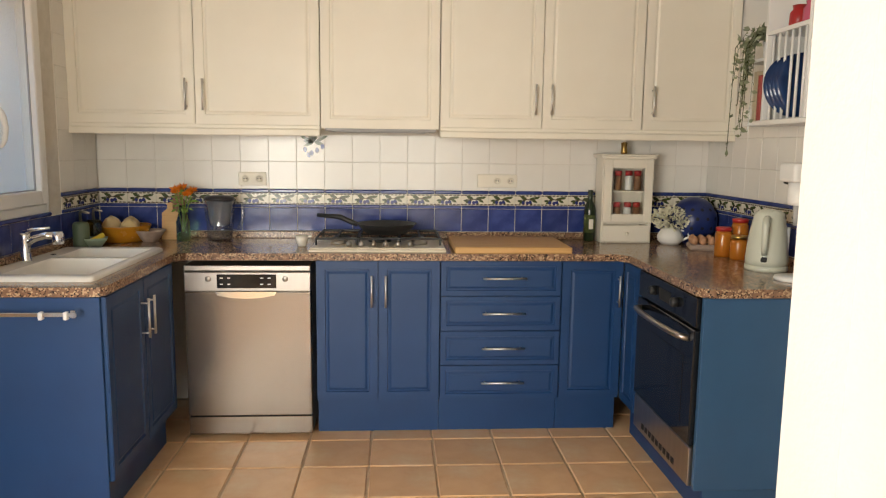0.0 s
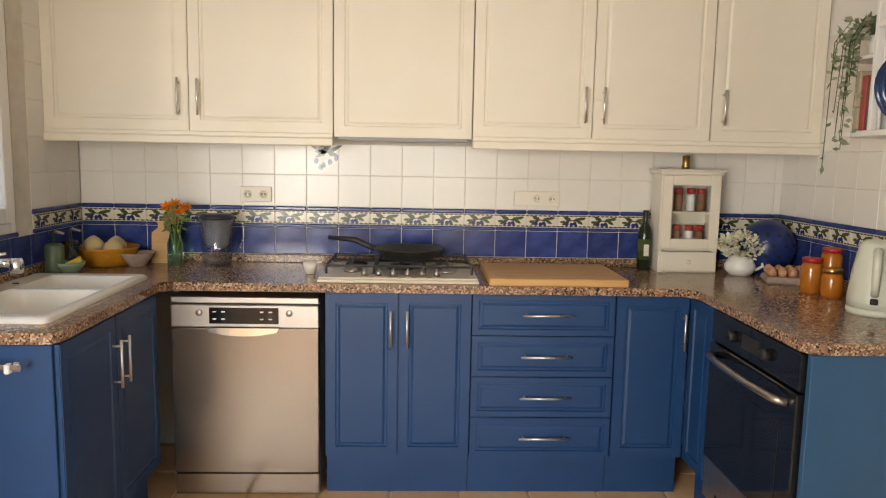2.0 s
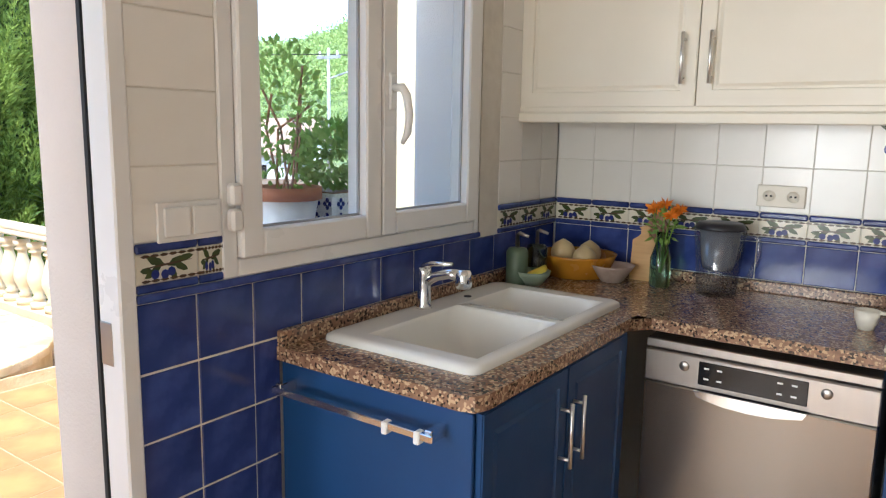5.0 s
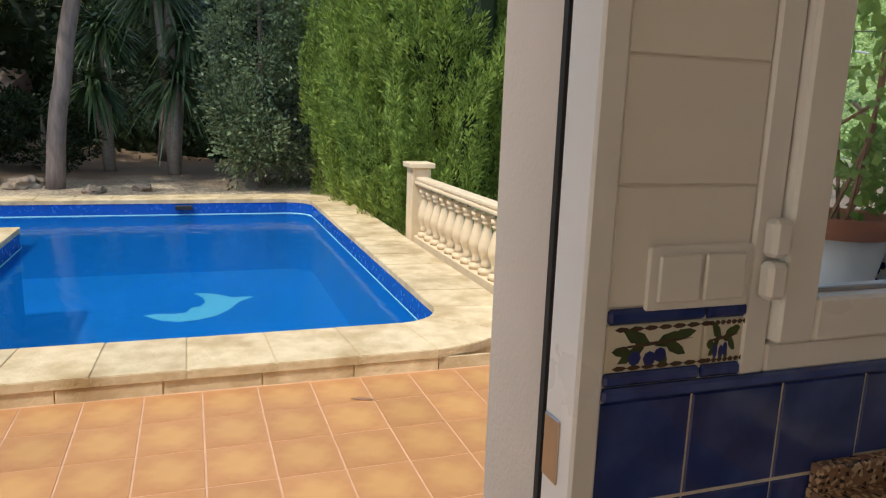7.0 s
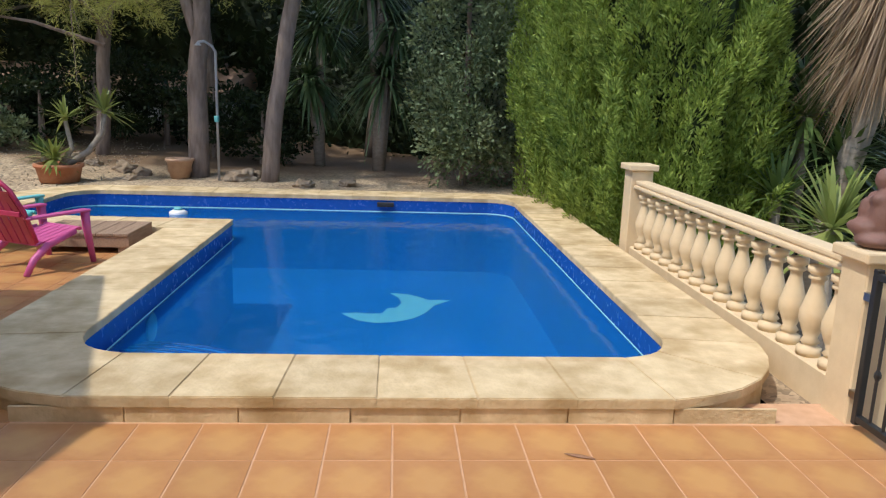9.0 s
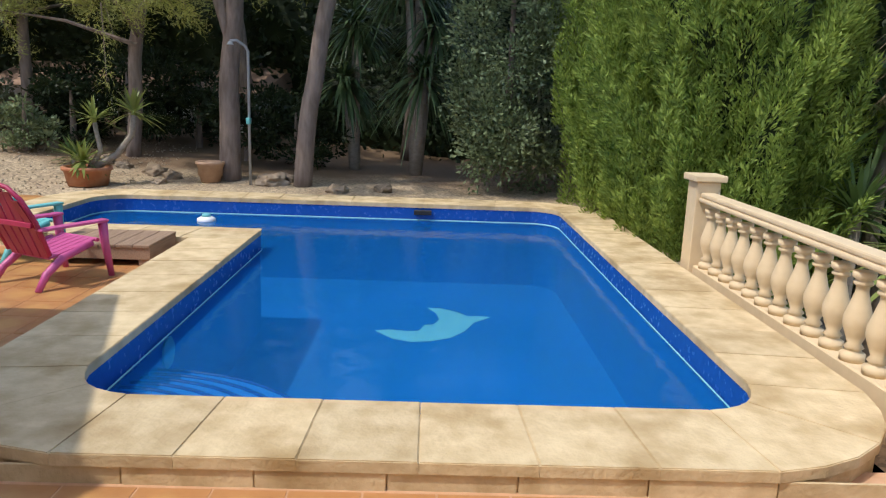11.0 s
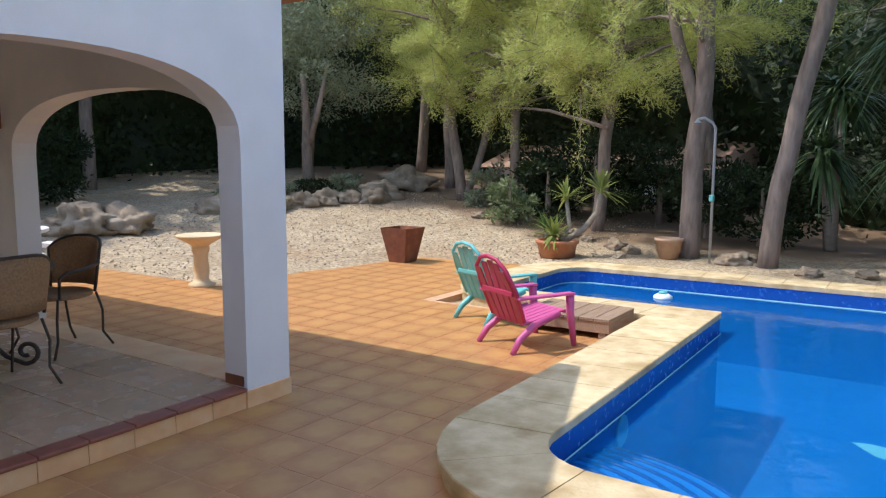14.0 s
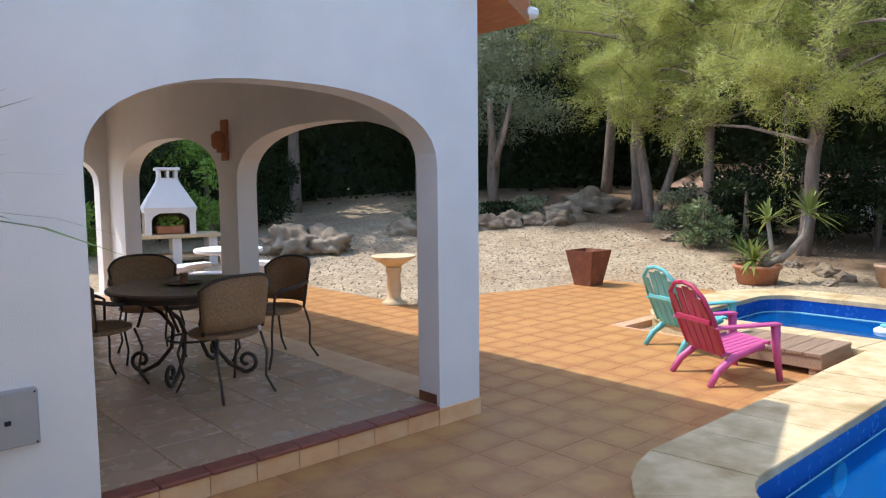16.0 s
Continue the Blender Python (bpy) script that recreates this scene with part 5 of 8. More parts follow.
part("cornice", B((-0.012, 0.292, -0.014, 0.145, 0.46, 0.475), (-0.02, 0.30, -0.022, 0.15, 0.475, 0.485), bevel=0.003), CREAM_PAINT, sp)
d = part("door", B((0.004, 0.05, -0.016, -0.001, 0.115, 0.456), (0.23, 0.276, -0.016, -0.001, 0.115, 0.456), (0.05, 0.23, -0.016, -0.001, 0.115, 0.16), (0.05, 0.23, -0.016, -0.001, 0.41, 0.456), bevel=0.002), CREAM_PAINT, sp)
g = part("pane", B((0.05, 0.23, -0.009, -0.006, 0.16, 0.41)), PANE, d, "clear glass")
g.visible_shadow = False
part("knob", lathe([(0.004, 0), (0.008, 0.01), (0.004, 0.016)], 10, 0.027, -0.024), CREAM_PAINT, d)
dw_ = part("drawer", B((0.006, 0.274, -0.014, -0.001, 0.006, 0.098), bevel=0.003), CREAM_PAINT, sp)
part("knob", lathe([(0.006, 0.045), (0.01, 0.05), (0.01, 0.058), (0.005, 0.062)], 10, 0.14, -0.022), CREAM_PAINT, dw_)
RED_CAP = surf("red_plastic_cap", (0.40, 0.02, 0.02), (0.36, 0.018, 0.018), 8, 0.4, bump=0)
SPICE = surf("ground_spice", (0.25, 0.12, 0.05), (0.16, 0.07, 0.03), 40, 0.8, bump=0.1)
for z in (0.112, 0.286):
    for i, x in enumerate((0.055, 0.105, 0.165, 0.215)):
        j = thing("spice_jar", 1.437 + x, 4.555, CT + z + 0.001, "glass spice jar with red lid", "jar", "spice jars")
        part("jar", lathe([(0.019, 0), (0.02, 0.005), (0.02, 0.075), (0.016, 0.08)], 12), SPICE if i % 2 else WHITE_PAINT, j, "", True)
        part("lid", lathe([(0.02, 0.08), (0.02, 0.105), (0.018, 0.107)], 12), RED_CAP, j, "red plastic lid", True)
gr = thing("pepper_mill", 1.57, 4.56, CT + 0.486, "brass pepper mill on the spice cabinet", "pepper mill")
part("body", lathe([(0.018, 0), (0.02, 0.01), (0.016, 0.03), (0.018, 0.06), (0.008, 0.064)], 12), surf("old_brass", (0.45, 0.30, 0.10), (0.38, 0.24, 0.08), 12, 0.35, metal=1.0, bump=0.02), gr, "", True)

bt = thing("oil_bottle", 1.392, 4.56, CT, "dark green olive oil bottle with label", "bottle")
part("bottle", lathe([(0.030, 0), (0.033, 0.006), (0.033, 0.17), (0.028, 0.20), (0.014, 0.225), (0.013, 0.265), (0.015, 0.27), (0.015, 0.285), (0.011, 0.286)], 18), DARK_BOTTLE, bt, "", True)
part("label", lathe([(0.0336, 0.05), (0.0338, 0.05), (0.0338, 0.15), (0.0336, 0.15)], 18), OLIVE_GREEN, bt, "grey-green paper label", True)
part("label_mark", B((-0.012, 0.012, -0.0350, -0.0335, 0.07, 0.125), bevel=0.0005), BORDER_TILE, bt)

va = thing("flower_vase", 1.81, 4.44, CT, "white jug vase with cream hydrangea flowers", "vase")
part("jug", lathe([(0.045, 0), (0.065, 0.02), (0.07, 0.045), (0.055, 0.075), (0.045, 0.09), (0.04, 0.09), (0.05, 0.06)], 20), WHITE_PAINT, va, "", True)
part("handle", tube([(0.05, -0.02, 0.08), (0.085, -0.035, 0.075), (0.09, -0.035, 0.045), (0.06, -0.025, 0.025)], 0.007, 8), WHITE_PAINT, va, "", True)
HYD = leaf_mat("cream_petals", (0.70, 0.68, 0.50), (0.82, 0.80, 0.66), 0.2)
bushy("flower_cluster", 700, 0.10, 0.12, 0.02, HYD, va, 0.08, 5, 0.8)
sph = thing("blue_lantern", 1.955, 4.49, CT, "round dark blue ceramic lantern with pierced pattern", "lantern")
LB = surf("dark_blue_ceramic", (0.012, 0.025, 0.12), (0.016, 0.032, 0.15), 12, 0.3, bump=0.05)
part("globe", lathe([(0.05, 0)] + [(0.128 * math.sin(t), 0.128 - 0.128 * math.cos(t)) for t in np.linspace(0.42, 2.85, 16)] + [(0.03, 0.255)], 24), LB, sph, "", True)
bm = bmesh.new()
for i in range(14):
    for k, (tt, n_) in enumerate(((0.9, 0), (1.3, 0.5), (1.7, 0), (2.1, 0.5))):
        a = 2 * math.pi * (i + n_) / 14
        c = Vector((0.129 * math.sin(tt) * math.cos(a), 0.129 * math.sin(tt) * math.sin(a), 0.128 - 0.129 * math.cos(tt)))
        nrm = (c - Vector((0, 0, 0.128))).normalized()
        u = nrm.orthogonal().normalized()
        w = nrm.cross(u)
        bm.faces.new([bm.verts.new(c + 0.010 * (math.cos(q) * u + math.sin(q) * w)) for q in np.linspace(0, 2 * math.pi, 9)[:-1]])
part("piercings", bm, DARK_GAP, sph, "dark pierced holes")

EGG = surf("brown_eggshell", (0.50, 0.27, 0.15), (0.44, 0.22, 0.12), 20, 0.5, bump=0.02)
CARD = surf("grey_pulp_card", (0.40, 0.30, 0.24), (0.34, 0.25, 0.20), 30, 0.9, bump=0.3)
eg = thing("egg_box", 1.945, 4.235, CT, "open pulp egg tray with brown eggs", "egg box", rz=-15)
part("tray", B((-0.11, 0.11, -0.075, 0.075, 0, 0.03), bevel=0.008), CARD, eg)
for i in range(5):
    for k in range(3):
        e = thing("egg", 0, 0, 0, "brown hen's egg in the tray", "egg", "eggs in the tray")
        e.matrix_basis = eg.matrix_basis @ Matrix.Translation((-0.084 + 0.042 * i, -0.045 + 0.045 * k, 0.026))
        part("shell", lathe([(0.006, 0.0), (0.017, 0.008), (0.02, 0.02), (0.017, 0.034), (0.008, 0.044), (0.002, 0.046)], 10), EGG, e, "", True)
HONEY = surf("amber_preserve", (0.45, 0.16, 0.02), (0.38, 0.11, 0.012), 12, 0.15, bump=0)
for x, y, h in ((1.935, 3.90, 0.10), (1.985, 4.0, 0.17), (1.90, 3.99, 0.13)):
    j = thing("preserve_jar", x, y, CT, "jar of orange preserve with lid", "jar", "preserve jars")
    part("jar", lathe([(0.036, 0), (0.04, 0.008), (0.04, h - 0.02), (0.034, h - 0.005)], 16), HONEY, j, "", True)
    part("lid", lathe([(0.037, h - 0.005), (0.038, h + 0.012), (0.035, h + 0.014)], 16), RED_CAP if h > 0.12 else surf("gold_lid", (0.5, 0.33, 0.1), None, 8, 0.3, metal=1.0, bump=0), j, "", True)

KET = surf("sage_white_plastic", (0.62, 0.63, 0.53), (0.59, 0.60, 0.50), 6, 0.3, bump=0.01)
ke = thing("kettle", 1.915, 3.60, CT, "pale sage plastic electric kettle", "kettle", rz=236)
part("base", lathe([(0.085, 0), (0.088, 0.006), (0.088, 0.02), (0.08, 0.024)], 24), KET, ke, "", True)
part("body", lathe([(0.086, 0.024), (0.088, 0.05), (0.078, 0.15), (0.064, 0.225), (0.060, 0.245), (0.045, 0.258), (0.01, 0.262)], 24), KET, ke, "", True)
part("handle", tube([(0.055, 0, 0.225), (0.10, 0, 0.225), (0.112, 0, 0.19), (0.108, 0, 0.12), (0.09, 0, 0.075)], [0.016, 0.015, 0.014, 0.013, 0.012], 10), KET, ke, "", True)
part("spout", tube([(-0.045, 0, 0.215), (-0.075, 0, 0.24)], [0.03, 0.016], 10), KET, ke, "", True)
part("gauge", B((-0.006, 0.006, 0.072, 0.085, 0.09, 0.19), bevel=0.003), GREY_STEEL, ke, "grey water gauge")
part("switch", B((0.075, 0.105, -0.012, 0.012, 0.045, 0.065), bevel=0.004), DARK_GAP, ke)
cf = thing("soda_machine", 1.985, 3.345, CT, "white sparkling water machine on the worktop", "soda machine", rz=180)
part("base", lathe([(0.005, 0.0), (0.074, 0.0), (0.078, 0.006), (0.074, 0.016), (0.005, 0.018)], 28, 0.085, 0), WHITE_PAINT, cf, "", True)
part("column", B((-0.055, 0.045, -0.055, 0.055, 0, 0.44), bevel=0.016, seg=3), WHITE_PAINT, cf)
part("head", B((-0.058, 0.15, -0.058, 0.058, 0.39, 0.465), bevel=0.012, seg=3), WHITE_PAINT, cf)
part("carbonator", lathe([(0.036, 0.30), (0.040, 0.315), (0.040, 0.39)], 20, 0.095, 0), WHITE_PAINT, cf, "", True)
part("collar", tube([(0.045, -0.04, 0.30), (0.075, -0.045, 0.375), (0.13, -0.043, 0.392)], 0.010, 8), DARK_GAP, cf, "black curved collar", True)
part("nozzle", lathe([(0.007, 0.22), (0.010, 0.25), (0.012, 0.302)], 12, 0.10, 0), GREY_STEEL, cf, "grey nozzle", True)
rl = thing("paper_towel_holder", 1.945, 3.225, CT, "paper towel roll printed yellow on a wooden holder", "paper towel")
part("base", lathe([(0.005, 0.0), (0.062, 0.0), (0.065, 0.006), (0.062, 0.016), (0.005, 0.018)], 24), PALE_WOOD, rl, "round wooden base", True)
part("pole", lathe([(0.010, 0.018), (0.010, 0.34), (0.006, 0.348), (0.001, 0.35)], 12), PALE_WOOD, rl, "wooden pole", True)
towel = part("roll", lathe([(0.014, 0.019), (0.043, 0.019), (0.044, 0.024), (0.044, 0.27), (0.043, 0.275), (0.014, 0.275)], 28), WHITE_PAINT, rl, "white paper roll", True)
LEMON = surf("lemon_print", (0.75, 0.58, 0.10), (0.70, 0.50, 0.08), 20, 0.8, bump=0)
for q, z in ((2.6, 0.06), (3.5, 0.08), (4.4, 0.05), (3.0, 0.24), (3.9, 0.235), (4.7, 0.245), (5.3, 0.08)):
    bm = bmesh.new()
    bm.faces.new([bm.verts.new((0.0447 * math.cos(q + 0.30 * math.cos(t)), 0.0447 * math.sin(q + 0.30 * math.cos(t)), z + 0.017 * math.sin(t))) for t in np.linspace(0, 2 * math.pi, 11)[:-1]])
    part("lemon_print", bm, LEMON, towel)

# left end of the worktop
ju = thing("filter_jug", -0.62, 4.50, CT, "clear plastic water filter jug with dark insert", "water jug")
part("body", lathe([(0.005, 0.0), (0.060, 0), (0.064, 0.005), (0.083, 0.22), (0.080, 0.22), (0.061, 0.008), (0.005, 0.006)], 24), CLEAR_PLASTIC, ju, "", True)
part("insert", lathe([(0.045, 0.085), (0.052, 0.10), (0.065, 0.215), (0.02, 0.216)], 20), surf("smoky_plastic", (0.20, 0.215, 0.26), (0.25, 0.26, 0.30), 8, 0.15, bump=0), ju, "smoky filter insert", True)
part("lid", lathe([(0.078, 0.218), (0.08, 0.225), (0.07, 0.24), (0.02, 0.244)], 24), surf("black_plastic", (0.02, 0.02, 0.025), None, 8, 0.35, bump=0), ju, "black lid", True)
part("handle", tube([(0.073, 0, 0.205), (0.12, 0, 0.20), (0.125, 0, 0.14), (0.10, 0, 0.07), (0.066, 0, 0.05)], 0.010, 8), CLEAR_PLASTIC, ju, "", True)
fv = thing("bottle_vase", -0.812, 4.50, CT, "green glass bottle vase with orange marigolds", "vase")
part("bottle", lathe([(0.033, 0), (0.036, 0.006), (0.036, 0.10), (0.025, 0.135), (0.018, 0.16), (0.02, 0.19), (0.016, 0.19)], 18), GREEN_GLASS, fv, "", True)
bm = bmesh.new()
ORANGE = leaf_mat("orange_petals", (0.75, 0.18, 0.01), (0.85, 0.30, 0.02), 0.2)
for k, (x, y, z) in enumerate(((-0.03, -0.02, 0.27), (0.035, -0.03, 0.255), (0.0, 0.01, 0.285), (0.05, 0.02, 0.27))):
    tube([(0, 0, 0.05), (x * 0.5, y * 0.5, 0.18), (x, y, z)], 0.0025, 5, bm)
    rng = np.random.default_rng(20 + k)
    a = rng.uniform(0, 2 * math.pi, 60)
    dd = np.stack([np.cos(a), np.sin(a) * 0.7 - 0.3, np.sin(a) * 0.4 + rng.normal(size=60) * 0.3], 1)
    leaves("flower_head", np.tile((x, y, z), (60, 1)), dd, 0.027, 0.012, ORANGE, fv, rng)
part("stems", bm, FRESH_LEAF, fv)
bushy("foliage", 70, 0.045, 0.10, 0.035, FRESH_LEAF, fv, 0.16, 8, 0.35)
for x, h, w, m, lab in ((-0.90, 0.20, 0.085, PALE_WOOD, "small pale wooden serving board leaning on the tiles"), (-0.868, 0.285, 0.075, DARK_WOOD, "dark wooden paddle board with round handle leaning on the tiles")):
    bd = thing("serving_board", x, 4.60 - 0.02 * (m is PALE_WOOD), CT, lab, "serving board")
    bd.matrix_basis = pose(x, 4.585 - 0.03 * (m is PALE_WOOD), CT, -6, 0, 0)
    o = [(-w / 2, 0.0), (w / 2, 0.0), (w / 2, h * 0.72), (w / 4, h * 0.80), (0.014, h * 0.84), (0.014, h * 0.92), (0.022, h * 0.96), (0, h), (-0.022, h * 0.96), (-0.014, h * 0.92), (-0.014, h * 0.84), (-w / 4, h * 0.80), (-w / 2, h * 0.72)]
    part("board", slab_profile(o, (0, 0.014), "y"), m, bd)
SHELL = surf("speckled_shell_ceramic", (0.50, 0.40, 0.33), (0.36, 0.27, 0.22), 18, 0.4, bump=0.1)
YEL = surf("mustard_glazed_clay", (0.52, 0.24, 0.02), (0.46, 0.19, 0.015), 8, 0.25, bump=0.05)
SAGE = surf("sage_green_ceramic", (0.10, 0.14, 0.085), (0.085, 0.12, 0.07), 8, 0.4, bump=0.03)
MINT = surf("pale_mint_ceramic", (0.30, 0.38, 0.28), (0.26, 0.33, 0.24), 8, 0.35, bump=0.03)
for nm, x, y, prof, m, lab in (
        ("bowl", -0.975, 4.47, [(0.035, 0), (0.04, 0.004), (0.075, 0.055), (0.08, 0.062), (0.074, 0.058), (0.04, 0.012), (0.01, 0.01)], SHELL, "speckled beige ceramic bowl"),
        ("fruit_bowl", -1.125, 4.50, [(0.10, 0), (0.115, 0.004), (0.13, 0.05), (0.14, 0.075), (0.145, 0.085), (0.132, 0.082), (0.118, 0.04), (0.09, 0.012), (0.01, 0.01)], YEL, "mustard glazed earthenware fruit bowl"),
        ("bowl", -1.17, 4.235, [(0.03, 0), (0.035, 0.004), (0.06, 0.035), (0.065, 0.05), (0.06, 0.048), (0.035, 0.012), (0.01, 0.01)], MINT, "pale mint ceramic dish by the sink")):
    bw = thing(nm, x, y, CT, lab, "bowl")
    part("body", lathe(prof, 24), m, bw, "", True)
ONION = surf("pale_onion_skin", (0.62, 0.50, 0.28), (0.55, 0.42, 0.22), 8, 0.35, bump=0.03, stretch=(1, 1, 0.2))
for x, y, z, r in ((-1.165, 4.46, 0.042, 0.045), (-1.075, 4.45, 0.032, 0.043), (-1.10, 4.55, 0.034, 0.044)):
    o = thing("onion", x, y, CT + z, "pale onion in the fruit bowl", "onion", "onions in the bowl")
    part("bulb", lathe([(r * 0.3, 0)] + [(r * math.sin(t), r - r * math.cos(t)) for t in np.linspace(0.4, 2.6, 9)] + [(r * 0.12, r * 2.1)], 16), ONION, o, "", True)
spg = thing("sponge", -1.16, 4.235, CT + 0.03, "yellow sponge cloth in the dish", "sponge")
spg.matrix_basis = pose(-1.16, 4.235, CT + 0.030, 0, -28, 20)
part("cloth", B((-0.05, 0.05, -0.02, 0.02, 0, 0.022), bevel=0.006, seg=2), surf("yellow_sponge", (0.75, 0.58, 0.08), (0.70, 0.52, 0.06), 30, 0.9, bump=0.3), spg)
for x, y, m, lab in ((-1.215, 4.205, SAGE, "sage green ceramic soap dispenser with steel pump"), (-1.20, 4.32, GREEN_GLASS, "clear glass soap dispenser with pump")):
    so = thing("soap_dispenser", x, y, CT, lab, "soap dispenser")
    part("bottle", lathe([(0.036, 0), (0.038, 0.005), (0.038, 0.115), (0.03, 0.128), (0.014, 0.13)], 20), m, so, "", True)
    part("pump", tube([(0, 0, 0.128), (0, 0, 0.175), (0.01, -0.004, 0.18), (0.05, -0.018, 0.174)], [0.008, 0.006, 0.007, 0.005], 8), STEEL, so, "steel pump", True)

# ---- plate rack on the side wall ----
pr = thing("plate_rack", 1.895, 3.875, 1.545, "white painted wooden plate rack on the wall", "plate rack", rz=-90)
L_, D_, H_ = 0.80, 0.19, 0.75
part("bottom_shelf", B((0, L_, 0, D_, 0, 0.022), bevel=0.003), WHITE_PAINT, pr)
part("upright", B((0.17, 0.188, 0, D_, 0.022, H_), bevel=0.002), WHITE_PAINT, pr)
part("upright", B((0.50, 0.518, 0, D_, 0.022, H_), bevel=0.002), WHITE_PAINT, pr)
part("upright", B((L_ - 0.018, L_, 0, D_, 0.022, H_), bevel=0.002), WHITE_PAINT, pr)
part("shelf", B((0.188, 0.50, 0, D_, 0.375, 0.393), bevel=0.002), WHITE_PAINT, pr)
part("shelf", B((0.518, L_ - 0.018, 0, D_, 0.30, 0.318), bevel=0.002), WHITE_PAINT, pr)
part("shelf", B((0.0, 0.17, 0, D_, 0.275, 0.29), bevel=0.002), WHITE_PAINT, pr)
part("shelf", B((0.0, 0.17, 0, D_, 0.56, 0.575), bevel=0.002), WHITE_PAINT, pr)
part("back_board", B((0.0, L_, D_ - 0.008, D_, 0.022, H_)), WHITE_PAINT, pr)
for i in range(6):
    part("dowel", tube([(0.215 + 0.05 * i, 0.015, 0.022), (0.215 + 0.05 * i, 0.015, 0.375)], 0.006, 8), WHITE_PAINT, pr, "", True)
for i in range(5):
    part("dowel", tube([(0.55 + 0.048 * i, 0.015, 0.022), (0.55 + 0.048 * i, 0.015, 0.30)], 0.006, 8), WHITE_PAINT, pr, "", True)
PLATE = surf("blue_glazed_plate", (0.012, 0.03, 0.10), (0.02, 0.055, 0.15), 14, 0.2, bump=0.03)
for i in range(4):
    pl = thing("plate", 0, 0, 0, "dark blue glazed dinner plate standing in the rack", "plate", "plates in the rack")
    pl.matrix_basis = pr.matrix_basis @ Matrix.Translation((0.235 + 0.032 * i, 0.09, 0.16)) @ pose(0, 0, 0, 0, 84, 0)
    part("plate", lathe([(0.07, 0), (0.08, 0.004), (0.128, 0.018), (0.13, 0.021), (0.085, 0.010), (0.01, 0.008)], 28), PLATE, pl, "", True)
for x, m in ((0.30, RED_CAP), (0.40, surf("pink_glass", (0.5, 0.10, 0.16), None, 8, 0.2, bump=0)), (0.36, surf("brown_jug_glaze", (0.10, 0.035, 0.025), None, 8, 0.2, bump=0))):
    g = thing("glass_jar", 0, 0, 0, "small red glass jar on the rack shelf", "jar", "jars on the rack")
    g.matrix_basis = pr.matrix_basis @ Matrix.Translation((x, 0.07 if x != 0.36 else 0.11, 0.393))
    part("jar", lathe([(0.03, 0), (0.038, 0.01), (0.036, 0.06), (0.025, 0.075), (0.028, 0.09), (0.022, 0.088)], 16), m, g, "", True)
tp = thing("trailing_plant", 0, 0, 0, "trailing grey-green plant in a white pot on the rack", "potted plant")
tp.matrix_basis = pr.matrix_basis @ Matrix.Translation((0.085, 0.08, 0.29))
part("pot", lathe([(0.035, 0), (0.045, 0.075), (0.04, 0.074)], 16), WHITE_PAINT, tp, "white pot", True)
rng = np.random.default_rng(31)
pts, drs, bm = [], [], bmesh.new()
for k in range(13):
    a, rad = rng.uniform(0, 6.28), rng.uniform(0.03, 0.09)
    ln = rng.uniform(0.1, 0.5)
    line = [(0, 0, 0.07), (rad * 0.6 * math.cos(a), -abs(rad * math.sin(a)) - 0.02, 0.13), (rad * math.cos(a), -abs(rad * math.sin(a)) - 0.075, 0.05), (rad * 1.1 * math.cos(a), -abs(rad * math.sin(a)) - 0.085, 0.05 - ln)]
    tube(line, 0.0015, 4, bm)
    for s in np.linspace(0, 1, 26):
        i = min(int(s * 3), 2)
        q = np.array(line[i]) * (1 - (s * 3 - i)) + np.array(line[i + 1]) * (s * 3 - i)
        pts.append(q)
        drs.append(rng.normal(size=3))
part("stems", bm, OLIVE_GREEN, tp)
leaves("leaves", np.array(pts), np.array(drs), 0.032, 0.018, OLIVE_LEAF, tp, rng)
for i, c in enumerate(((0.5, 0.42, 0.28), (0.35, 0.05, 0.04), (0.10, 0.09, 0.08))):
    bk = thing("cookbook", 0, 0, 0, "cookbook standing upright in the rack", "book", "cookbooks in the rack")
    bk.matrix_basis = pr.matrix_basis @ Matrix.Translation((0.03 + 0.04 * i, 0.03, 0.0225))
    part("cover", B((0, 0.03, 0, 0.14, 0, 0.22 - 0.02 * i), bevel=0.003), surf("book_cover", c, None, 8, 0.5, bump=0), bk)
    part("pages", B((0.004, 0.026, 0.004, 0.142, 0.004, 0.217 - 0.02 * i)), CREAM_PAINT, bk)

# ---- kitchen floor tiles ----
floor_ob = bpy.data.objects["floor"]
KT = bpy.data.meshes.new("floor_tile")
bm = B((-0.146, 0.146, -0.146, 0.146, -0.008, 0.002), bevel=0.004)
bm.to_mesh(KT)
bm.free()
KT.materials.append(KITCHEN_TILE)
for i in range(11):
    for j in range(20):
        ob = new("floor_tile", KT)
        ob.parent = floor_ob
        ob.matrix_basis = pose(-1.16 + 0.301 * i + 0.001 * ((i * 7 + j * 3) % 5), -1.25 + 0.301 * j, 0.0005 * ((i * 3 + j * 5) % 3), 0, 0, 90 * ((i + j * 3) % 4))

# ---- pool edge ----
coping = tagged(new("pool_coping"), "pale sandstone coping slabs round the pool", "coping", kind="structure")
OUTER = offset_plan(POOL, -0.58)
LIP = offset_plan(POOL, 0.018)
run = 0.0
pieces = []
for i in range(len(POOL)):
    j = (i + 1) % len(POOL)
    a, b = Vector(POOL[i]), Vector(POOL[j])
    n = max(1, round((b - a).length / 0.487))
    for k in range(n):
        t0, t1 = k / n, (k + 1) / n
        pieces.append([LIP[i].lerp(LIP[j], t0), LIP[i].lerp(LIP[j], t1), OUTER[i].lerp(OUTER[j], t1), OUTER[i].lerp(OUTER[j], t0), n > 1])
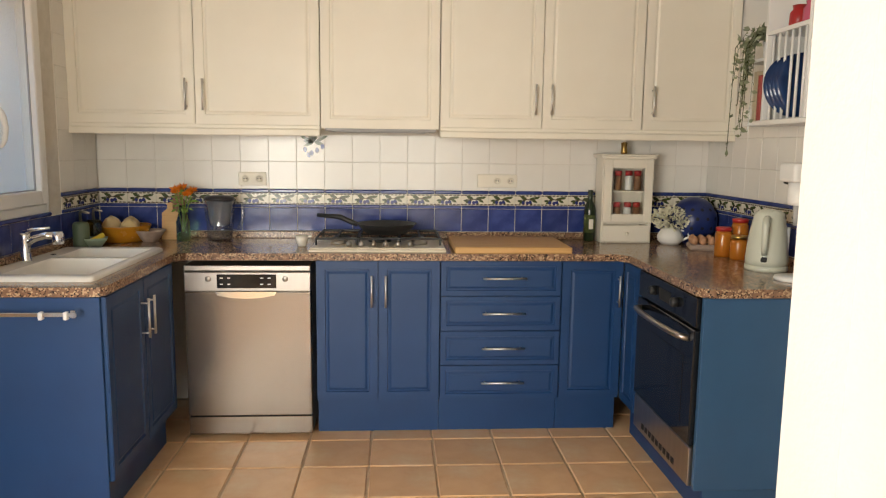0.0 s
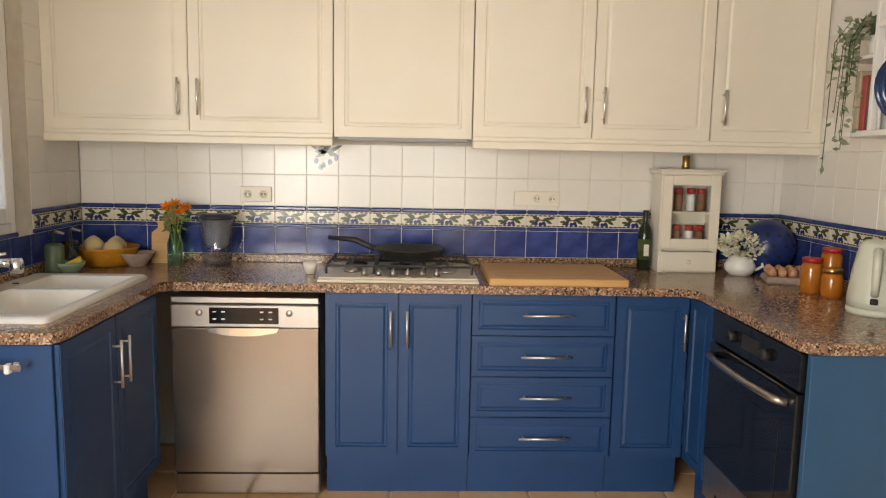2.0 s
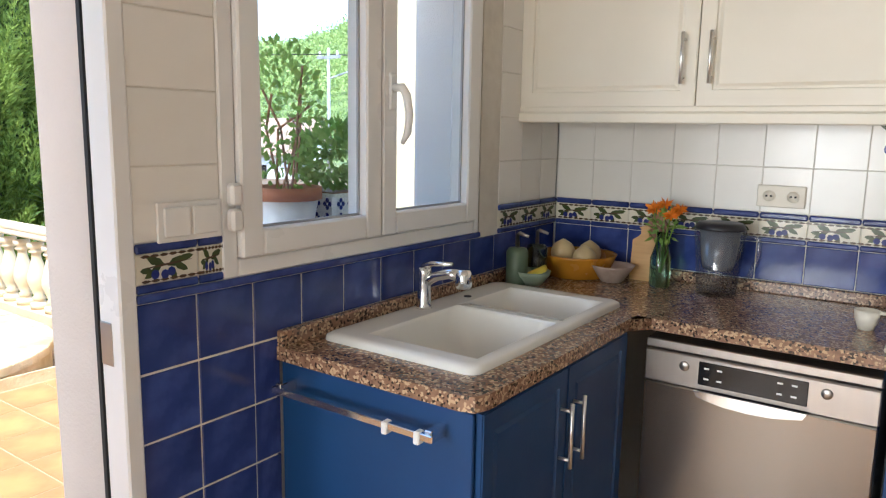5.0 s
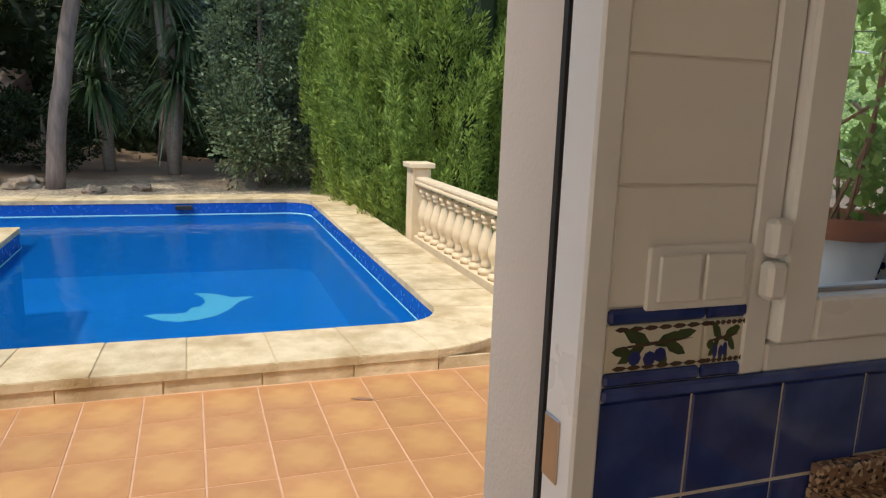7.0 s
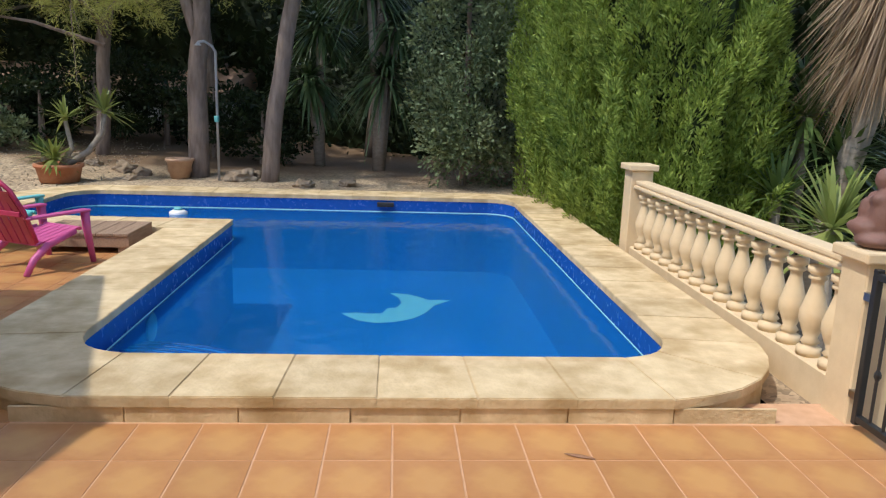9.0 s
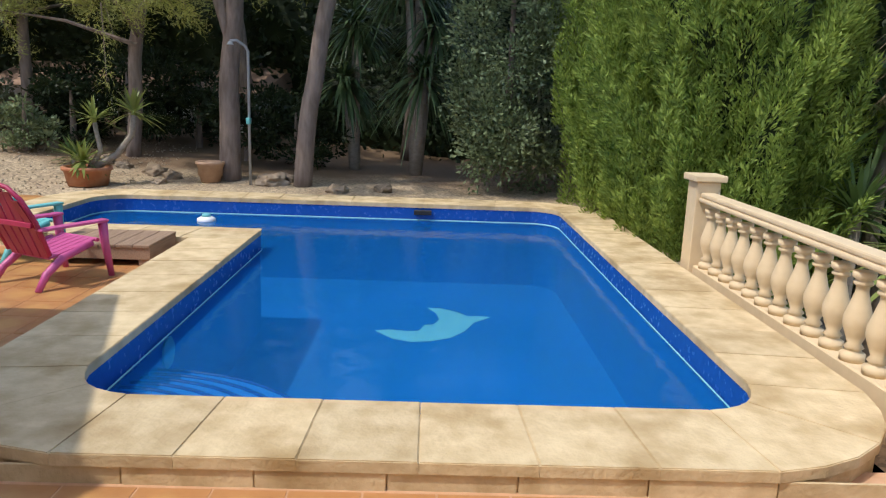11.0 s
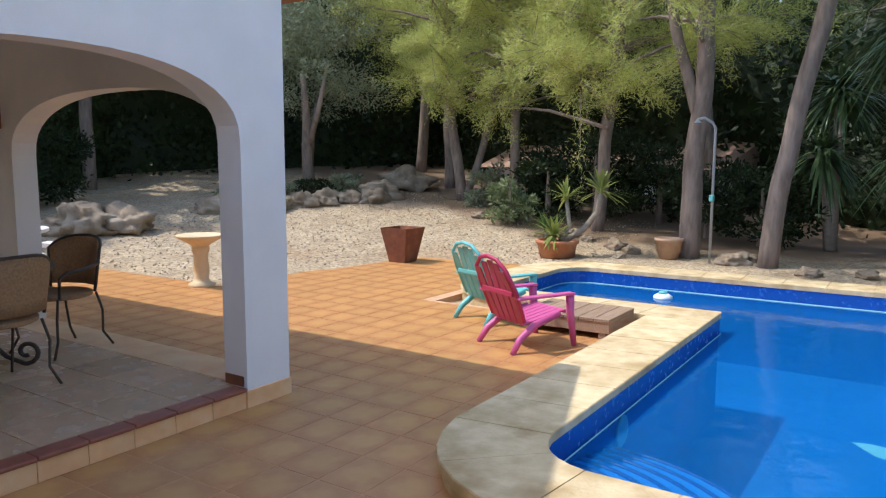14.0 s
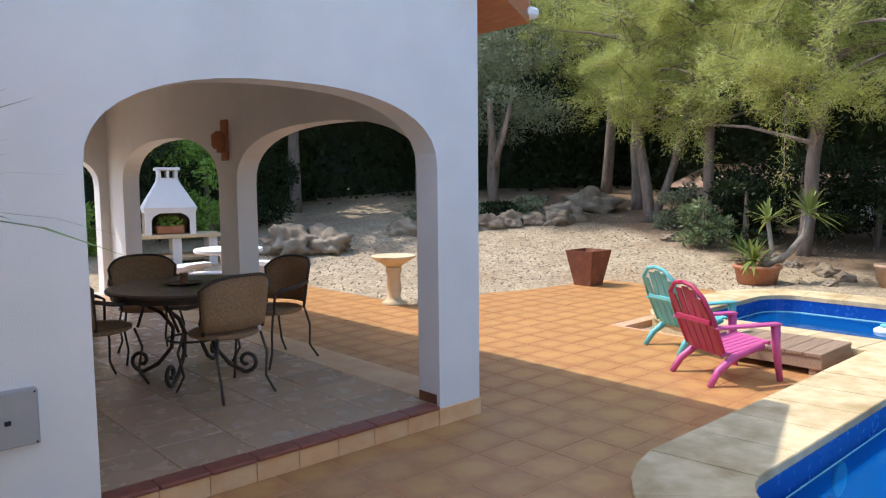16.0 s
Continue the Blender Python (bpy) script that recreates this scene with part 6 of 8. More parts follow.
# short pieces of a rounded corner form two slabs
merged, hold = [], []
for q in pieces:
    if q[4]:
        if hold:
            merged.append(hold)
            hold = []
        merged.append([q])
    else:
        hold.append(q)
        if len(hold) == 3:
            merged.append(hold)
            hold = []
if hold:
    merged.append(hold)
rs = random.Random(4)
for grp in merged:
    pts = [g[0] for g in grp] + [grp[-1][1]] + [grp[-1][2]] + [g[3] for g in grp[::-1]]
    if len(grp) == 1:
        c = sum(pts, Vector((0, 0))) / len(pts)
        pts = [p + (c - p).normalized() * 0.0012 for p in pts]
    bm = prism([tuple(p) for p in pts], CZ - 0.055, CZ + rs.uniform(-0.002, 0.002))
    es = [e for e in bm.edges if all(v.co.z > CZ - 0.02 for v in e.verts)]
    bmesh.ops.bevel(bm, geom=es, offset=0.005, segments=2, affect="EDGES")
    part("coping_slab", bm, COPING, coping)
BED, BED_IN = offset_plan(POOL, -0.555), offset_plan(POOL, -0.02)
bed = bmesh.new()
for i in range(len(POOL)):
    j = (i + 1) % len(POOL)
    ring4 = [tuple(BED_IN[i]), tuple(BED_IN[j]), tuple(BED[j]), tuple(BED[i])]
    prism(ring4, -0.45, CZ - 0.056, bed)
part("footing", bed, COPING, coping, "weathered stone riser under the slabs")
for k in range(7):
    y = 0.55 + 0.54 * k
    part("riser_stone", B((-4.662, -4.650 + 0.003 * (k % 3), y, y + 0.534, TZ - 0.01, CZ - 0.058), bevel=0.003), COPING, coping)

# basin details
sk = thing("skimmer", -11.70, 2.23, -0.16, "dark skimmer mouth in the pool wall", "skimmer")
part("mouth", B((-0.06, 0.02, -0.12, 0.12, -0.03, 0.03), bevel=0.006), DARK_GAP, sk)
fl = thing("chlorine_float", -11.2, -0.55, -0.295, "white and blue chlorine float on the water", "pool float")
part("ring", lathe([(0.10, -0.01), (0.12, 0.01), (0.12, 0.05), (0.07, 0.08), (0.03, 0.08)], 18), WHITE_PAINT, fl, "", True)
part("cap", lathe([(0.06, 0.08), (0.05, 0.11), (0.01, 0.115)], 14), TEAL_PLASTIC, fl, "", True)
dol = bmesh.new()
shape = [(-0.80, 0.06), (-0.55, -0.10), (-0.30, -0.18), (-0.05, -0.20), (0.20, -0.18), (0.40, -0.10), (0.54, 0.02), (0.80, 0.09), (0.62, 0.13), (0.46, 0.15), (0.32, 0.24), (0.12, 0.33), (-0.12, 0.38), (0.02, 0.25), (0.06, 0.14), (-0.02, 0.06), (-0.14, 0.07), (-0.22, -0.02), (-0.40, 0.0), (-0.60, 0.05)]
dol.faces.new([dol.verts.new((-0.95 * b - 0.15 * a, 0.95 * a, 0.0)) for a, b in shape])
bmesh.ops.triangulate(dol, faces=dol.faces[:])
bmesh.ops.recalc_face_normals(dol, faces=dol.faces[:])
d_ = part("painted_crescent", dol, POOL_PALE, pool, "pale turquoise crescent figure on the pool floor")
d_.location = (-9.72, 2.42, DEPTH + 0.006)
d_.scale = (2.3, 0.88, 1)

# ---- terrace tiles ----
def tile_arrays(cells, wx, wy, z, gap=0.005, h=0.010):
    """Chamfered tiles on (x, y) centres: verts, quads, and uv per corner."""
    c = np.array(cells)
    n = len(c)
    ox, oy = wx / 2 - gap / 2, wy / 2 - gap / 2
    sx, sy = ox - 0.0025, oy - 0.0025
    base = np.array([(-ox, -oy, -h), (ox, -oy, -h), (ox, oy, -h), (-ox, oy, -h), (-sx, -sy, 0), (sx, -sy, 0), (sx, sy, 0), (-sx, sy, 0)])
    v = c[:, None, :] + base[None]
    v[:, :, 2] += z + np.random.default_rng(2).uniform(-0.0008, 0.0008, n)[:, None]
    q = np.array([(4, 5, 6, 7), (0, 1, 5, 4), (1, 2, 6, 5), (2, 3, 7, 6), (3, 0, 4, 7)])
    f = (np.arange(n) * 8)[:, None, None] + q[None]
    uvc = np.array([(0, 0), (1, 0), (1, 1), (0, 1)] * 2, float)
    uv = np.tile(uvc[q].reshape(-1, 2), (n, 1))
    return v.reshape(-1, 3), f.reshape(-1, 4), uv


def tiles_object(name, cells, z, mat, parent):
    v, f, uv = tile_arrays(cells, TX, TY, z)
    ob = raw_mesh(name, v, f, mat, parent)
    ob.data.uv_layers.new(name="UVMap").data.foreach_set("uv", uv.ravel())
    return ob


TX, TY = 0.36, 0.302
terr = bpy.data.objects["terrace"]
one = tiles_object("terrace_tile", [(0, 0, 0)], 0, TERRACE_TILE, terr)
one.location = (-4.63 + TX / 2, 2.373 - TY / 2, TZ)
rest = []
for i in range(-23, 9):
    for j in range(-42, 9):
        x, y = -4.63 + TX * (i + 0.5), 2.373 + TY * (j - 0.5)
        near = i >= 0
        if near and y > -1.48:
            if x < XO - 0.1 and (i, j) != (0, 0) and y < 4.75:
                ob = new("terrace_tile", one.data)
                ob.parent = terr
                ob.matrix_basis = pose(x, y, TZ)
        elif y < (0.45 if x > -5.3 else -0.05) and y > (-5.4 if x < -8.15 else -10.4) and not (x < -8.95 and y > -2.65) and not (x > PXO - 0.2 and y < -1.45):
            rest.append((x, y, 0))
tagged(tiles_object("terrace_tiles", rest, TZ, TERRACE_TILE, terr), "glazed terracotta terrace tiles", kind="stuff")

# porch floor tiles, red nosing and riser tiles
pf = bpy.data.objects["porch_floor"]
pt = bpy.data.meshes.new("porch_tile")
bm = B((-0.221, 0.221, -0.221, 0.221, -0.009, 0.0), bevel=0.003)
bm.to_mesh(pt)
bm.free()
pt.materials.append(PORCH_TILE)
for i in range(8):
    for j in range(16):
        ob = new("porch_tile", pt)
        ob.parent = pf
        ob.matrix_basis = pose(-4.985 + 0.446 * i, -1.83 - 0.446 * j, PZ, 0, 0, 90 * ((i * 3 + j) % 4))
for k in range(8):
    x = -5.165 + 0.2745 * k
    part("nosing_tile", B((x, x + 0.271, -1.615, -1.478, PZ - 0.022, PZ + 0.004), bevel=0.008, seg=2), RED_NOSE, pf)
    part("riser_tile", B((x, x + 0.271, -1.512, -1.496, TZ, PZ - 0.024), bevel=0.002), KITCHEN_TILE, pf)
sk_ = tagged(new("skirting"), "brown skirting tile at the column foot", "skirting", kind="structure")
part("skirting_tile", B((-5.192, -5.174, -1.715, -1.53, PZ, PZ + 0.07), bevel=0.002), CORTEN, sk_)
mb = thing("meter_box", -2.64, -1.5, 0.33, "grey metal meter box on the white wall", "meter box")
part("box", B((-0.075, 0.35, -0.01, 0.045, 0.0, 0.255), bevel=0.004), GREY_STEEL, mb)
part("lid", B((-0.068, 0.343, 0.045, 0.052, 0.006, 0.249), bevel=0.002), GREY_STEEL, mb)
part("lock", B((0.04, 0.065, 0.052, 0.06, 0.11, 0.13), bevel=0.002), DARK_GAP, mb)
for x, z in ((-0.06, 0.012), (-0.06, 0.243)):
    part("screw", B((x - 0.004, x + 0.004, 0.052, 0.055, z - 0.004, z + 0.004)), DARK_GAP, mb)

# wall lantern on the pier
la = thing("wall_lantern", PXI, -4.977, 1.74, "terracotta wall lantern on the porch pier", "wall lantern", rz=90)
part("back_plate", B((-0.07, 0.07, -0.03, 0.0, 0.0, 0.42), bevel=0.01), TERRACOTTA, la)
part("shade", lathe([(0.05, 0.12), (0.075, 0.15), (0.075, 0.26), (0.03, 0.30)], 12, 0, -0.08), TERRACOTTA, la, "", True)
part("bracket", B((-0.02, 0.02, -0.10, -0.02, 0.08, 0.12), bevel=0.005), TERRACOTTA, la)

# ---- balustrade ----
bal = thing("balustrade", 0, 0, 0, "cream cast-stone balustrade with turned balusters", "balustrade")
BY = 4.80


def post(x, zb, zt):
    p = part("post", B((x - 0.11, x + 0.11, BY - 0.11, BY + 0.11, zb, zt - 0.06), bevel=0.008), CREAM_STONE, bal)
    part("cap", B((x - 0.15, x + 0.15, BY - 0.15, BY + 0.15, zt - 0.06, zt), bevel=0.012, seg=2), CREAM_STONE, p)


post(-8.45, CZ - 0.3, 0.80)
post(-4.76, TZ - 0.1, 0.72)
part("top_rail", B((-8.34, -4.87, BY - 0.085, BY + 0.085, 0.56, 0.60), (-8.34, -4.87, BY - 0.07, BY + 0.07, 0.60, 0.645), bevel=0.015, seg=2), CREAM_STONE, bal)
part("bottom_rail", B((-8.34, -4.87, BY - 0.075, BY + 0.075, CZ - 0.25, CZ + 0.03), bevel=0.01), CREAM_STONE, bal)
prof = [(0.055, 0.0), (0.055, 0.05), (0.035, 0.06), (0.035, 0.075), (0.045, 0.085), (0.03, 0.11), (0.045, 0.16), (0.062, 0.22), (0.062, 0.27), (0.045, 0.34), (0.028, 0.42), (0.028, 0.45), (0.042, 0.46), (0.042, 0.475), (0.032, 0.485), (0.05, 0.50), (0.05, 0.535)]
bal0 = lathe(prof, 12)
bal_me = bpy.data.meshes.new("baluster")
bal0.to_mesh(bal_me)
bal0.free()
bal_me.polygons.foreach_set("use_smooth", [True] * len(bal_me.polygons))
bal_me.materials.append(CREAM_STONE)
for k in range(15):
    ob = new("baluster", bal_me)
    ob.parent = bal
    ob.matrix_basis = pose(-8.20 + 0.229 * k, BY, CZ + 0.028) @ Matrix.Diagonal((1.25, 1.25, 1, 1))

dl = thing("dry_leaf", -4.30, 3.22, TZ + 0.001, "curled dry brown leaf on the terrace", "leaf")
part("blade", lathe([(0.004, 0.0), (0.018, 0.004), (0.006, 0.010)], 7), DARK_WOOD, dl)
dl.matrix_basis = pose(-4.30, 3.22, TZ + 0.001, 0, 0, 70) @ Matrix.Diagonal((4.2, 0.8, 1, 1))
# gate of black iron
gate = thing("iron_gate", -4.60, 4.70, TZ, "black wrought-iron garden gate", "gate")
part("frame", B((0, 0.035, -0.018, 0.018, 0.03, 0.83), (1.10, 1.135, -0.018, 0.018, 0.03, 0.83), (0.035, 1.10, -0.018, 0.018, 0.05, 0.085), (0.035, 1.10, -0.018, 0.018, 0.78, 0.815), bevel=0.003), BLACK_IRON, gate)
for k in range(10):
    x = 0.12 + 0.097 * k
    b = part("bar", tube([(x, 0, 0.085), (x, 0, 0.78)], 0.008, 6), BLACK_IRON, gate)
    part("collar", lathe([(0.008, 0.30), (0.017, 0.32), (0.017, 0.335), (0.008, 0.355)], 8, x, 0), BLACK_IRON, b)
part("hinge", B((-0.05, 0.0, -0.015, 0.015, 0.66, 0.70), (-0.05, 0.0, -0.015, 0.015, 0.15, 0.19)), STEEL, gate)
gp = thing("gate_post", -3.32, 4.70, TZ - 0.1, "cream rendered gate post", "gate post")
part("post", B((-0.13, 0.13, -0.13, 0.13, 0, 0.95), bevel=0.01), CREAM_STONE, gp)
part("cap", B((-0.16, 0.16, -0.16, 0.16, 0.95, 1.01), bevel=0.015), CREAM_STONE, gp)

# seated statue on the post, one plain mesh
st = bmesh.new()
for (cx, cy, cz), (rx, ry, rz_) in (((0, 0, 0.035), (0.125, 0.10, 0.045)), ((0, 0.012, 0.14), (0.082, 0.066, 0.13)), ((0.0, 0.005, 0.215), (0.09, 0.052, 0.045)), ((0, -0.005, 0.262), (0.032, 0.032, 0.04)), ((0, -0.018, 0.305), (0.046, 0.05, 0.055)),
                                    ((0.07, -0.05, 0.09), (0.05, 0.075, 0.035)), ((-0.07, -0.05, 0.09), (0.05, 0.075, 0.035)), ((0.055, -0.06, 0.16), (0.024, 0.03, 0.065)), ((-0.055, -0.06, 0.16), (0.024, 0.03, 0.065)), ((0, -0.065, 0.22), (0.04, 0.022, 0.03))):
    bmesh.ops.create_uvsphere(st, u_segments=16, v_segments=10, radius=1.0, matrix=Matrix.Translation((cx, cy, cz)) @ Matrix.Diagonal((rx, ry, rz_, 1)))
so_ = tagged(link("statue", st, STATUE, None, True), "small red-brown seated stone statue on the gate post", "statue")
rm = so_.modifiers.new("carved", "REMESH")
rm.mode, rm.voxel_size, rm.use_smooth_shade = "VOXEL", 0.011, True
sm = so_.modifiers.new("worn", "SMOOTH")
sm.factor, sm.iterations = 0.6, 5
so_.matrix_basis = pose(-4.75, BY, 0.722, 0, 0, -75) @ Matrix.Diagonal((1.12, 1.12, 1.12, 1))

# ---- furniture by the pool ----
def garden_chair(mat, back_mat, label, m):
    """Low slatted plastic armchair; looks to local -y."""
    ob = thing("garden_chair", 0, 0, 0, label, "garden chair", "plastic garden chairs by the pool")
    ob.matrix_basis = m
    for k in range(6):
        seat = bmesh.new()
        x = -0.235 + 0.08 * k
        vs = [(x, -0.28, 0.37), (x + 0.07, -0.28, 0.37), (x + 0.07, 0.22, 0.27), (x, 0.22, 0.27)]
        lo_ = [seat.verts.new(v) for v in vs]
        hi_ = [seat.verts.new((v[0], v[1], v[2] - 0.018)) for v in vs]
        seat.faces.new(lo_)
        seat.faces.new(hi_[::-1])
        for i in range(4):
            seat.faces.new((lo_[i], hi_[i], hi_[(i + 1) % 4], lo_[(i + 1) % 4]))
        part("seat_slat", seat, mat, ob)
    part("seat_edge", tube([(-0.25, -0.285, 0.355), (0.25, -0.285, 0.355)], 0.02, 8), mat, ob)
    for k in range(5):
        x = -0.2 + 0.1 * k
        top_ = 0.90 - 0.09 * (abs(x) / 0.2) ** 2
        pts_ = [(x, 0.22, 0.27), (x * 1.12, 0.36, 0.60), (x * 1.02, 0.47, top_)]
        bm_ = bmesh.new()
        for (x0, y0_, z0_), (x1, y1_, z1_) in zip(pts_, pts_[1:]):
            w0 = 0.042
            f4 = [bm_.verts.new(p) for p in ((x0 - w0, y0_, z0_), (x0 + w0, y0_, z0_), (x1 + w0, y1_, z1_), (x1 - w0, y1_, z1_))]
            b4 = [bm_.verts.new((v.co.x, v.co.y + 0.016, v.co.z)) for v in f4]
            bm_.faces.new(f4)
            bm_.faces.new(b4[::-1])
            for i in range(4):
                bm_.faces.new((f4[i], b4[i], b4[(i + 1) % 4], f4[(i + 1) % 4]))
        part("back_slat", bm_, back_mat, ob)
    part("back_rim", tube([(-0.27, 0.24, 0.30), (-0.30, 0.37, 0.62), (-0.26, 0.46, 0.82), (-0.14, 0.49, 0.92), (0, 0.50, 0.945), (0.14, 0.49, 0.92), (0.26, 0.46, 0.82), (0.30, 0.37, 0.62), (0.27, 0.24, 0.30)], 0.022, 8), back_mat, ob, "", True)
    part("back_rail", B((-0.26, 0.26, 0.36, 0.39, 0.56, 0.61), bevel=0.006), back_mat, ob)
    for s in (-1, 1):
        part("armrest", B((s * 0.31 - 0.05, s * 0.31 + 0.05, -0.34, 0.36, 0.535, 0.56), bevel=0.010, seg=2), mat, ob)
        part("front_leg", tube([(s * 0.31, -0.30, 0.54), (s * 0.31, -0.31, 0.35), (s * 0.32, -0.36, 0.0)], [0.045, 0.04, 0.028], 8), mat, ob, "", True)
        part("rear_leg", tube([(s * 0.27, -0.20, 0.34), (s * 0.28, 0.12, 0.26), (s * 0.29, 0.30, 0.14), (s * 0.30, 0.40, 0.0)], [0.03, 0.04, 0.035, 0.028], 8), mat, ob, "", True)
    return ob


garden_chair(PINK_PLASTIC, RED_PLASTIC, "pink plastic garden armchair with slatted raspberry back", pose(-7.80, -0.76, TZ, 0, 0, -116) @ Matrix.Scale(0.88, 4))
garden_chair(TEAL_PLASTIC, TEAL_PLASTIC, "turquoise plastic garden armchair with slatted back", pose(-8.58, -1.52, TZ, 0, 0, -112) @ Matrix.Scale(0.88, 4))
dk = thing("wooden_platform", -8.30, -1.08, TZ, "low weathered wooden platform beside the pool", "platform")
for k in range(6):
    part("board", B((-0.70, 0.0, 0.152 * k, 0.152 * k + 0.146, 0.165, 0.195), bevel=0.004), DECK_WOOD, dk)
part("apron", B((-0.69, -0.01, 0.005, 0.03, 0.06, 0.164), (-0.69, -0.01, 0.88, 0.905, 0.06, 0.164), (-0.69, -0.66, 0.03, 0.88, 0.06, 0.164), (-0.04, -0.01, 0.03, 0.88, 0.06, 0.164)), DECK_WOOD, dk)
for x in (-0.66, -0.09):
    for y in (0.04, 0.80):
        part("foot", B((x, x + 0.07, y, y + 0.07, 0, 0.06)), DECK_WOOD, dk)

# birdbath, planter, pots
bb = thing("birdbath", -8.10, -5.72, ground_z(-8.10, -5.72), "pale stone pedestal birdbath on the gravel", "birdbath")
bb.scale = (0.9, 0.9, 0.92)
part("pedestal", lathe([(0.19, 0), (0.19, 0.05), (0.13, 0.08), (0.10, 0.14), (0.12, 0.25), (0.10, 0.45), (0.13, 0.55), (0.12, 0.60)], 16), CREAM_STONE, bb, "", True)
part("basin", lathe([(0.12, 0.60), (0.22, 0.66), (0.33, 0.72), (0.35, 0.75), (0.33, 0.76), (0.24, 0.70), (0.03, 0.685)], 22), CREAM_STONE, bb, "", True)
pl_ = thing("planter", -11.5, -4.95, TZ, "tall tapered rusty steel planter", "planter")
pl_.scale = (0.8, 0.8, 0.86)
bm = bmesh.new()
lo4 = [bm.verts.new((0.20 * a, 0.20 * b, 0)) for a, b in ((-1, -1), (1, -1), (1, 1), (-1, 1))]
hi4 = [bm.verts.new((0.33 * a, 0.33 * b, 0.66)) for a, b in ((-1, -1), (1, -1), (1, 1), (-1, 1))]
in4 = [bm.verts.new((0.30 * a, 0.30 * b, 0.66)) for a, b in ((-1, -1), (1, -1), (1, 1), (-1, 1))]
bt4 = [bm.verts.new((0.28 * a, 0.28 * b, 0.58)) for a, b in ((-1, -1), (1, -1), (1, 1), (-1, 1))]
for p, q in ((lo4, hi4), (hi4, in4), (in4, bt4)):
    for i in range(4):
        bm.faces.new((p[i], p[(i + 1) % 4], q[(i + 1) % 4], q[i]))
bm.faces.new(lo4[::-1])
part("box", bm, CORTEN, pl_)
part("soil", B((-0.275, 0.275, -0.275, 0.275, 0.55, 0.585)), DARK_WOOD, pl_)


def blades(name, n, ln, width, mat, parent, at, seed, up=0.2, droop=0.25, lo_up=-0.5, apart=False):
    """A rosette of long pointed blades, each a folded strip of three segments."""
    rng = np.random.default_rng(seed)
    v, f = [], []
    for k in range(n):
        a = rng.uniform(0, 2 * math.pi)
        el = rng.uniform(lo_up, 1.35)
        d = np.array([math.cos(a) * math.cos(el), math.sin(a) * math.cos(el), math.sin(el) + up])
        d /= np.linalg.norm(d)
        s = np.cross(d, (0, 0, 1.0))
        s /= np.linalg.norm(s) + 1e-6
        l_ = ln * rng.uniform(0.7, 1.15)
        for q, w in ((0.0, 0.5), (0.35, 1.0), (0.7, 0.75), (1.0, 0.05)):
            c = np.array(at) + d * l_ * q
            c[2] -= droop * l_ * q * q
            v += [c - s * width * w / 2, c + s * width * w / 2]
        b = len(v) - 8
        f += [(b, b + 1, b + 3, b + 2), (b + 2, b + 3, b + 5, b + 4), (b + 4, b + 5, b + 7, b + 6)]
    if not apart:
        return tagged(raw_mesh(name, np.array(v), np.array(f), mat, parent), "spread of narrow pointed leaves", kind="stuff")
    core = part(name, lathe([(0.03, -0.06), (0.05, 0.0), (0.02, 0.06)], 8), mat, parent)
    core.location = at
    for k in range(n):
        raw_mesh("leaf", np.array(v[8 * k:8 * k + 8]) - np.array(at), np.array([(0, 1, 3, 2), (2, 3, 5, 4), (4, 5, 7, 6)]), mat, core)
    return core


gz = ground_z(-12.95, -2.85)
yp = thing("yucca_pot", -12.95, -2.85, gz, "terracotta pot with branching yucca rosettes", "potted plant")
part("pot", lathe([(0.28, 0), (0.33, 0.22), (0.36, 0.23), (0.36, 0.28), (0.31, 0.28), (0.30, 0.24)], 24), TERRACOTTA, yp, "wide terracotta bowl", True)
part("stem", tube([(0.0, 0, 0.2), (-0.25, 0.35, 0.45), (-0.35, 0.55, 0.75), (-0.35, 0.6, 1.05)], [0.06, 0.05, 0.045, 0.04], 8), BARK_PALE, yp, "", True)
part("stem", tube([(0, 0, 0.2), (-0.15, 0.15, 0.5), (-0.1, 0.1, 0.95)], [0.05, 0.04, 0.035], 8), BARK_PALE, yp, "", True)
blades("rosette", 60, 0.55, 0.05, YUCCA, yp, (0.02, -0.05, 0.35), 11, apart=True)
blades("rosette", 45, 0.55, 0.05, YUCCA, yp, (-0.35, 0.6, 1.08), 12, apart=True)
blades("rosette", 36, 0.45, 0.045, YUCCA, yp, (-0.1, 0.1, 0.98), 13, apart=True)
p2 = thing("clay_pot", -13.6, -1.2, ground_z(-13.6, -1.2), "empty pale clay pot on the gravel", "plant pot")
part("pot", lathe([(0.15, 0), (0.21, 0.28), (0.23, 0.29), (0.23, 0.33), (0.20, 0.33), (0.19, 0.1)], 18), surf("pale_dusty_clay", (0.52, 0.34, 0.22), (0.44, 0.27, 0.17), 9, 0.8, bump=0.15), p2, "", True)
sh = thing("garden_shower", -13.45, -0.53, ground_z(-13.45, -0.53), "slim grey garden shower pole with tap", "garden shower")
part("pole", tube([(0, 0, 0), (0, 0, 2.05), (0.03, -0.04, 2.13), (0.12, -0.14, 2.2), (0.18, -0.22, 2.18)], 0.022, 8), GREY_STEEL, sh, "", True)
part("rose", lathe([(0.02, 2.18), (0.05, 2.14), (0.055, 2.13)], 12, 0.18, -0.22), GREY_STEEL, sh)
part("tap", B((-0.02, 0.09, -0.03, 0.03, 0.95, 1.05), bevel=0.01), TEAL_PLASTIC, sh, "green tap")

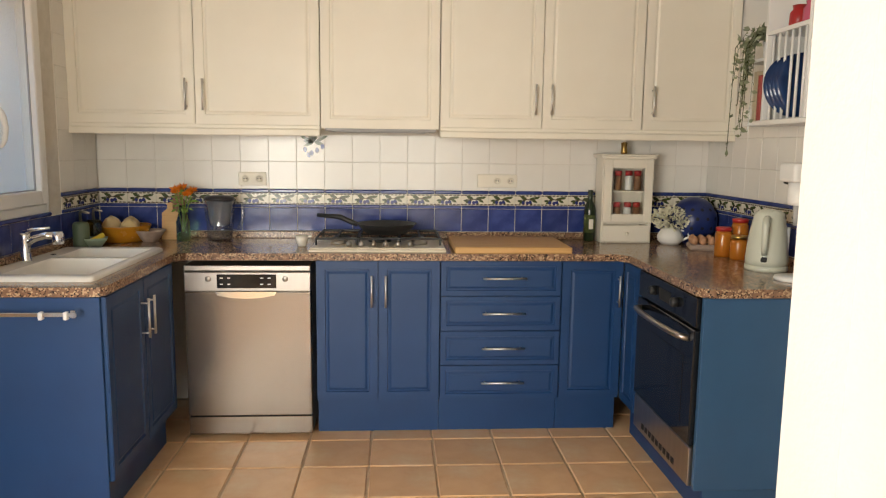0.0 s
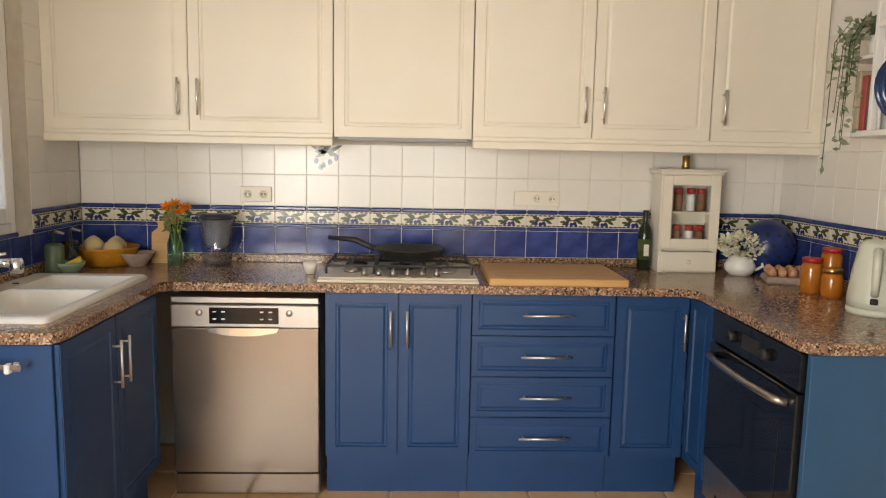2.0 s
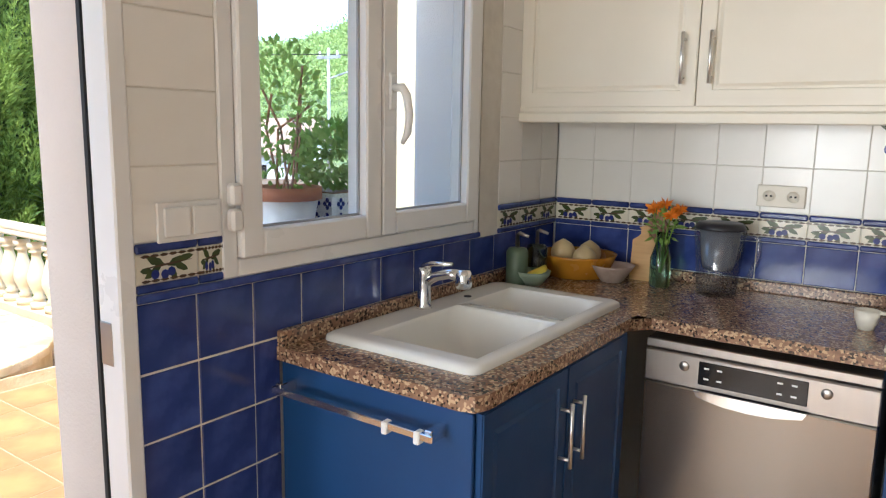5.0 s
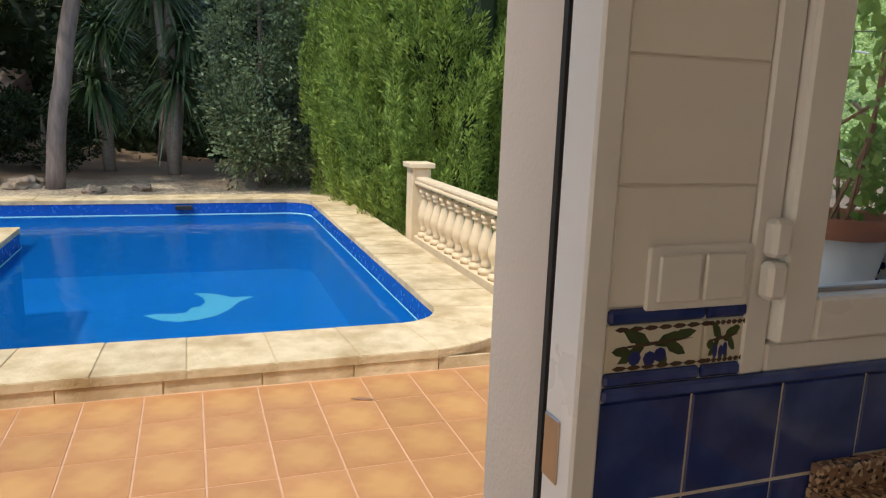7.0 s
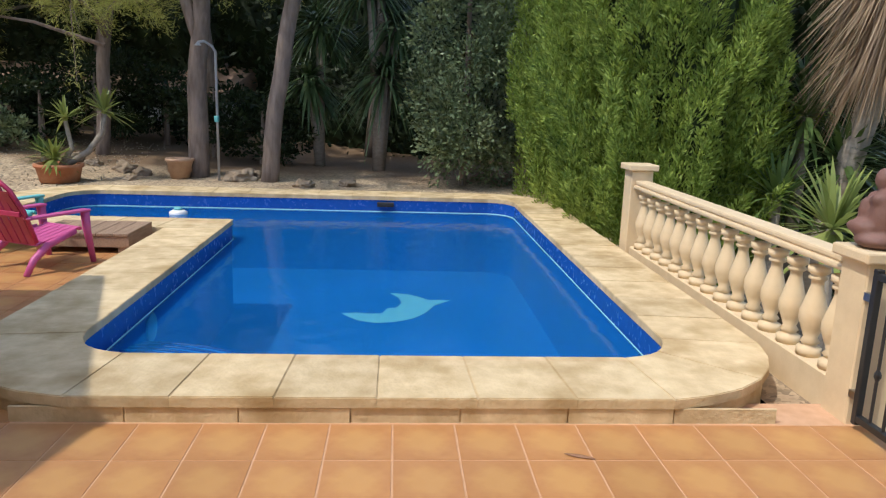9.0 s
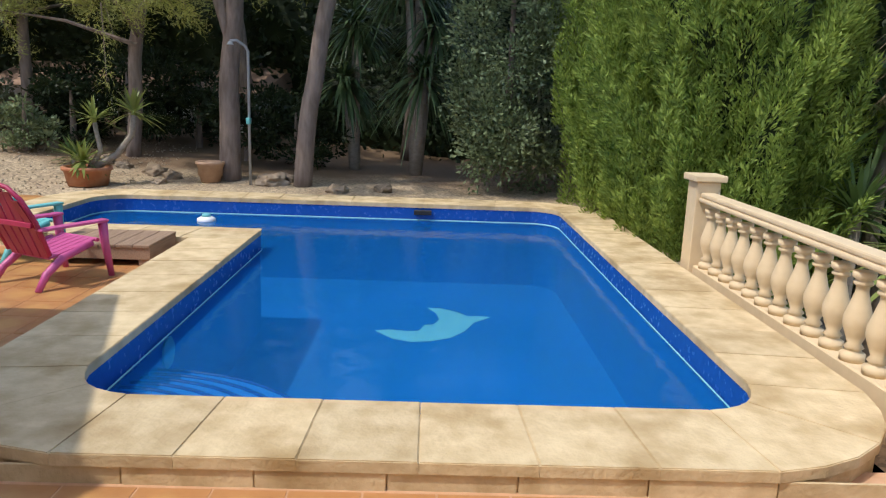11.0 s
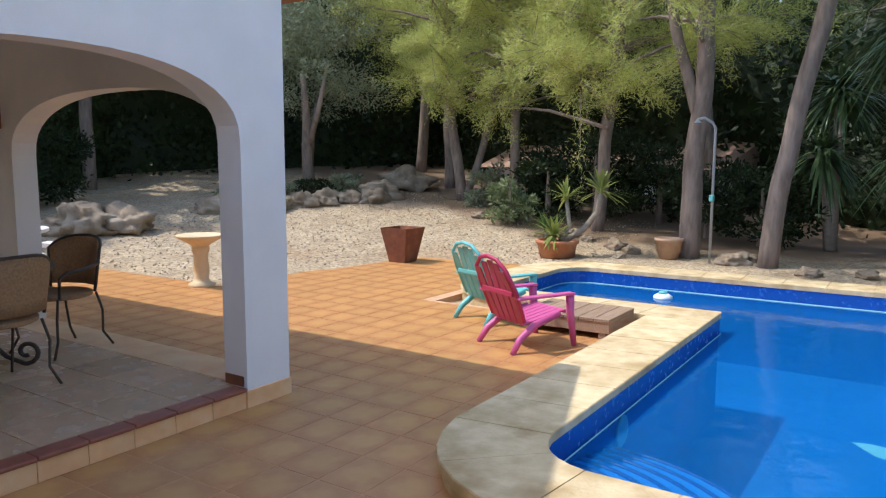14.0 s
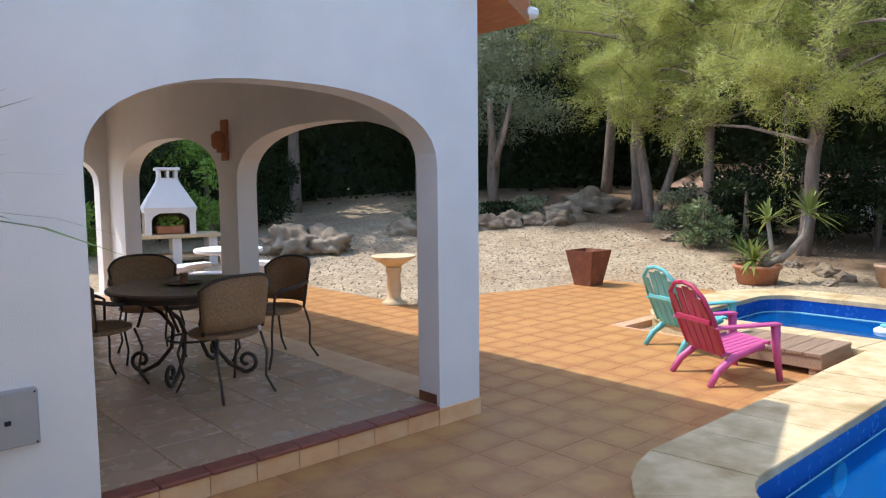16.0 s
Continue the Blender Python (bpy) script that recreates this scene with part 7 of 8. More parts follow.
# barbecue
bq = thing("barbecue", -7.1, -11.1, ground_z(-7.1, -11.1) - 0.10, "white masonry garden barbecue with tapered chimney", "barbecue", rz=165)
bq.scale = (0.86, 0.86, 0.86)
for x in (-0.95, 0.02, 0.75):
    part("pier", B((x, x + 0.18, -0.35, 0.35, 0, 0.72), bevel=0.01), WHITE_WALL, bq)
part("lower_shelf", B((-0.77, 0.75, -0.33, 0.33, 0.30, 0.36), bevel=0.006), CREAM_STONE, bq)
part("worktop", B((-1.05, 1.0, -0.42, 0.42, 0.72, 0.80), bevel=0.012), CREAM_STONE, bq)
hood = bmesh.new()
secs = [[hood.verts.new((a * w, b * d, z)) for a, b in ((-1, -1), (1, -1), (1, 1), (-1, 1))] for z, w, d in ((1.25, 0.50, 0.40), (1.36, 0.53, 0.43), (1.92, 0.21, 0.19), (1.98, 0.21, 0.19))]
for p, q in zip(secs, secs[1:]):
    for i in range(4):
        hood.faces.new((p[i], p[(i + 1) % 4], q[(i + 1) % 4], q[i]))
hood.faces.new(secs[-1])
part("hood", hood, WHITE_WALL, bq)
ofr = [(-0.50, 0.80), (-0.38, 0.80), (-0.38, 1.08)] + arch_outline(-0.38, 0.38, 1.08, 1.28, 10, 2)[::-1][1:-1] + [(0.38, 1.08), (0.38, 0.80), (0.50, 0.80), (0.50, 1.25), (-0.50, 1.25)]
part("fire_opening", slab_profile(ofr, (-0.40, -0.32), "y"), WHITE_WALL, bq)
part("fire_back", B((-0.50, -0.42, -0.32, 0.40, 0.80, 1.25), (0.42, 0.50, -0.32, 0.40, 0.80, 1.25), (-0.42, 0.42, 0.32, 0.40, 0.80, 1.25)), ROCK, bq)
part("chimney_cap", B((-0.20, -0.13, -0.18, 0.18, 1.98, 2.14), (0.13, 0.20, -0.18, 0.18, 1.98, 2.14), (-0.03, 0.03, -0.18, 0.18, 1.98, 2.14), (-0.25, 0.25, -0.23, 0.23, 2.14, 2.20), bevel=0.008), WHITE_WALL, bq)
part("side_shelf", B((1.0, 1.5, -0.3, 0.3, 0.50, 0.57), bevel=0.01), CREAM_STONE, bq)
part("side_leg", B((1.3, 1.42, -0.2, 0.2, 0, 0.5)), WHITE_WALL, bq)
fp = thing("flower_pot", -7.1, -11.1, ground_z(-7.1, -11.1) - 0.10 + 0.80 * 0.86, "terracotta trough with a green plant in the barbecue", "potted plant", rz=165)
fp.scale = (0.86, 0.86, 0.86)
part("pot", B((-0.28, 0.28, -0.28, -0.02, 0.0, 0.18), bevel=0.02), TERRACOTTA, fp)
ob = bushy("leaves", 260, 0.26, 0.20, 0.07, FRESH_LEAF, fp, 0.16, 14)
ob.location = (0, -0.15, 0)

# white stone garden table with curved benches
gt = thing("garden_table", -7.15, -8.80, ground_z(-7.15, -8.80), "round white cast-stone garden table", "garden table")
part("pedestal", lathe([(0.20, 0), (0.20, 0.05), (0.12, 0.09), (0.10, 0.35), (0.14, 0.62), (0.20, 0.67)], 18), WHITE_WALL, gt, "", True)
part("tabletop", lathe([(0.005, 0.67), (0.50, 0.67), (0.54, 0.69), (0.54, 0.73), (0.52, 0.74), (0.005, 0.742)], 32), WHITE_WALL, gt)
for q0 in (60, 180, 300):
    mx, my = -7.15 + 0.85 * math.cos(radians(q0)), -8.80 + 0.85 * math.sin(radians(q0))
    be = thing("garden_bench", -7.15, -8.80, ground_z(mx, my), "curved white cast-stone garden bench", "bench", "benches round the garden table")
    arc = [radians(q0 - 32 + 64 * k / 10) for k in range(11)]
    seat = prism([(0.98 * math.cos(q), 0.98 * math.sin(q)) for q in arc] + [(0.70 * math.cos(q), 0.70 * math.sin(q)) for q in arc[::-1]], 0.38, 0.45)
    part("seat", seat, WHITE_WALL, be)
    for q in (arc[2], arc[-3]):
        part("foot", lathe([(0.10, 0.0), (0.10, 0.05), (0.07, 0.10), (0.09, 0.38)], 12, 0.84 * math.cos(q), 0.84 * math.sin(q)), WHITE_WALL, be, "", True)

# ---- porch table and chairs ----
def spiral(cx, cz, r0, r1, a0, a1, n=14):
    return [(cx + (r0 + (r1 - r0) * k / n) * math.cos(a0 + (a1 - a0) * k / n), cz + (r0 + (r1 - r0) * k / n) * math.sin(a0 + (a1 - a0) * k / n)) for k in range(n + 1)]


tb = thing("round_table", -4.31, -3.54, PZ, "round dark mosaic table on wrought-iron scroll legs", "table")
part("tabletop", lathe([(0.60, 0.70), (0.635, 0.705), (0.64, 0.725), (0.625, 0.735), (0.02, 0.736)], 40), TABLE_TOP, tb, "dark mosaic top", False)
part("apron_ring", lathe([(0.56, 0.655), (0.60, 0.66), (0.60, 0.699), (0.56, 0.699)], 36), IRON_BROWN, tb)
for k in range(4):
    a = radians(45 + 90 * k)
    flat = [(0.50, 0.66), (0.44, 0.60), (0.25, 0.50), (0.16, 0.38), (0.18, 0.22), (0.30, 0.08), (0.42, 0.02)] + spiral(0.44, 0.11, 0.09, 0.025, -math.pi / 2, math.pi * 1.6)
    part("leg", tube([(r * math.cos(a), r * math.sin(a), z) for r, z in flat], 0.017, 8), IRON_BROWN, tb, "scrolled iron leg", True)
part("brace_ring", tube([(0.2 * math.cos(t), 0.2 * math.sin(t), 0.30) for t in np.linspace(0, 2 * math.pi, 17)[:-1]], 0.010, 6, None, True), IRON_BROWN, tb, "", True)
tr = thing("ashtray_stand", -4.28, -3.60, PZ + 0.737, "small dark tray with a candle jar on the table", "tray")
part("tray", lathe([(0.12, 0), (0.15, 0.012), (0.14, 0.014), (0.02, 0.006)], 20), IRON_BROWN, tr)
part("candle_jar", lathe([(0.035, 0.008), (0.03, 0.05), (0.035, 0.09), (0.03, 0.09)], 14), DARK_WOOD, tr)


def wicker_chair(m):
    """Iron-framed armchair with a curved wicker back; looks to local -y."""
    ob = thing("porch_chair", 0, 0, 0, "brown wicker armchair with a thin iron frame", "chair", "chairs round the porch table")
    ob.matrix_basis = m
    part("seat", lathe([(0.23, 0.43), (0.25, 0.44), (0.25, 0.465), (0.22, 0.475), (0.02, 0.47)], 22), WICKER, ob, "brown woven seat")
    bm = bmesh.new()
    cols = []
    for k in range(13):
        t = radians(34 + 112 * k / 12)
        e = abs(k - 6) / 6
        h = 0.885 - 0.10 * e ** 3
        cols.append([bm.verts.new((0.30 * math.cos(t) * (1 + 0.42 * (z - 0.47)), 0.235 * math.sin(t) * (1 + 0.55 * (z - 0.47)), z)) for z in np.linspace(0.50, h, 5)])
    for p, q in zip(cols, cols[1:]):
        for i in range(4):
            bm.faces.new((p[i], q[i], q[i + 1], p[i + 1]))
    g = bmesh.ops.extrude_face_region(bm, geom=bm.faces[:])
    for v in [e for e in g["geom"] if isinstance(e, bmesh.types.BMVert)]:
        v.co.x *= 1.05
        v.co.y *= 1.05
    bmesh.ops.recalc_face_normals(bm, faces=bm.faces[:])
    part("backrest", bm, WICKER, ob, "curved woven back", True)
    rim = []
    for k in range(13):
        t = radians(34 + 112 * k / 12)
        h = 0.893 - 0.10 * (abs(k - 6) / 6) ** 3
        rim.append((0.307 * math.cos(t) * (1 + 0.42 * (h - 0.47)), 0.242 * math.sin(t) * (1 + 0.55 * (h - 0.47)), h))
    rim = [(0.25, 0.13, 0.47)] + rim + [(-0.25, 0.13, 0.47)]
    part("rim", tube(rim, 0.012, 8), IRON_BROWN, ob, "", True)
    for s in (-1, 1):
        part("armrest", tube([(s * 0.285, 0.15, 0.70), (s * 0.31, 0.02, 0.67), (s * 0.31, -0.16, 0.655), (s * 0.30, -0.22, 0.62), (s * 0.25, -0.19, 0.46)], [0.016, 0.018, 0.016, 0.012, 0.011], 8), IRON_BROWN, ob, "curved iron armrest", True)
    for s in (-1, 1):
        part("leg", tube([(s * 0.22, -0.18, 0.45), (s * 0.25, -0.22, 0.30), (s * 0.22, -0.20, 0.12), (s * 0.25, -0.26, 0.0)], 0.010, 6), IRON_BROWN, ob, "", True)
        part("leg", tube([(s * 0.18, 0.20, 0.45), (s * 0.21, 0.23, 0.30), (s * 0.19, 0.24, 0.12), (s * 0.22, 0.31, 0.0)], 0.010, 6), IRON_BROWN, ob, "", True)
    return ob


for x, y, rz in ((-4.27, -2.88, 8), (-5.02, -3.50, 100), (-3.62, -3.68, -80), (-4.28, -4.42, 172)):
    wicker_chair(pose(x, y, PZ, 0, 0, rz))
cs = thing("coat_stand", -3.1, -6.9, PZ, "dark wooden stand at the back of the porch", "stand")
part("pole", tube([(0, 0, 0), (0, 0, 1.6)], 0.03, 8), DARK_WOOD, cs, "", True)
part("base", lathe([(0.18, 0), (0.18, 0.03), (0.04, 0.06)], 14), DARK_WOOD, cs)
part("head", tube([(-0.12, 0, 1.42), (0, 0, 1.52), (0.12, 0, 1.42)], 0.02, 6), DARK_WOOD, cs)

# palm beside the porch wall, only its tips reach into view
pp = thing("potted_palm", -2.02, -0.2, TZ, "potted palm with long narrow leaves beside the wall", "potted plant")
part("pot", lathe([(0.16, 0), (0.22, 0.36), (0.24, 0.38), (0.20, 0.38), (0.19, 0.33)], 20), TERRACOTTA, pp, "terracotta pot", True)
part("stem", tube([(0, 0, 0.3), (0, 0, 1.6)], [0.05, 0.035], 8), BARK_PALE, pp, "", True)
blades("fronds", 40, 0.64, 0.035, YUCCA_MID, pp, (0, 0, 1.6), 40, 0.1, 0.3, -0.1, apart=True)

# ---- rocks ----
def rock(x, y, r, seed, label="grey limestone garden rock", h=0.7, sink=0.25):
    bm = bmesh.new()
    bmesh.ops.create_icosphere(bm, subdivisions=4, radius=1.0)
    o = Vector((seed * 3.1, seed * 1.7, 0))
    for v in bm.verts:
        d = v.co.normalized()
        k = 1 + 0.55 * noise.noise(d * 1.4 + o) + 0.28 * noise.noise(d * 3.0 + o) + 0.30 * abs(noise.noise(d * 5.0 + o)) + 0.08 * noise.noise(d * 13.0 + o)
        v.co = Vector((d.x * r * k * 1.15, d.y * r * k, d.z * r * k * h))
    ob = tagged(link("rock", bm, ROCK, None, True), label, "rock", "garden rocks")
    ob.matrix_basis = pose(x, y, ground_z(x, y) + r * h * (0.5 - sink), 0, 0, seed * 40)


for k, (x, y, r) in enumerate(((-9.35, -10.45, 0.52), (-9.85, -10.15, 0.46), (-8.95, -10.75, 0.30), (-9.7, -11.6, 0.26),
                               (-14.4, -9.3, 0.30), (-13.9, -9.6, 0.33), (-14.8, -8.9, 0.28), (-13.3, -9.9, 0.36), (-12.8, -10.2, 0.3), (-15.1, -8.5, 0.33), (-15.6, -8.7, 0.42), (-12.2, -10.5, 0.34),
                               (-13.55, -0.2, 0.2), (-13.9, 0.0, 0.13), (-14.2, -2.3, 0.16), (-13.9, -1.9, 0.12), (-14.6, -3.3, 0.14), (-14.9, -3.9, 0.12), (-13.3, -1.9, 0.09), (-14.4, -2.9, 0.11), (-15.3, -4.6, 0.15), (-13.0, 0.9, 0.13), (-13.2, 1.6, 0.12), (-15.0, -5.6, 0.13))):
    rock(x, y, r, k + 1)
rock(-17.6, -9.4, 0.62, 60, "smooth sandy boulder on the slope", 0.55)
PEBBLE = surf("pale_pebbles", (0.50, 0.41, 0.30), (0.40, 0.32, 0.22), 3, 0.9, bump=0, rand=0.2)
rs = np.random.default_rng(9)
n = 5000
px = rs.uniform(-17, -8.2, n)
py = rs.uniform(-12, -2.3, n)
v, f = [], []
base = np.array([(1, 0, 0), (-0.5, 0.87, 0), (-0.5, -0.87, 0), (0, 0, 0.8), (0, 0, -0.8)])
tri = np.array([(0, 1, 3), (1, 2, 3), (2, 0, 3), (1, 0, 4), (2, 1, 4), (0, 2, 4)])
for x, y in zip(px, py):
    if y > -5.5 and x > -12.2:
        continue
    s = rs.uniform(0.008, 0.026)
    b = len(v)
    v += list(base * s * rs.uniform(0.7, 1.3, (5, 1)) + (x, y, ground_z(x, y) + s * 0.2))
    f += list(tri + b)
tagged(raw_mesh("pebbles", np.array(v), np.array(f), PEBBLE), "loose pebbles scattered on the gravel", "pebbles", kind="stuff")

# ---- trees and hedges ----
def crown_points(rng, pads, n):
    """Tufts spread over flattened pads (x, y, z, r, h): centres and outward directions."""
    w = np.array([p[3] ** 2 for p in pads])
    k = rng.choice(len(pads), n, p=w / w.sum())
    P = np.array(pads)[k]
    d = rng.normal(size=(n, 3))
    d /= np.linalg.norm(d, axis=1, keepdims=True)
    rad = rng.uniform(0.25, 1.0, n) ** 0.5
    rad *= 1 + 0.25 * rng.normal(size=n)
    c = P[:, :3] + d * rad[:, None] * np.stack([P[:, 3], P[:, 3], P[:, 4]], 1)
    return c, d


def pine(x, y, lines, pads, n=9000, seed=1, mat=None, label="tall pine with bare grey trunk and soft yellow-green crown", ln=0.105, wd=0.012):
    g = ground_z(x, y) - 0.1
    ob = thing("pine_tree", x, y, g, label, "tree", "pines behind the pool")
    bm = bmesh.new()
    for pts, r0, r1 in lines:
        m = len(pts)
        fine, rad = [], []
        for i in range(m - 1):
            for s in range(5):
                t = s / 5
                p = Vector(pts[i]).lerp(Vector(pts[i + 1]), t)
                q = (i + t) / (m - 1)
                p += Vector((noise.noise(p * 0.8 + Vector((seed, 0, 0))), noise.noise(p * 0.8 + Vector((0, seed, 0))), 0)) * 0.06 * min(q * 4, 1)
                fine.append(p)
                rad.append(r0 + (r1 - r0) * q)
        fine.append(Vector(pts[-1]))
        rad.append(r1)
        tube(fine, rad, 10, bm)
    part("trunk", bm, BARK, ob, "", True)
    rng = np.random.default_rng(seed)
    for px, py, pz, r, h in pads:
        a = Vector((lines[0][0][-1][0], lines[0][0][-1][1], 0)) * min(pz / lines[0][0][-1][2], 1)
        br = tube([(a.x, a.y, pz - 0.5 * r), ((a.x + px) / 2, (a.y + py) / 2, pz - 0.15 * r), (px, py, pz)], [0.045, 0.03, 0.012], 5)
        part("limb", br, BARK, ob)
    # twigs fan out of each limb's end and carry the needles
    tw = max(8, int(15 * 30 / max(len(pads), 1)))
    P = np.repeat(np.array(pads), tw, 0)
    q = len(P)
    td = rng.normal(size=(q, 3))
    td[:, 2] = td[:, 2] * 0.75 + 0.15
    td /= np.linalg.norm(td, axis=1, keepdims=True)
    start = P[:, :3] + td * (P[:, 3] * rng.uniform(0.0, 0.45, q))[:, None]
    reach = P[:, 3] * rng.uniform(0.45, 1.05, q)
    pick = rng.integers(0, q, int(n * 2.2))
    u = rng.uniform(0, 1, len(pick)) ** 0.7
    c = start[pick] + td[pick] * (reach[pick] * u)[:, None]
    c[:, 2] -= 0.22 * reach[pick] * u * u
    c += rng.normal(size=c.shape) * (0.055 + 0.03 * u)[:, None]
    leaves("crown", c, td[pick] * 0.8 + rng.normal(size=c.shape) * 0.6 + np.array([0, 0, 0.25]), ln, wd, mat or PINE, ob, rng)
    tv = np.concatenate([start, start + td * reach[:, None] * 0.5, start + td * reach[:, None]], 0)
    tv[2 * q:, 2] -= 0.22 * reach
    tv[q:2 * q, 2] -= 0.055 * reach
    side_ = np.cross(td, rng.normal(size=(q, 3)))
    side_ /= np.linalg.norm(side_, axis=1, keepdims=True)
    wide = np.concatenate([side_ * 0.010, side_ * 0.007, side_ * 0.002], 0)
    i0 = np.arange(q)
    m3 = 3 * q
    quads = np.concatenate([np.stack([i0, i0 + m3, i0 + q + m3, i0 + q], 1), np.stack([i0 + q, i0 + q + m3, i0 + 2 * q + m3, i0 + 2 * q], 1)], 0)
    tagged(raw_mesh("twig_growth", np.concatenate([tv - wide, tv + wide], 0), quads, BARK, ob), "fine bare twigs among the needles", kind="stuff")
    return ob


def pads_around(seed, n, z0, z1, spread, r0, r1, cx=0.0, cy=0.0):
    rng = random.Random(seed)
    out = []
    for k in range(n):
        z = z0 + (z1 - z0) * (k + rng.random()) / n
        a, q = rng.uniform(0, 6.28), spread * (0.35 + 0.65 * rng.random()) * (1 - 0.25 * (z - z0) / (z1 - z0))
        r = rng.uniform(r0, r1)
        out.append((cx + q * math.cos(a), cy + q * math.sin(a), z, r, r * rng.uniform(0.45, 0.65)))
    return out


# two near trunks beyond the pool
pine(-13.85, -0.95, [([(0, 0, 0), (-0.05, 0.0, 1.5), (-0.05, 0.1, 2.6), (0.1, 0.15, 4.5), (0.2, 0.2, 8)], 0.18, 0.10), ([(-0.05, 0.05, 2.3), (0.0, -0.32, 3.5), (0.1, -0.55, 4.8), (0.2, -0.7, 7.5)], 0.10, 0.07)],
     pads_around(3, 26, 3.7, 8.0, 2.7, 0.7, 1.2), 34000, 3)
pine(-13.5, 0.28, [([(0, 0, 0), (-0.02, 0.12, 1.4), (0.0, 0.42, 3.0), (0.1, 0.85, 5.0), (0.2, 1.4, 8.5)], 0.155, 0.10)], pads_around(4, 12, 5.0, 8.5, 2.2, 0.8, 1.2, 0.1, 1.0), 12000, 4)
pine(-15.3, -3.1, [([(0, 0, 0), (-0.05, 0.1, 1.5), (-0.05, 0.25, 3), (0.0, 0.5, 6), (0.1, 0.6, 8.5)], 0.13, 0.08)], pads_around(5, 34, 2.5, 7.2, 2.7, 0.55, 1.1), 40000, 5)
pine(-16.2, -5.4, [([(0, 0, 0), (0.1, 0.05, 1.6), (0.1, 0.1, 4), (0.15, 0.2, 8)], 0.115, 0.07)], pads_around(6, 32, 2.5, 7.2, 2.6, 0.55, 1.05), 38000, 6)
pine(-16.6, -7.0, [([(0, 0, 0), (0.05, -0.25, 1.8), (-0.1, -0.55, 3.6), (0.0, -0.6, 8)], 0.13, 0.08), ([(0, 0, 0), (-0.3, 0.4, 1.4), (-0.5, 0.7, 3.0), (-0.6, 0.8, 7)], 0.10, 0.06)], pads_around(7, 34, 2.6, 7.6, 2.9, 0.55, 1.1), 40000, 7)
pine(-18.2, -8.4, [([(0, 0, 0), (0.05, 0.0, 1.8), (0.0, 0.0, 4), (0.0, -0.1, 9)], 0.16, 0.10)], pads_around(8, 28, 3.0, 8.2, 3.0, 0.65, 1.2), 34000, 8)
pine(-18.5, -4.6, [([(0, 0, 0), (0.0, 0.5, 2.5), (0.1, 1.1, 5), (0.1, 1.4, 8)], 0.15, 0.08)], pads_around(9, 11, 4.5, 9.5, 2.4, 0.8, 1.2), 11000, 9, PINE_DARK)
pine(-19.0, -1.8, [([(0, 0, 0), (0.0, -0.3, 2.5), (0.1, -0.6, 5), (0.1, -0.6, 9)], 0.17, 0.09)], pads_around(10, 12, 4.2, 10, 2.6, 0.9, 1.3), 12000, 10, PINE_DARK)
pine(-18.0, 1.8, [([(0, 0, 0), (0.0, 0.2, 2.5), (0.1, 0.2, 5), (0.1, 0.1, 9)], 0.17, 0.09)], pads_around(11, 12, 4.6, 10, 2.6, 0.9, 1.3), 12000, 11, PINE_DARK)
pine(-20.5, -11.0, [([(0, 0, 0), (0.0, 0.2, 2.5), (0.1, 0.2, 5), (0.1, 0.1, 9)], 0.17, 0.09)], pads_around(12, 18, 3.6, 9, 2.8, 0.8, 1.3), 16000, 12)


# pines added south of the gravel, crowns out of view, to shade the slope
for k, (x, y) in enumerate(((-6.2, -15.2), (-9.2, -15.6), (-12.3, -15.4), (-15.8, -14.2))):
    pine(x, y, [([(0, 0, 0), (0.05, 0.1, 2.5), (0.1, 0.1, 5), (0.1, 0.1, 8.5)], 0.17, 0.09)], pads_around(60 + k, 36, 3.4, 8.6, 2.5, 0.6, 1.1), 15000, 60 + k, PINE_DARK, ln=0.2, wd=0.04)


def shrub(name, x, y, r, h, n, size, mat, label, category, seed, width=0.5, z=None, group="", lumps=26, up=0.2):
    ob = thing(name, x, y, (ground_z(x, y) if z is None else z), label, category, group)
    rng = np.random.default_rng(seed)
    lum = []
    for k in range(lumps):
        zz = rng.uniform(0.08, 0.95)
        rr = r * (0.75 + 0.3 * math.sin(zz * 3.0)) * rng.uniform(0.55, 0.95)
        a = rng.uniform(0, 6.28)
        lum.append((rr * math.cos(a), rr * math.sin(a), zz * h, r * rng.uniform(0.28, 0.5), h * rng.uniform(0.07, 0.14)))
    c, d = crown_points(rng, lum, n)
    c[:, 2] = np.maximum(c[:, 2], 0.03)
    d[:, 2] += up
    leaves("crown", c, d + rng.normal(size=c.shape) * 0.4, size, size * width, mat, ob, rng)
    part("trunk", tube([(0, 0, 0), (0.03, 0.02, h * 0.5), (0, 0, h * 0.85)], [0.07, 0.05, 0.02], 7), BARK, ob)
    return ob


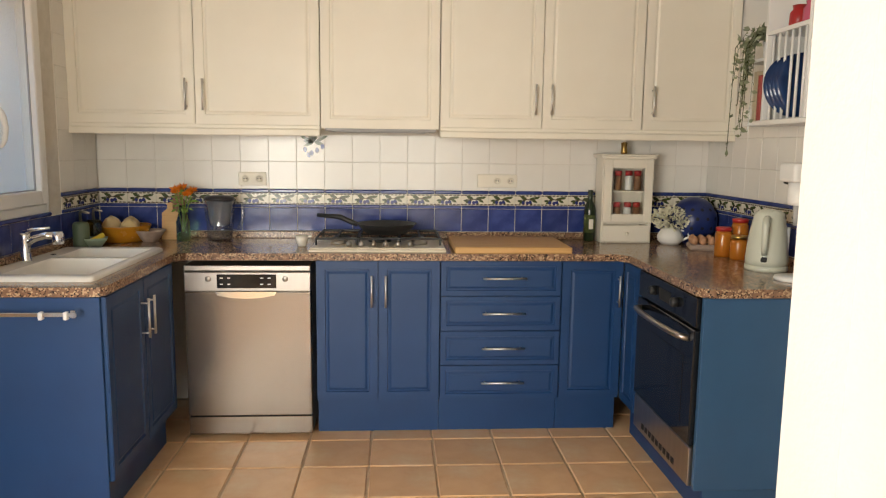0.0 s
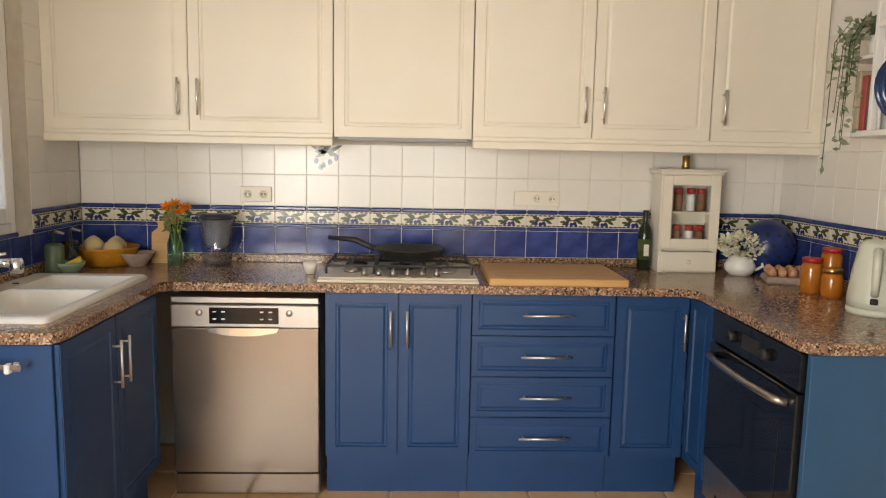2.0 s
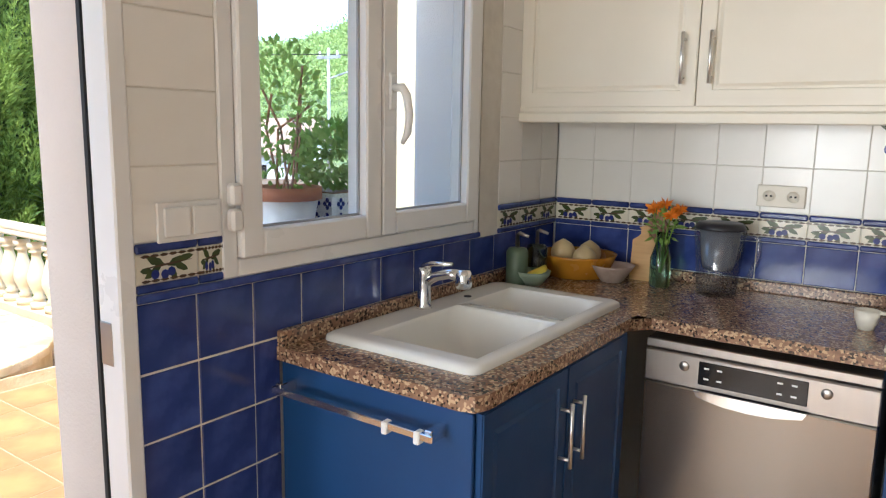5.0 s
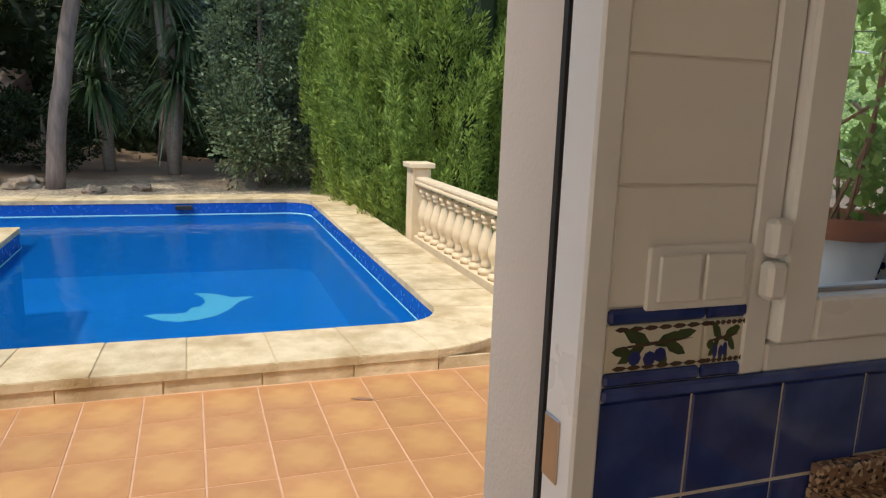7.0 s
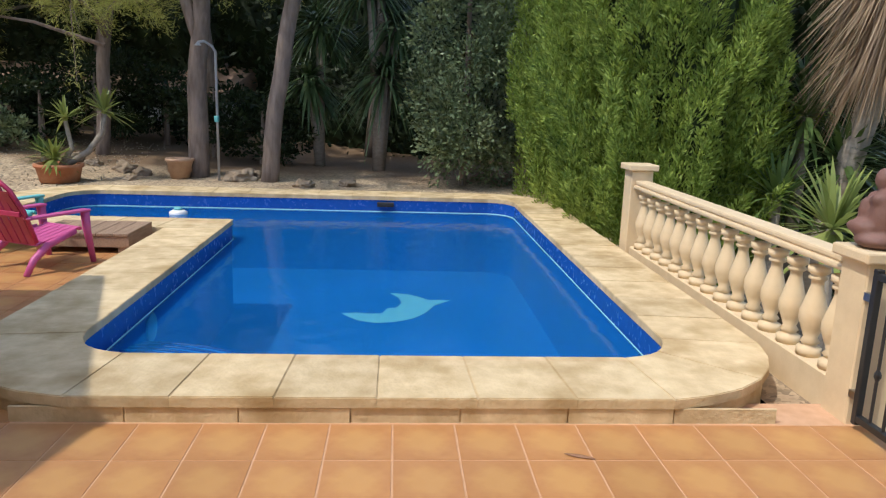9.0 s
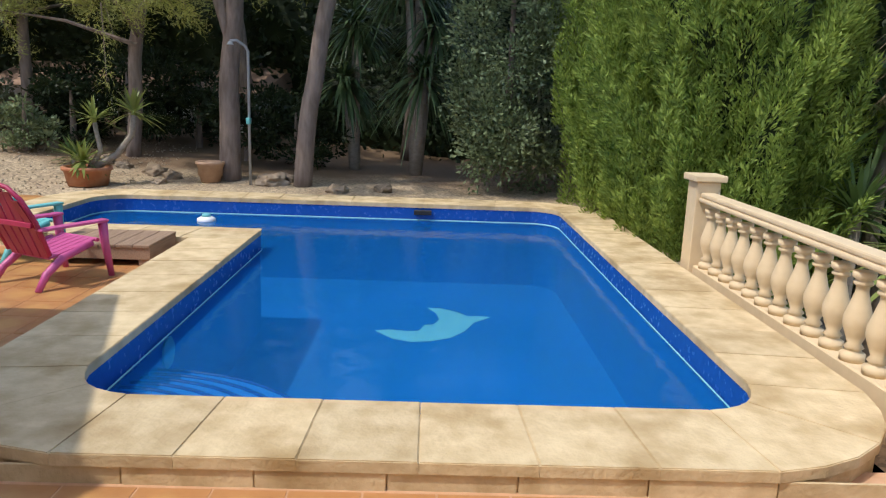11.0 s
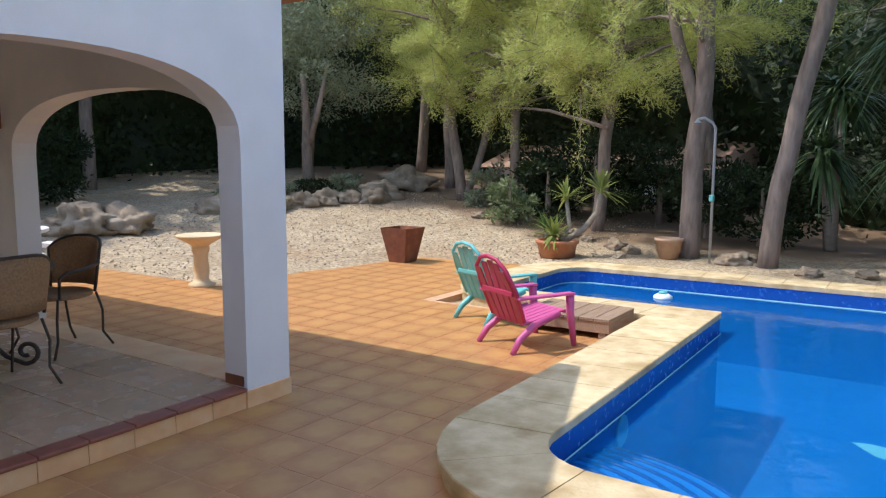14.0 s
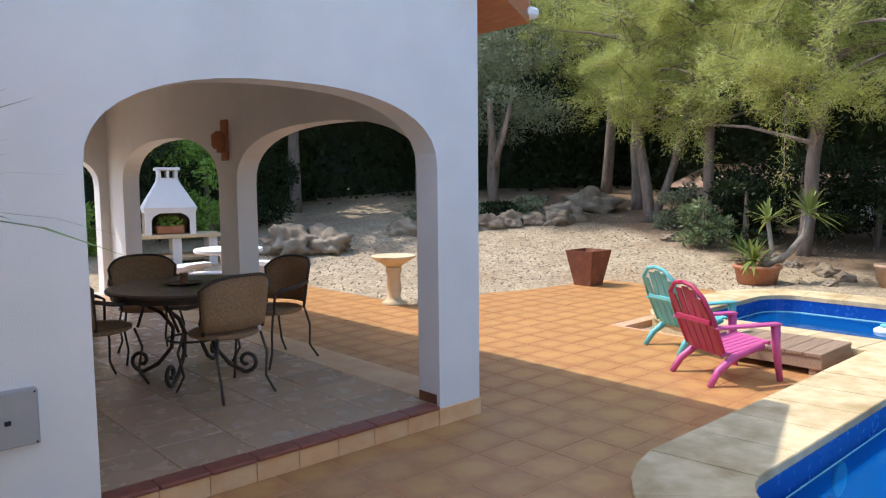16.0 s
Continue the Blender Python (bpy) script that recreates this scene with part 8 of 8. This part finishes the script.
# cypress row along the pool
for k, (x, y, r, h) in enumerate(((-12.55, 5.15, 0.85, 7.0), (-11.65, 5.30, 0.85, 7.4), (-10.75, 5.35, 0.9, 7.0), (-9.95, 5.5, 0.85, 7.2), (-9.5, 5.75, 0.7, 7.0))):
    ob = thing("cypress", x, y, ground_z(x, y) - 0.05, "dense bright green cypress in a hedge row", "tree", "cypress hedge")
    rng = np.random.default_rng(50 + k)
    n = 72000
    # feathery plumes: slim upright sprays round the column
    m = 190
    zz = rng.uniform(0, 1, m) ** 1.15
    a = rng.uniform(0, 2 * math.pi, m)
    girth = np.where(zz < 0.2, 0.80 + zz, 1 - np.maximum(0, zz - 0.55) * 1.5)
    rr = r * girth * rng.uniform(0.48, 1.18, m)
    foot = np.stack([rr * np.cos(a), rr * np.sin(a), zz * h - 0.15], 1)
    lean = rng.uniform(0.10, 0.55, m)
    axis = np.stack([lean * np.cos(a), lean * np.sin(a), np.ones(m)], 1) + rng.normal(size=(m, 3)) * 0.14
    axis /= np.linalg.norm(axis, axis=1, keepdims=True)
    tall, fat = rng.uniform(0.55, 1.4, m), rng.uniform(0.10, 0.24, m)
    pick = rng.choice(m, n, p=tall * fat / (tall * fat).sum())
    u = rng.uniform(0, 1, n) ** 1.25
    rad = rng.normal(size=(n, 3))
    rad -= axis[pick] * (rad * axis[pick]).sum(1)[:, None]
    rad /= np.linalg.norm(rad, axis=1, keepdims=True)
    w = fat[pick] * (1 - u) ** 0.6 * rng.uniform(0.2, 1.0, n) ** 0.6
    c = foot[pick] + axis[pick] * (tall[pick] * u)[:, None] + rad * w[:, None]
    c[:, 2] = np.maximum(c[:, 2], 0.03)
    d = axis[pick] * 0.9 + rad * 0.6
    leaves("crown", c, d + rng.normal(size=c.shape) * 0.30, 0.085, 0.022, CYPRESS, ob, rng)
    # solid near-black core, painted as the shade seen between the sprays
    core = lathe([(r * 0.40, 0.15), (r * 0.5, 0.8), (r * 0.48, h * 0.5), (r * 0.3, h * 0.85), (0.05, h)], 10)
    part("shade_core", core, DARK_LEAF, ob)
    part("trunk", tube([(0, 0, 0), (0, 0, 0.6)], 0.09, 8), BARK, ob)
shrub("shrub", -13.55, 3.5, 0.85, 4.5, 22000, 0.085, GREY_LEAF, "tall grey-green leafy shrub", "shrub", 71, 0.5, lumps=50)
shrub("shrub", -14.3, 4.6, 0.9, 3.3, 8000, 0.10, OLIVE_LEAF, "tall leafy shrub behind the cypress", "shrub", 72, 0.5, lumps=44)


def palm_like(x, y, h, n, ln, width, mat, label, seed, trunk=0.10, droop=0.5, heads=None, name="yucca", z=None):
    ob = thing(name, x, y, (ground_z(x, y) if z is None else z), label, "yucca")
    heads = heads or [(0, 0, h)]
    for i, (hx, hy, hz) in enumerate(heads):
        part("stem", tube([(0, 0, -0.1), (hx * 0.4, hy * 0.4, hz * 0.5), (hx, hy, hz)], [trunk, trunk * 0.85, trunk * 0.7], 9), BARK_PALE, ob, "", True)
        blades("rosette", n, ln, width, mat, ob, (hx, hy, hz), seed + i, 0.15, droop, -0.75, apart=mat is not YUCCA_DARK)
    return ob


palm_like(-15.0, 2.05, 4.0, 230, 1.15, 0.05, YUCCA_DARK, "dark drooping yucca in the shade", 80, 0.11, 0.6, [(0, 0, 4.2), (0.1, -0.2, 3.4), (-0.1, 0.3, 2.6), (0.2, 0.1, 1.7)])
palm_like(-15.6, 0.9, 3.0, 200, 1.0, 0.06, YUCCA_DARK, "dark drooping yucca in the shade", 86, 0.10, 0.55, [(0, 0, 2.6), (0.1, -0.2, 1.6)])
palm_like(-7.6, 6.35, 1.6, 75, 0.75, 0.06, YUCCA, "bright green yucca behind the balustrade", 91, 0.09, 0.2, [(0, 0, 1.55)])
palm_like(-9.4, 7.0, 2.6, 85, 0.85, 0.06, YUCCA_MID, "tall green yucca behind the balustrade", 93, 0.09, 0.3, [(0, 0, 2.6), (0.35, 0.3, 2.1), (-0.4, 0.2, 2.9)])
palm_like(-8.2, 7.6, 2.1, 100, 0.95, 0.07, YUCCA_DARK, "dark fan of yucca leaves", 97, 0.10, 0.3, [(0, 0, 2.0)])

palm_like(-10.2, 6.9, 1.9, 80, 0.8, 0.06, YUCCA_MID, "green yucca behind the balustrade", 101, 0.09, 0.3, [(0, 0, 1.9), (0.3, -0.2, 1.2)])
palm_like(-8.9, 6.5, 1.2, 75, 0.75, 0.055, YUCCA_MID, "green yucca behind the balustrade", 104, 0.08, 0.25, [(0, 0, 1.7)])

# old palm with a skirt of dead fronds
pa = thing("palm_tree", -8.8, 7.35, ground_z(-8.8, 7.35), "palm with pale trunk and hanging dry fronds", "palm tree")
part("trunk", tube([(-0.5, -0.35, 0), (-0.25, -0.15, 1.5), (0.0, 0.0, 2.8), (0.1, 0.1, 4.4)], [0.16, 0.14, 0.13, 0.14], 12), BARK_PALE, pa, "", True)
rng = np.random.default_rng(110)
n = 2600
a = rng.uniform(0, 6.28, n)
c = np.stack([0.1 + 0.16 * np.cos(a), 0.1 + 0.16 * np.sin(a), rng.uniform(3.4, 4.6, n)], 1)
d = np.stack([np.cos(a) * 0.55, np.sin(a) * 0.55, rng.uniform(-1.4, -0.3, n)], 1)
leaves("dry_skirt", c, d, 0.85, 0.02, DEAD_FROND, pa, rng, bend=0.25)
blades("fronds", 120, 1.6, 0.09, YUCCA_MID, pa, (0.1, 0.1, 4.6), 111, 0.3, 0.5, -0.2)

# olive tree by the gravel
ot = thing("olive_tree", -15.0, -10.4, ground_z(-15.0, -10.4), "old olive tree with grey leaves and forked trunk", "tree")
part("trunk", tube([(0, 0, -0.1), (0.1, 0.0, 0.9), (0.3, 0.2, 1.8), (0.5, 0.3, 2.8)], [0.16, 0.13, 0.10, 0.06], 9), BARK, ot, "", True)
part("limb", tube([(0.05, 0, 0.6), (-0.3, -0.2, 1.5), (-0.7, -0.3, 2.6)], [0.11, 0.08, 0.05], 8), BARK, ot, "", True)
part("limb", tube([(0.1, 0, 1.0), (0.3, 0.6, 2.0), (0.3, 0.9, 3.0)], [0.09, 0.06, 0.04], 8), BARK, ot, "", True)
rng = np.random.default_rng(120)
c, d = crown_points(rng, pads_around(121, 40, 2.2, 5.6, 1.7, 0.45, 0.8), 24000)
leaves("crown", c, d + rng.normal(size=c.shape) * 0.5, 0.10, 0.03, OLIVE_LEAF, ot, rng)

# low plants under the trees
k = 0
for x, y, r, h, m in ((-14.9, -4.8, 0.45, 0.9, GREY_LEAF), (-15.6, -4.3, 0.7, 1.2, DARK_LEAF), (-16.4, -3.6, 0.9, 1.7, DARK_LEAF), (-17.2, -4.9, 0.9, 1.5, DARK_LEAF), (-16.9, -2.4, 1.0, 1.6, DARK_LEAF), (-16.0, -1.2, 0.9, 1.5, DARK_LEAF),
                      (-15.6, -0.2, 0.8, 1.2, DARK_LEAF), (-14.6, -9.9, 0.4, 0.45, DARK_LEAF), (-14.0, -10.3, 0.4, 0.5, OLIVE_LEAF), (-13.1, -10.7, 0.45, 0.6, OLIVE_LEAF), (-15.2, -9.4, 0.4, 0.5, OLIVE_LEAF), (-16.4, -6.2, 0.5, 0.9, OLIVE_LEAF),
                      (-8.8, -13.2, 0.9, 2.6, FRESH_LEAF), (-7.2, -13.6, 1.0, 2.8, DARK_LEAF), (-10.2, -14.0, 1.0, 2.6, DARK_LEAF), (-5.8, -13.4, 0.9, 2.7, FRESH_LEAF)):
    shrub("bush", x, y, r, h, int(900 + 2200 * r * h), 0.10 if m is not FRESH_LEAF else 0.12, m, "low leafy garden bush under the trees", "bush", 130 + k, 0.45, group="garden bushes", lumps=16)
    k += 1
palm_like(-14.3, -3.7, 0.2, 40, 0.45, 0.05, YUCCA_MID, "small agave rosette on the gravel", 150, 0.05, 0.1, [(0, 0, 0.12)], "agave")


# dark hedge closing the garden
def hedge(x0, y0, x1, y1, h, n, seed, mat=None, thick=1.2, size=0.22):
    rng = np.random.default_rng(seed)
    L = math.hypot(x1 - x0, y1 - y0)
    ux, uy = (x1 - x0) / L, (y1 - y0) / L
    ob = tagged(new("hedge"), "tall dark evergreen hedge behind the trees", "hedge", "dark hedges", "stuff")
    m = max(4, int(L / 1.2))
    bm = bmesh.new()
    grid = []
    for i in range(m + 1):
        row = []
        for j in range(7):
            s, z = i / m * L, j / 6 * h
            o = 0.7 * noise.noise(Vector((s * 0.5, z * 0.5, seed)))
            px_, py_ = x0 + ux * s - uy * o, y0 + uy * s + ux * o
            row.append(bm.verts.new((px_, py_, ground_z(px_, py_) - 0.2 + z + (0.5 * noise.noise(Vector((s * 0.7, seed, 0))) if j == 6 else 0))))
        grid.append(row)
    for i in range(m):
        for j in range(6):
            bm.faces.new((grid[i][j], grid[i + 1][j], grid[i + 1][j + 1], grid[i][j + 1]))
    # dark sheet standing for the shade inside the hedge, and hiding the sky
    part("shade_core", bm, DARK_LEAF, ob)
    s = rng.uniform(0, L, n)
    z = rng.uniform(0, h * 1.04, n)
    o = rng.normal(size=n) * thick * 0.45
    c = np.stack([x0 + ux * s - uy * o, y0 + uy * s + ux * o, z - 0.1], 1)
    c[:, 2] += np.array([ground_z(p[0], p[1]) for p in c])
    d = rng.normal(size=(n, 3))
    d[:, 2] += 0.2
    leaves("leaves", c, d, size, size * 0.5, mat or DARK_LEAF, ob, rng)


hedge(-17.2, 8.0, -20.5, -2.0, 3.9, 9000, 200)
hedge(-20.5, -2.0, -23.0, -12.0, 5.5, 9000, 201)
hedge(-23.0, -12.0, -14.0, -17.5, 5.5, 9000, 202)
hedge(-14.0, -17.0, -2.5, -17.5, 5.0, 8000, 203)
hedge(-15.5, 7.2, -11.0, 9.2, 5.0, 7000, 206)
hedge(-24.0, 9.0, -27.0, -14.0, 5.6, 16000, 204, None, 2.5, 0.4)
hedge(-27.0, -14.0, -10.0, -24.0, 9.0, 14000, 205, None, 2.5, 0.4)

# ---- beyond the garden ----
OLD_ROOF = surf("weathered_roof_tile", (0.42, 0.27, 0.19), (0.33, 0.21, 0.15), 3, 0.85, bump=0.3, fine=12)


def far_house(x, y, z, w, d, h, rz, label):
    ob = thing("house", x, y, z, label, "house", "far houses", rz)
    part("wall", B((-w / 2, w / 2, -d / 2, d / 2, -1, h)), WHITE_WALL, ob)
    bm = bmesh.new()
    vs = [bm.verts.new(p) for p in ((-w / 2 - 0.4, -d / 2 - 0.4, h), (w / 2 + 0.4, -d / 2 - 0.4, h), (w / 2 + 0.4, d / 2 + 0.4, h), (-w / 2 - 0.4, d / 2 + 0.4, h), (-w / 2 - 0.4, 0, h + d * 0.22), (w / 2 + 0.4, 0, h + d * 0.22))]
    for q in ((0, 1, 5, 4), (2, 3, 4, 5), (0, 4, 3), (1, 2, 5), (0, 3, 2, 1)):
        bm.faces.new([vs[i] for i in q])
    part("roof", bm, OLD_ROOF, ob)
    for k in range(3):
        wn_ = part("window", B((-w / 2 + w * (k + 0.6) / 3.3, -w / 2 + w * (k + 0.6) / 3.3 + 0.9, -d / 2 - 0.03, -d / 2 + 0.05, 0.9, 2.1)), BLACK_GLASS, ob)
        part("sill", B((-w / 2 + w * (k + 0.6) / 3.3 - 0.1, -w / 2 + w * (k + 0.6) / 3.3 + 1.0, -d / 2 - 0.12, -d / 2, 0.82, 0.9)), WHITE_WALL, wn_)


far_house(-22.5, -4.6, -0.9, 7, 5, 2.2, 75, "white house with clay roof behind the pines")
far_house(-34, 27, -2.5, 11, 7, 2.6, 40, "low white house with clay roof down the hill")
far_house(-48, 42, -2.5, 12, 8, 3.0, 45, "white villa with clay roof down the hill")
far_house(-33, 17, -4.3, 9, 6, 2.6, 60, "cream house with clay roof below the garden")
pol = thing("utility_pole", -17.5, 20.0, ground_z(-17.5, 20.0), "grey utility pole with a cross arm and street lamp", "utility pole")
part("pole", tube([(0, 0, 0), (0, 0, 5.2)], [0.075, 0.05], 8), GREY_STEEL, pol, "", True)
part("cross_arm", B((-0.5, 0.5, -0.05, 0.05, 4.85, 4.95)), GREY_STEEL, pol)
for x in (-0.4, 0.0, 0.4):
    part("insulator", lathe([(0.04, 4.95), (0.05, 5.0), (0.03, 5.1)], 8, x, 0), WHITE_PAINT, pol)
part("lamp_arm", tube([(0, 0, 4.2), (0.4, 0.5, 4.45), (0.6, 0.8, 4.4)], 0.03, 6), GREY_STEEL, pol)
wr = thing("power_cables", -17.5, 20.0, pol.location.z, "thin black power cables", "cables")
part("cable", tube([(-40, -30, 4.6), (-20, -15, 4.3), (0, 0, 5.0), (20, 16, 4.4), (45, 34, 5.0)], 0.02, 5), DARK_GAP, wr)
rng = np.random.default_rng(300)
n = 60000
aa, dd = rng.uniform(0.3, 1.5, n), rng.uniform(62, 330, n)
cx_, cy_ = -1 - dd * np.cos(aa), 2 + dd * np.sin(aa)
blob = np.array([ground_z(x, y) for x, y in zip(cx_, cy_)])
c = np.stack([cx_, cy_, blob], 1)
k = 5
cc = np.repeat(c, k, 0)
sz = np.repeat(0.010 * dd + 0.5, k)
cc += rng.normal(size=cc.shape) * sz[:, None] * np.array([0.8, 0.8, 0.5])
cc[:, 2] += sz * 0.8
dr_ = rng.normal(size=cc.shape)
dr_[:, 2] += 0.6
FAR_WOOD = leaf_mat("far_pine_wood", (0.22, 0.31, 0.08), (0.42, 0.50, 0.17), 0.25)
for lo_, hi_, ln_ in ((0, 1.6, 0.34), (1.6, 2.4, 0.6), (2.4, 9, 1.0)):
    pick = (sz >= lo_) & (sz < hi_)
    tagged(leaves("far_woods", cc[pick], dr_[pick], ln_, ln_ * 0.6, FAR_WOOD, None, rng), "pine woods on the hills beyond the house", "woods", kind="stuff")
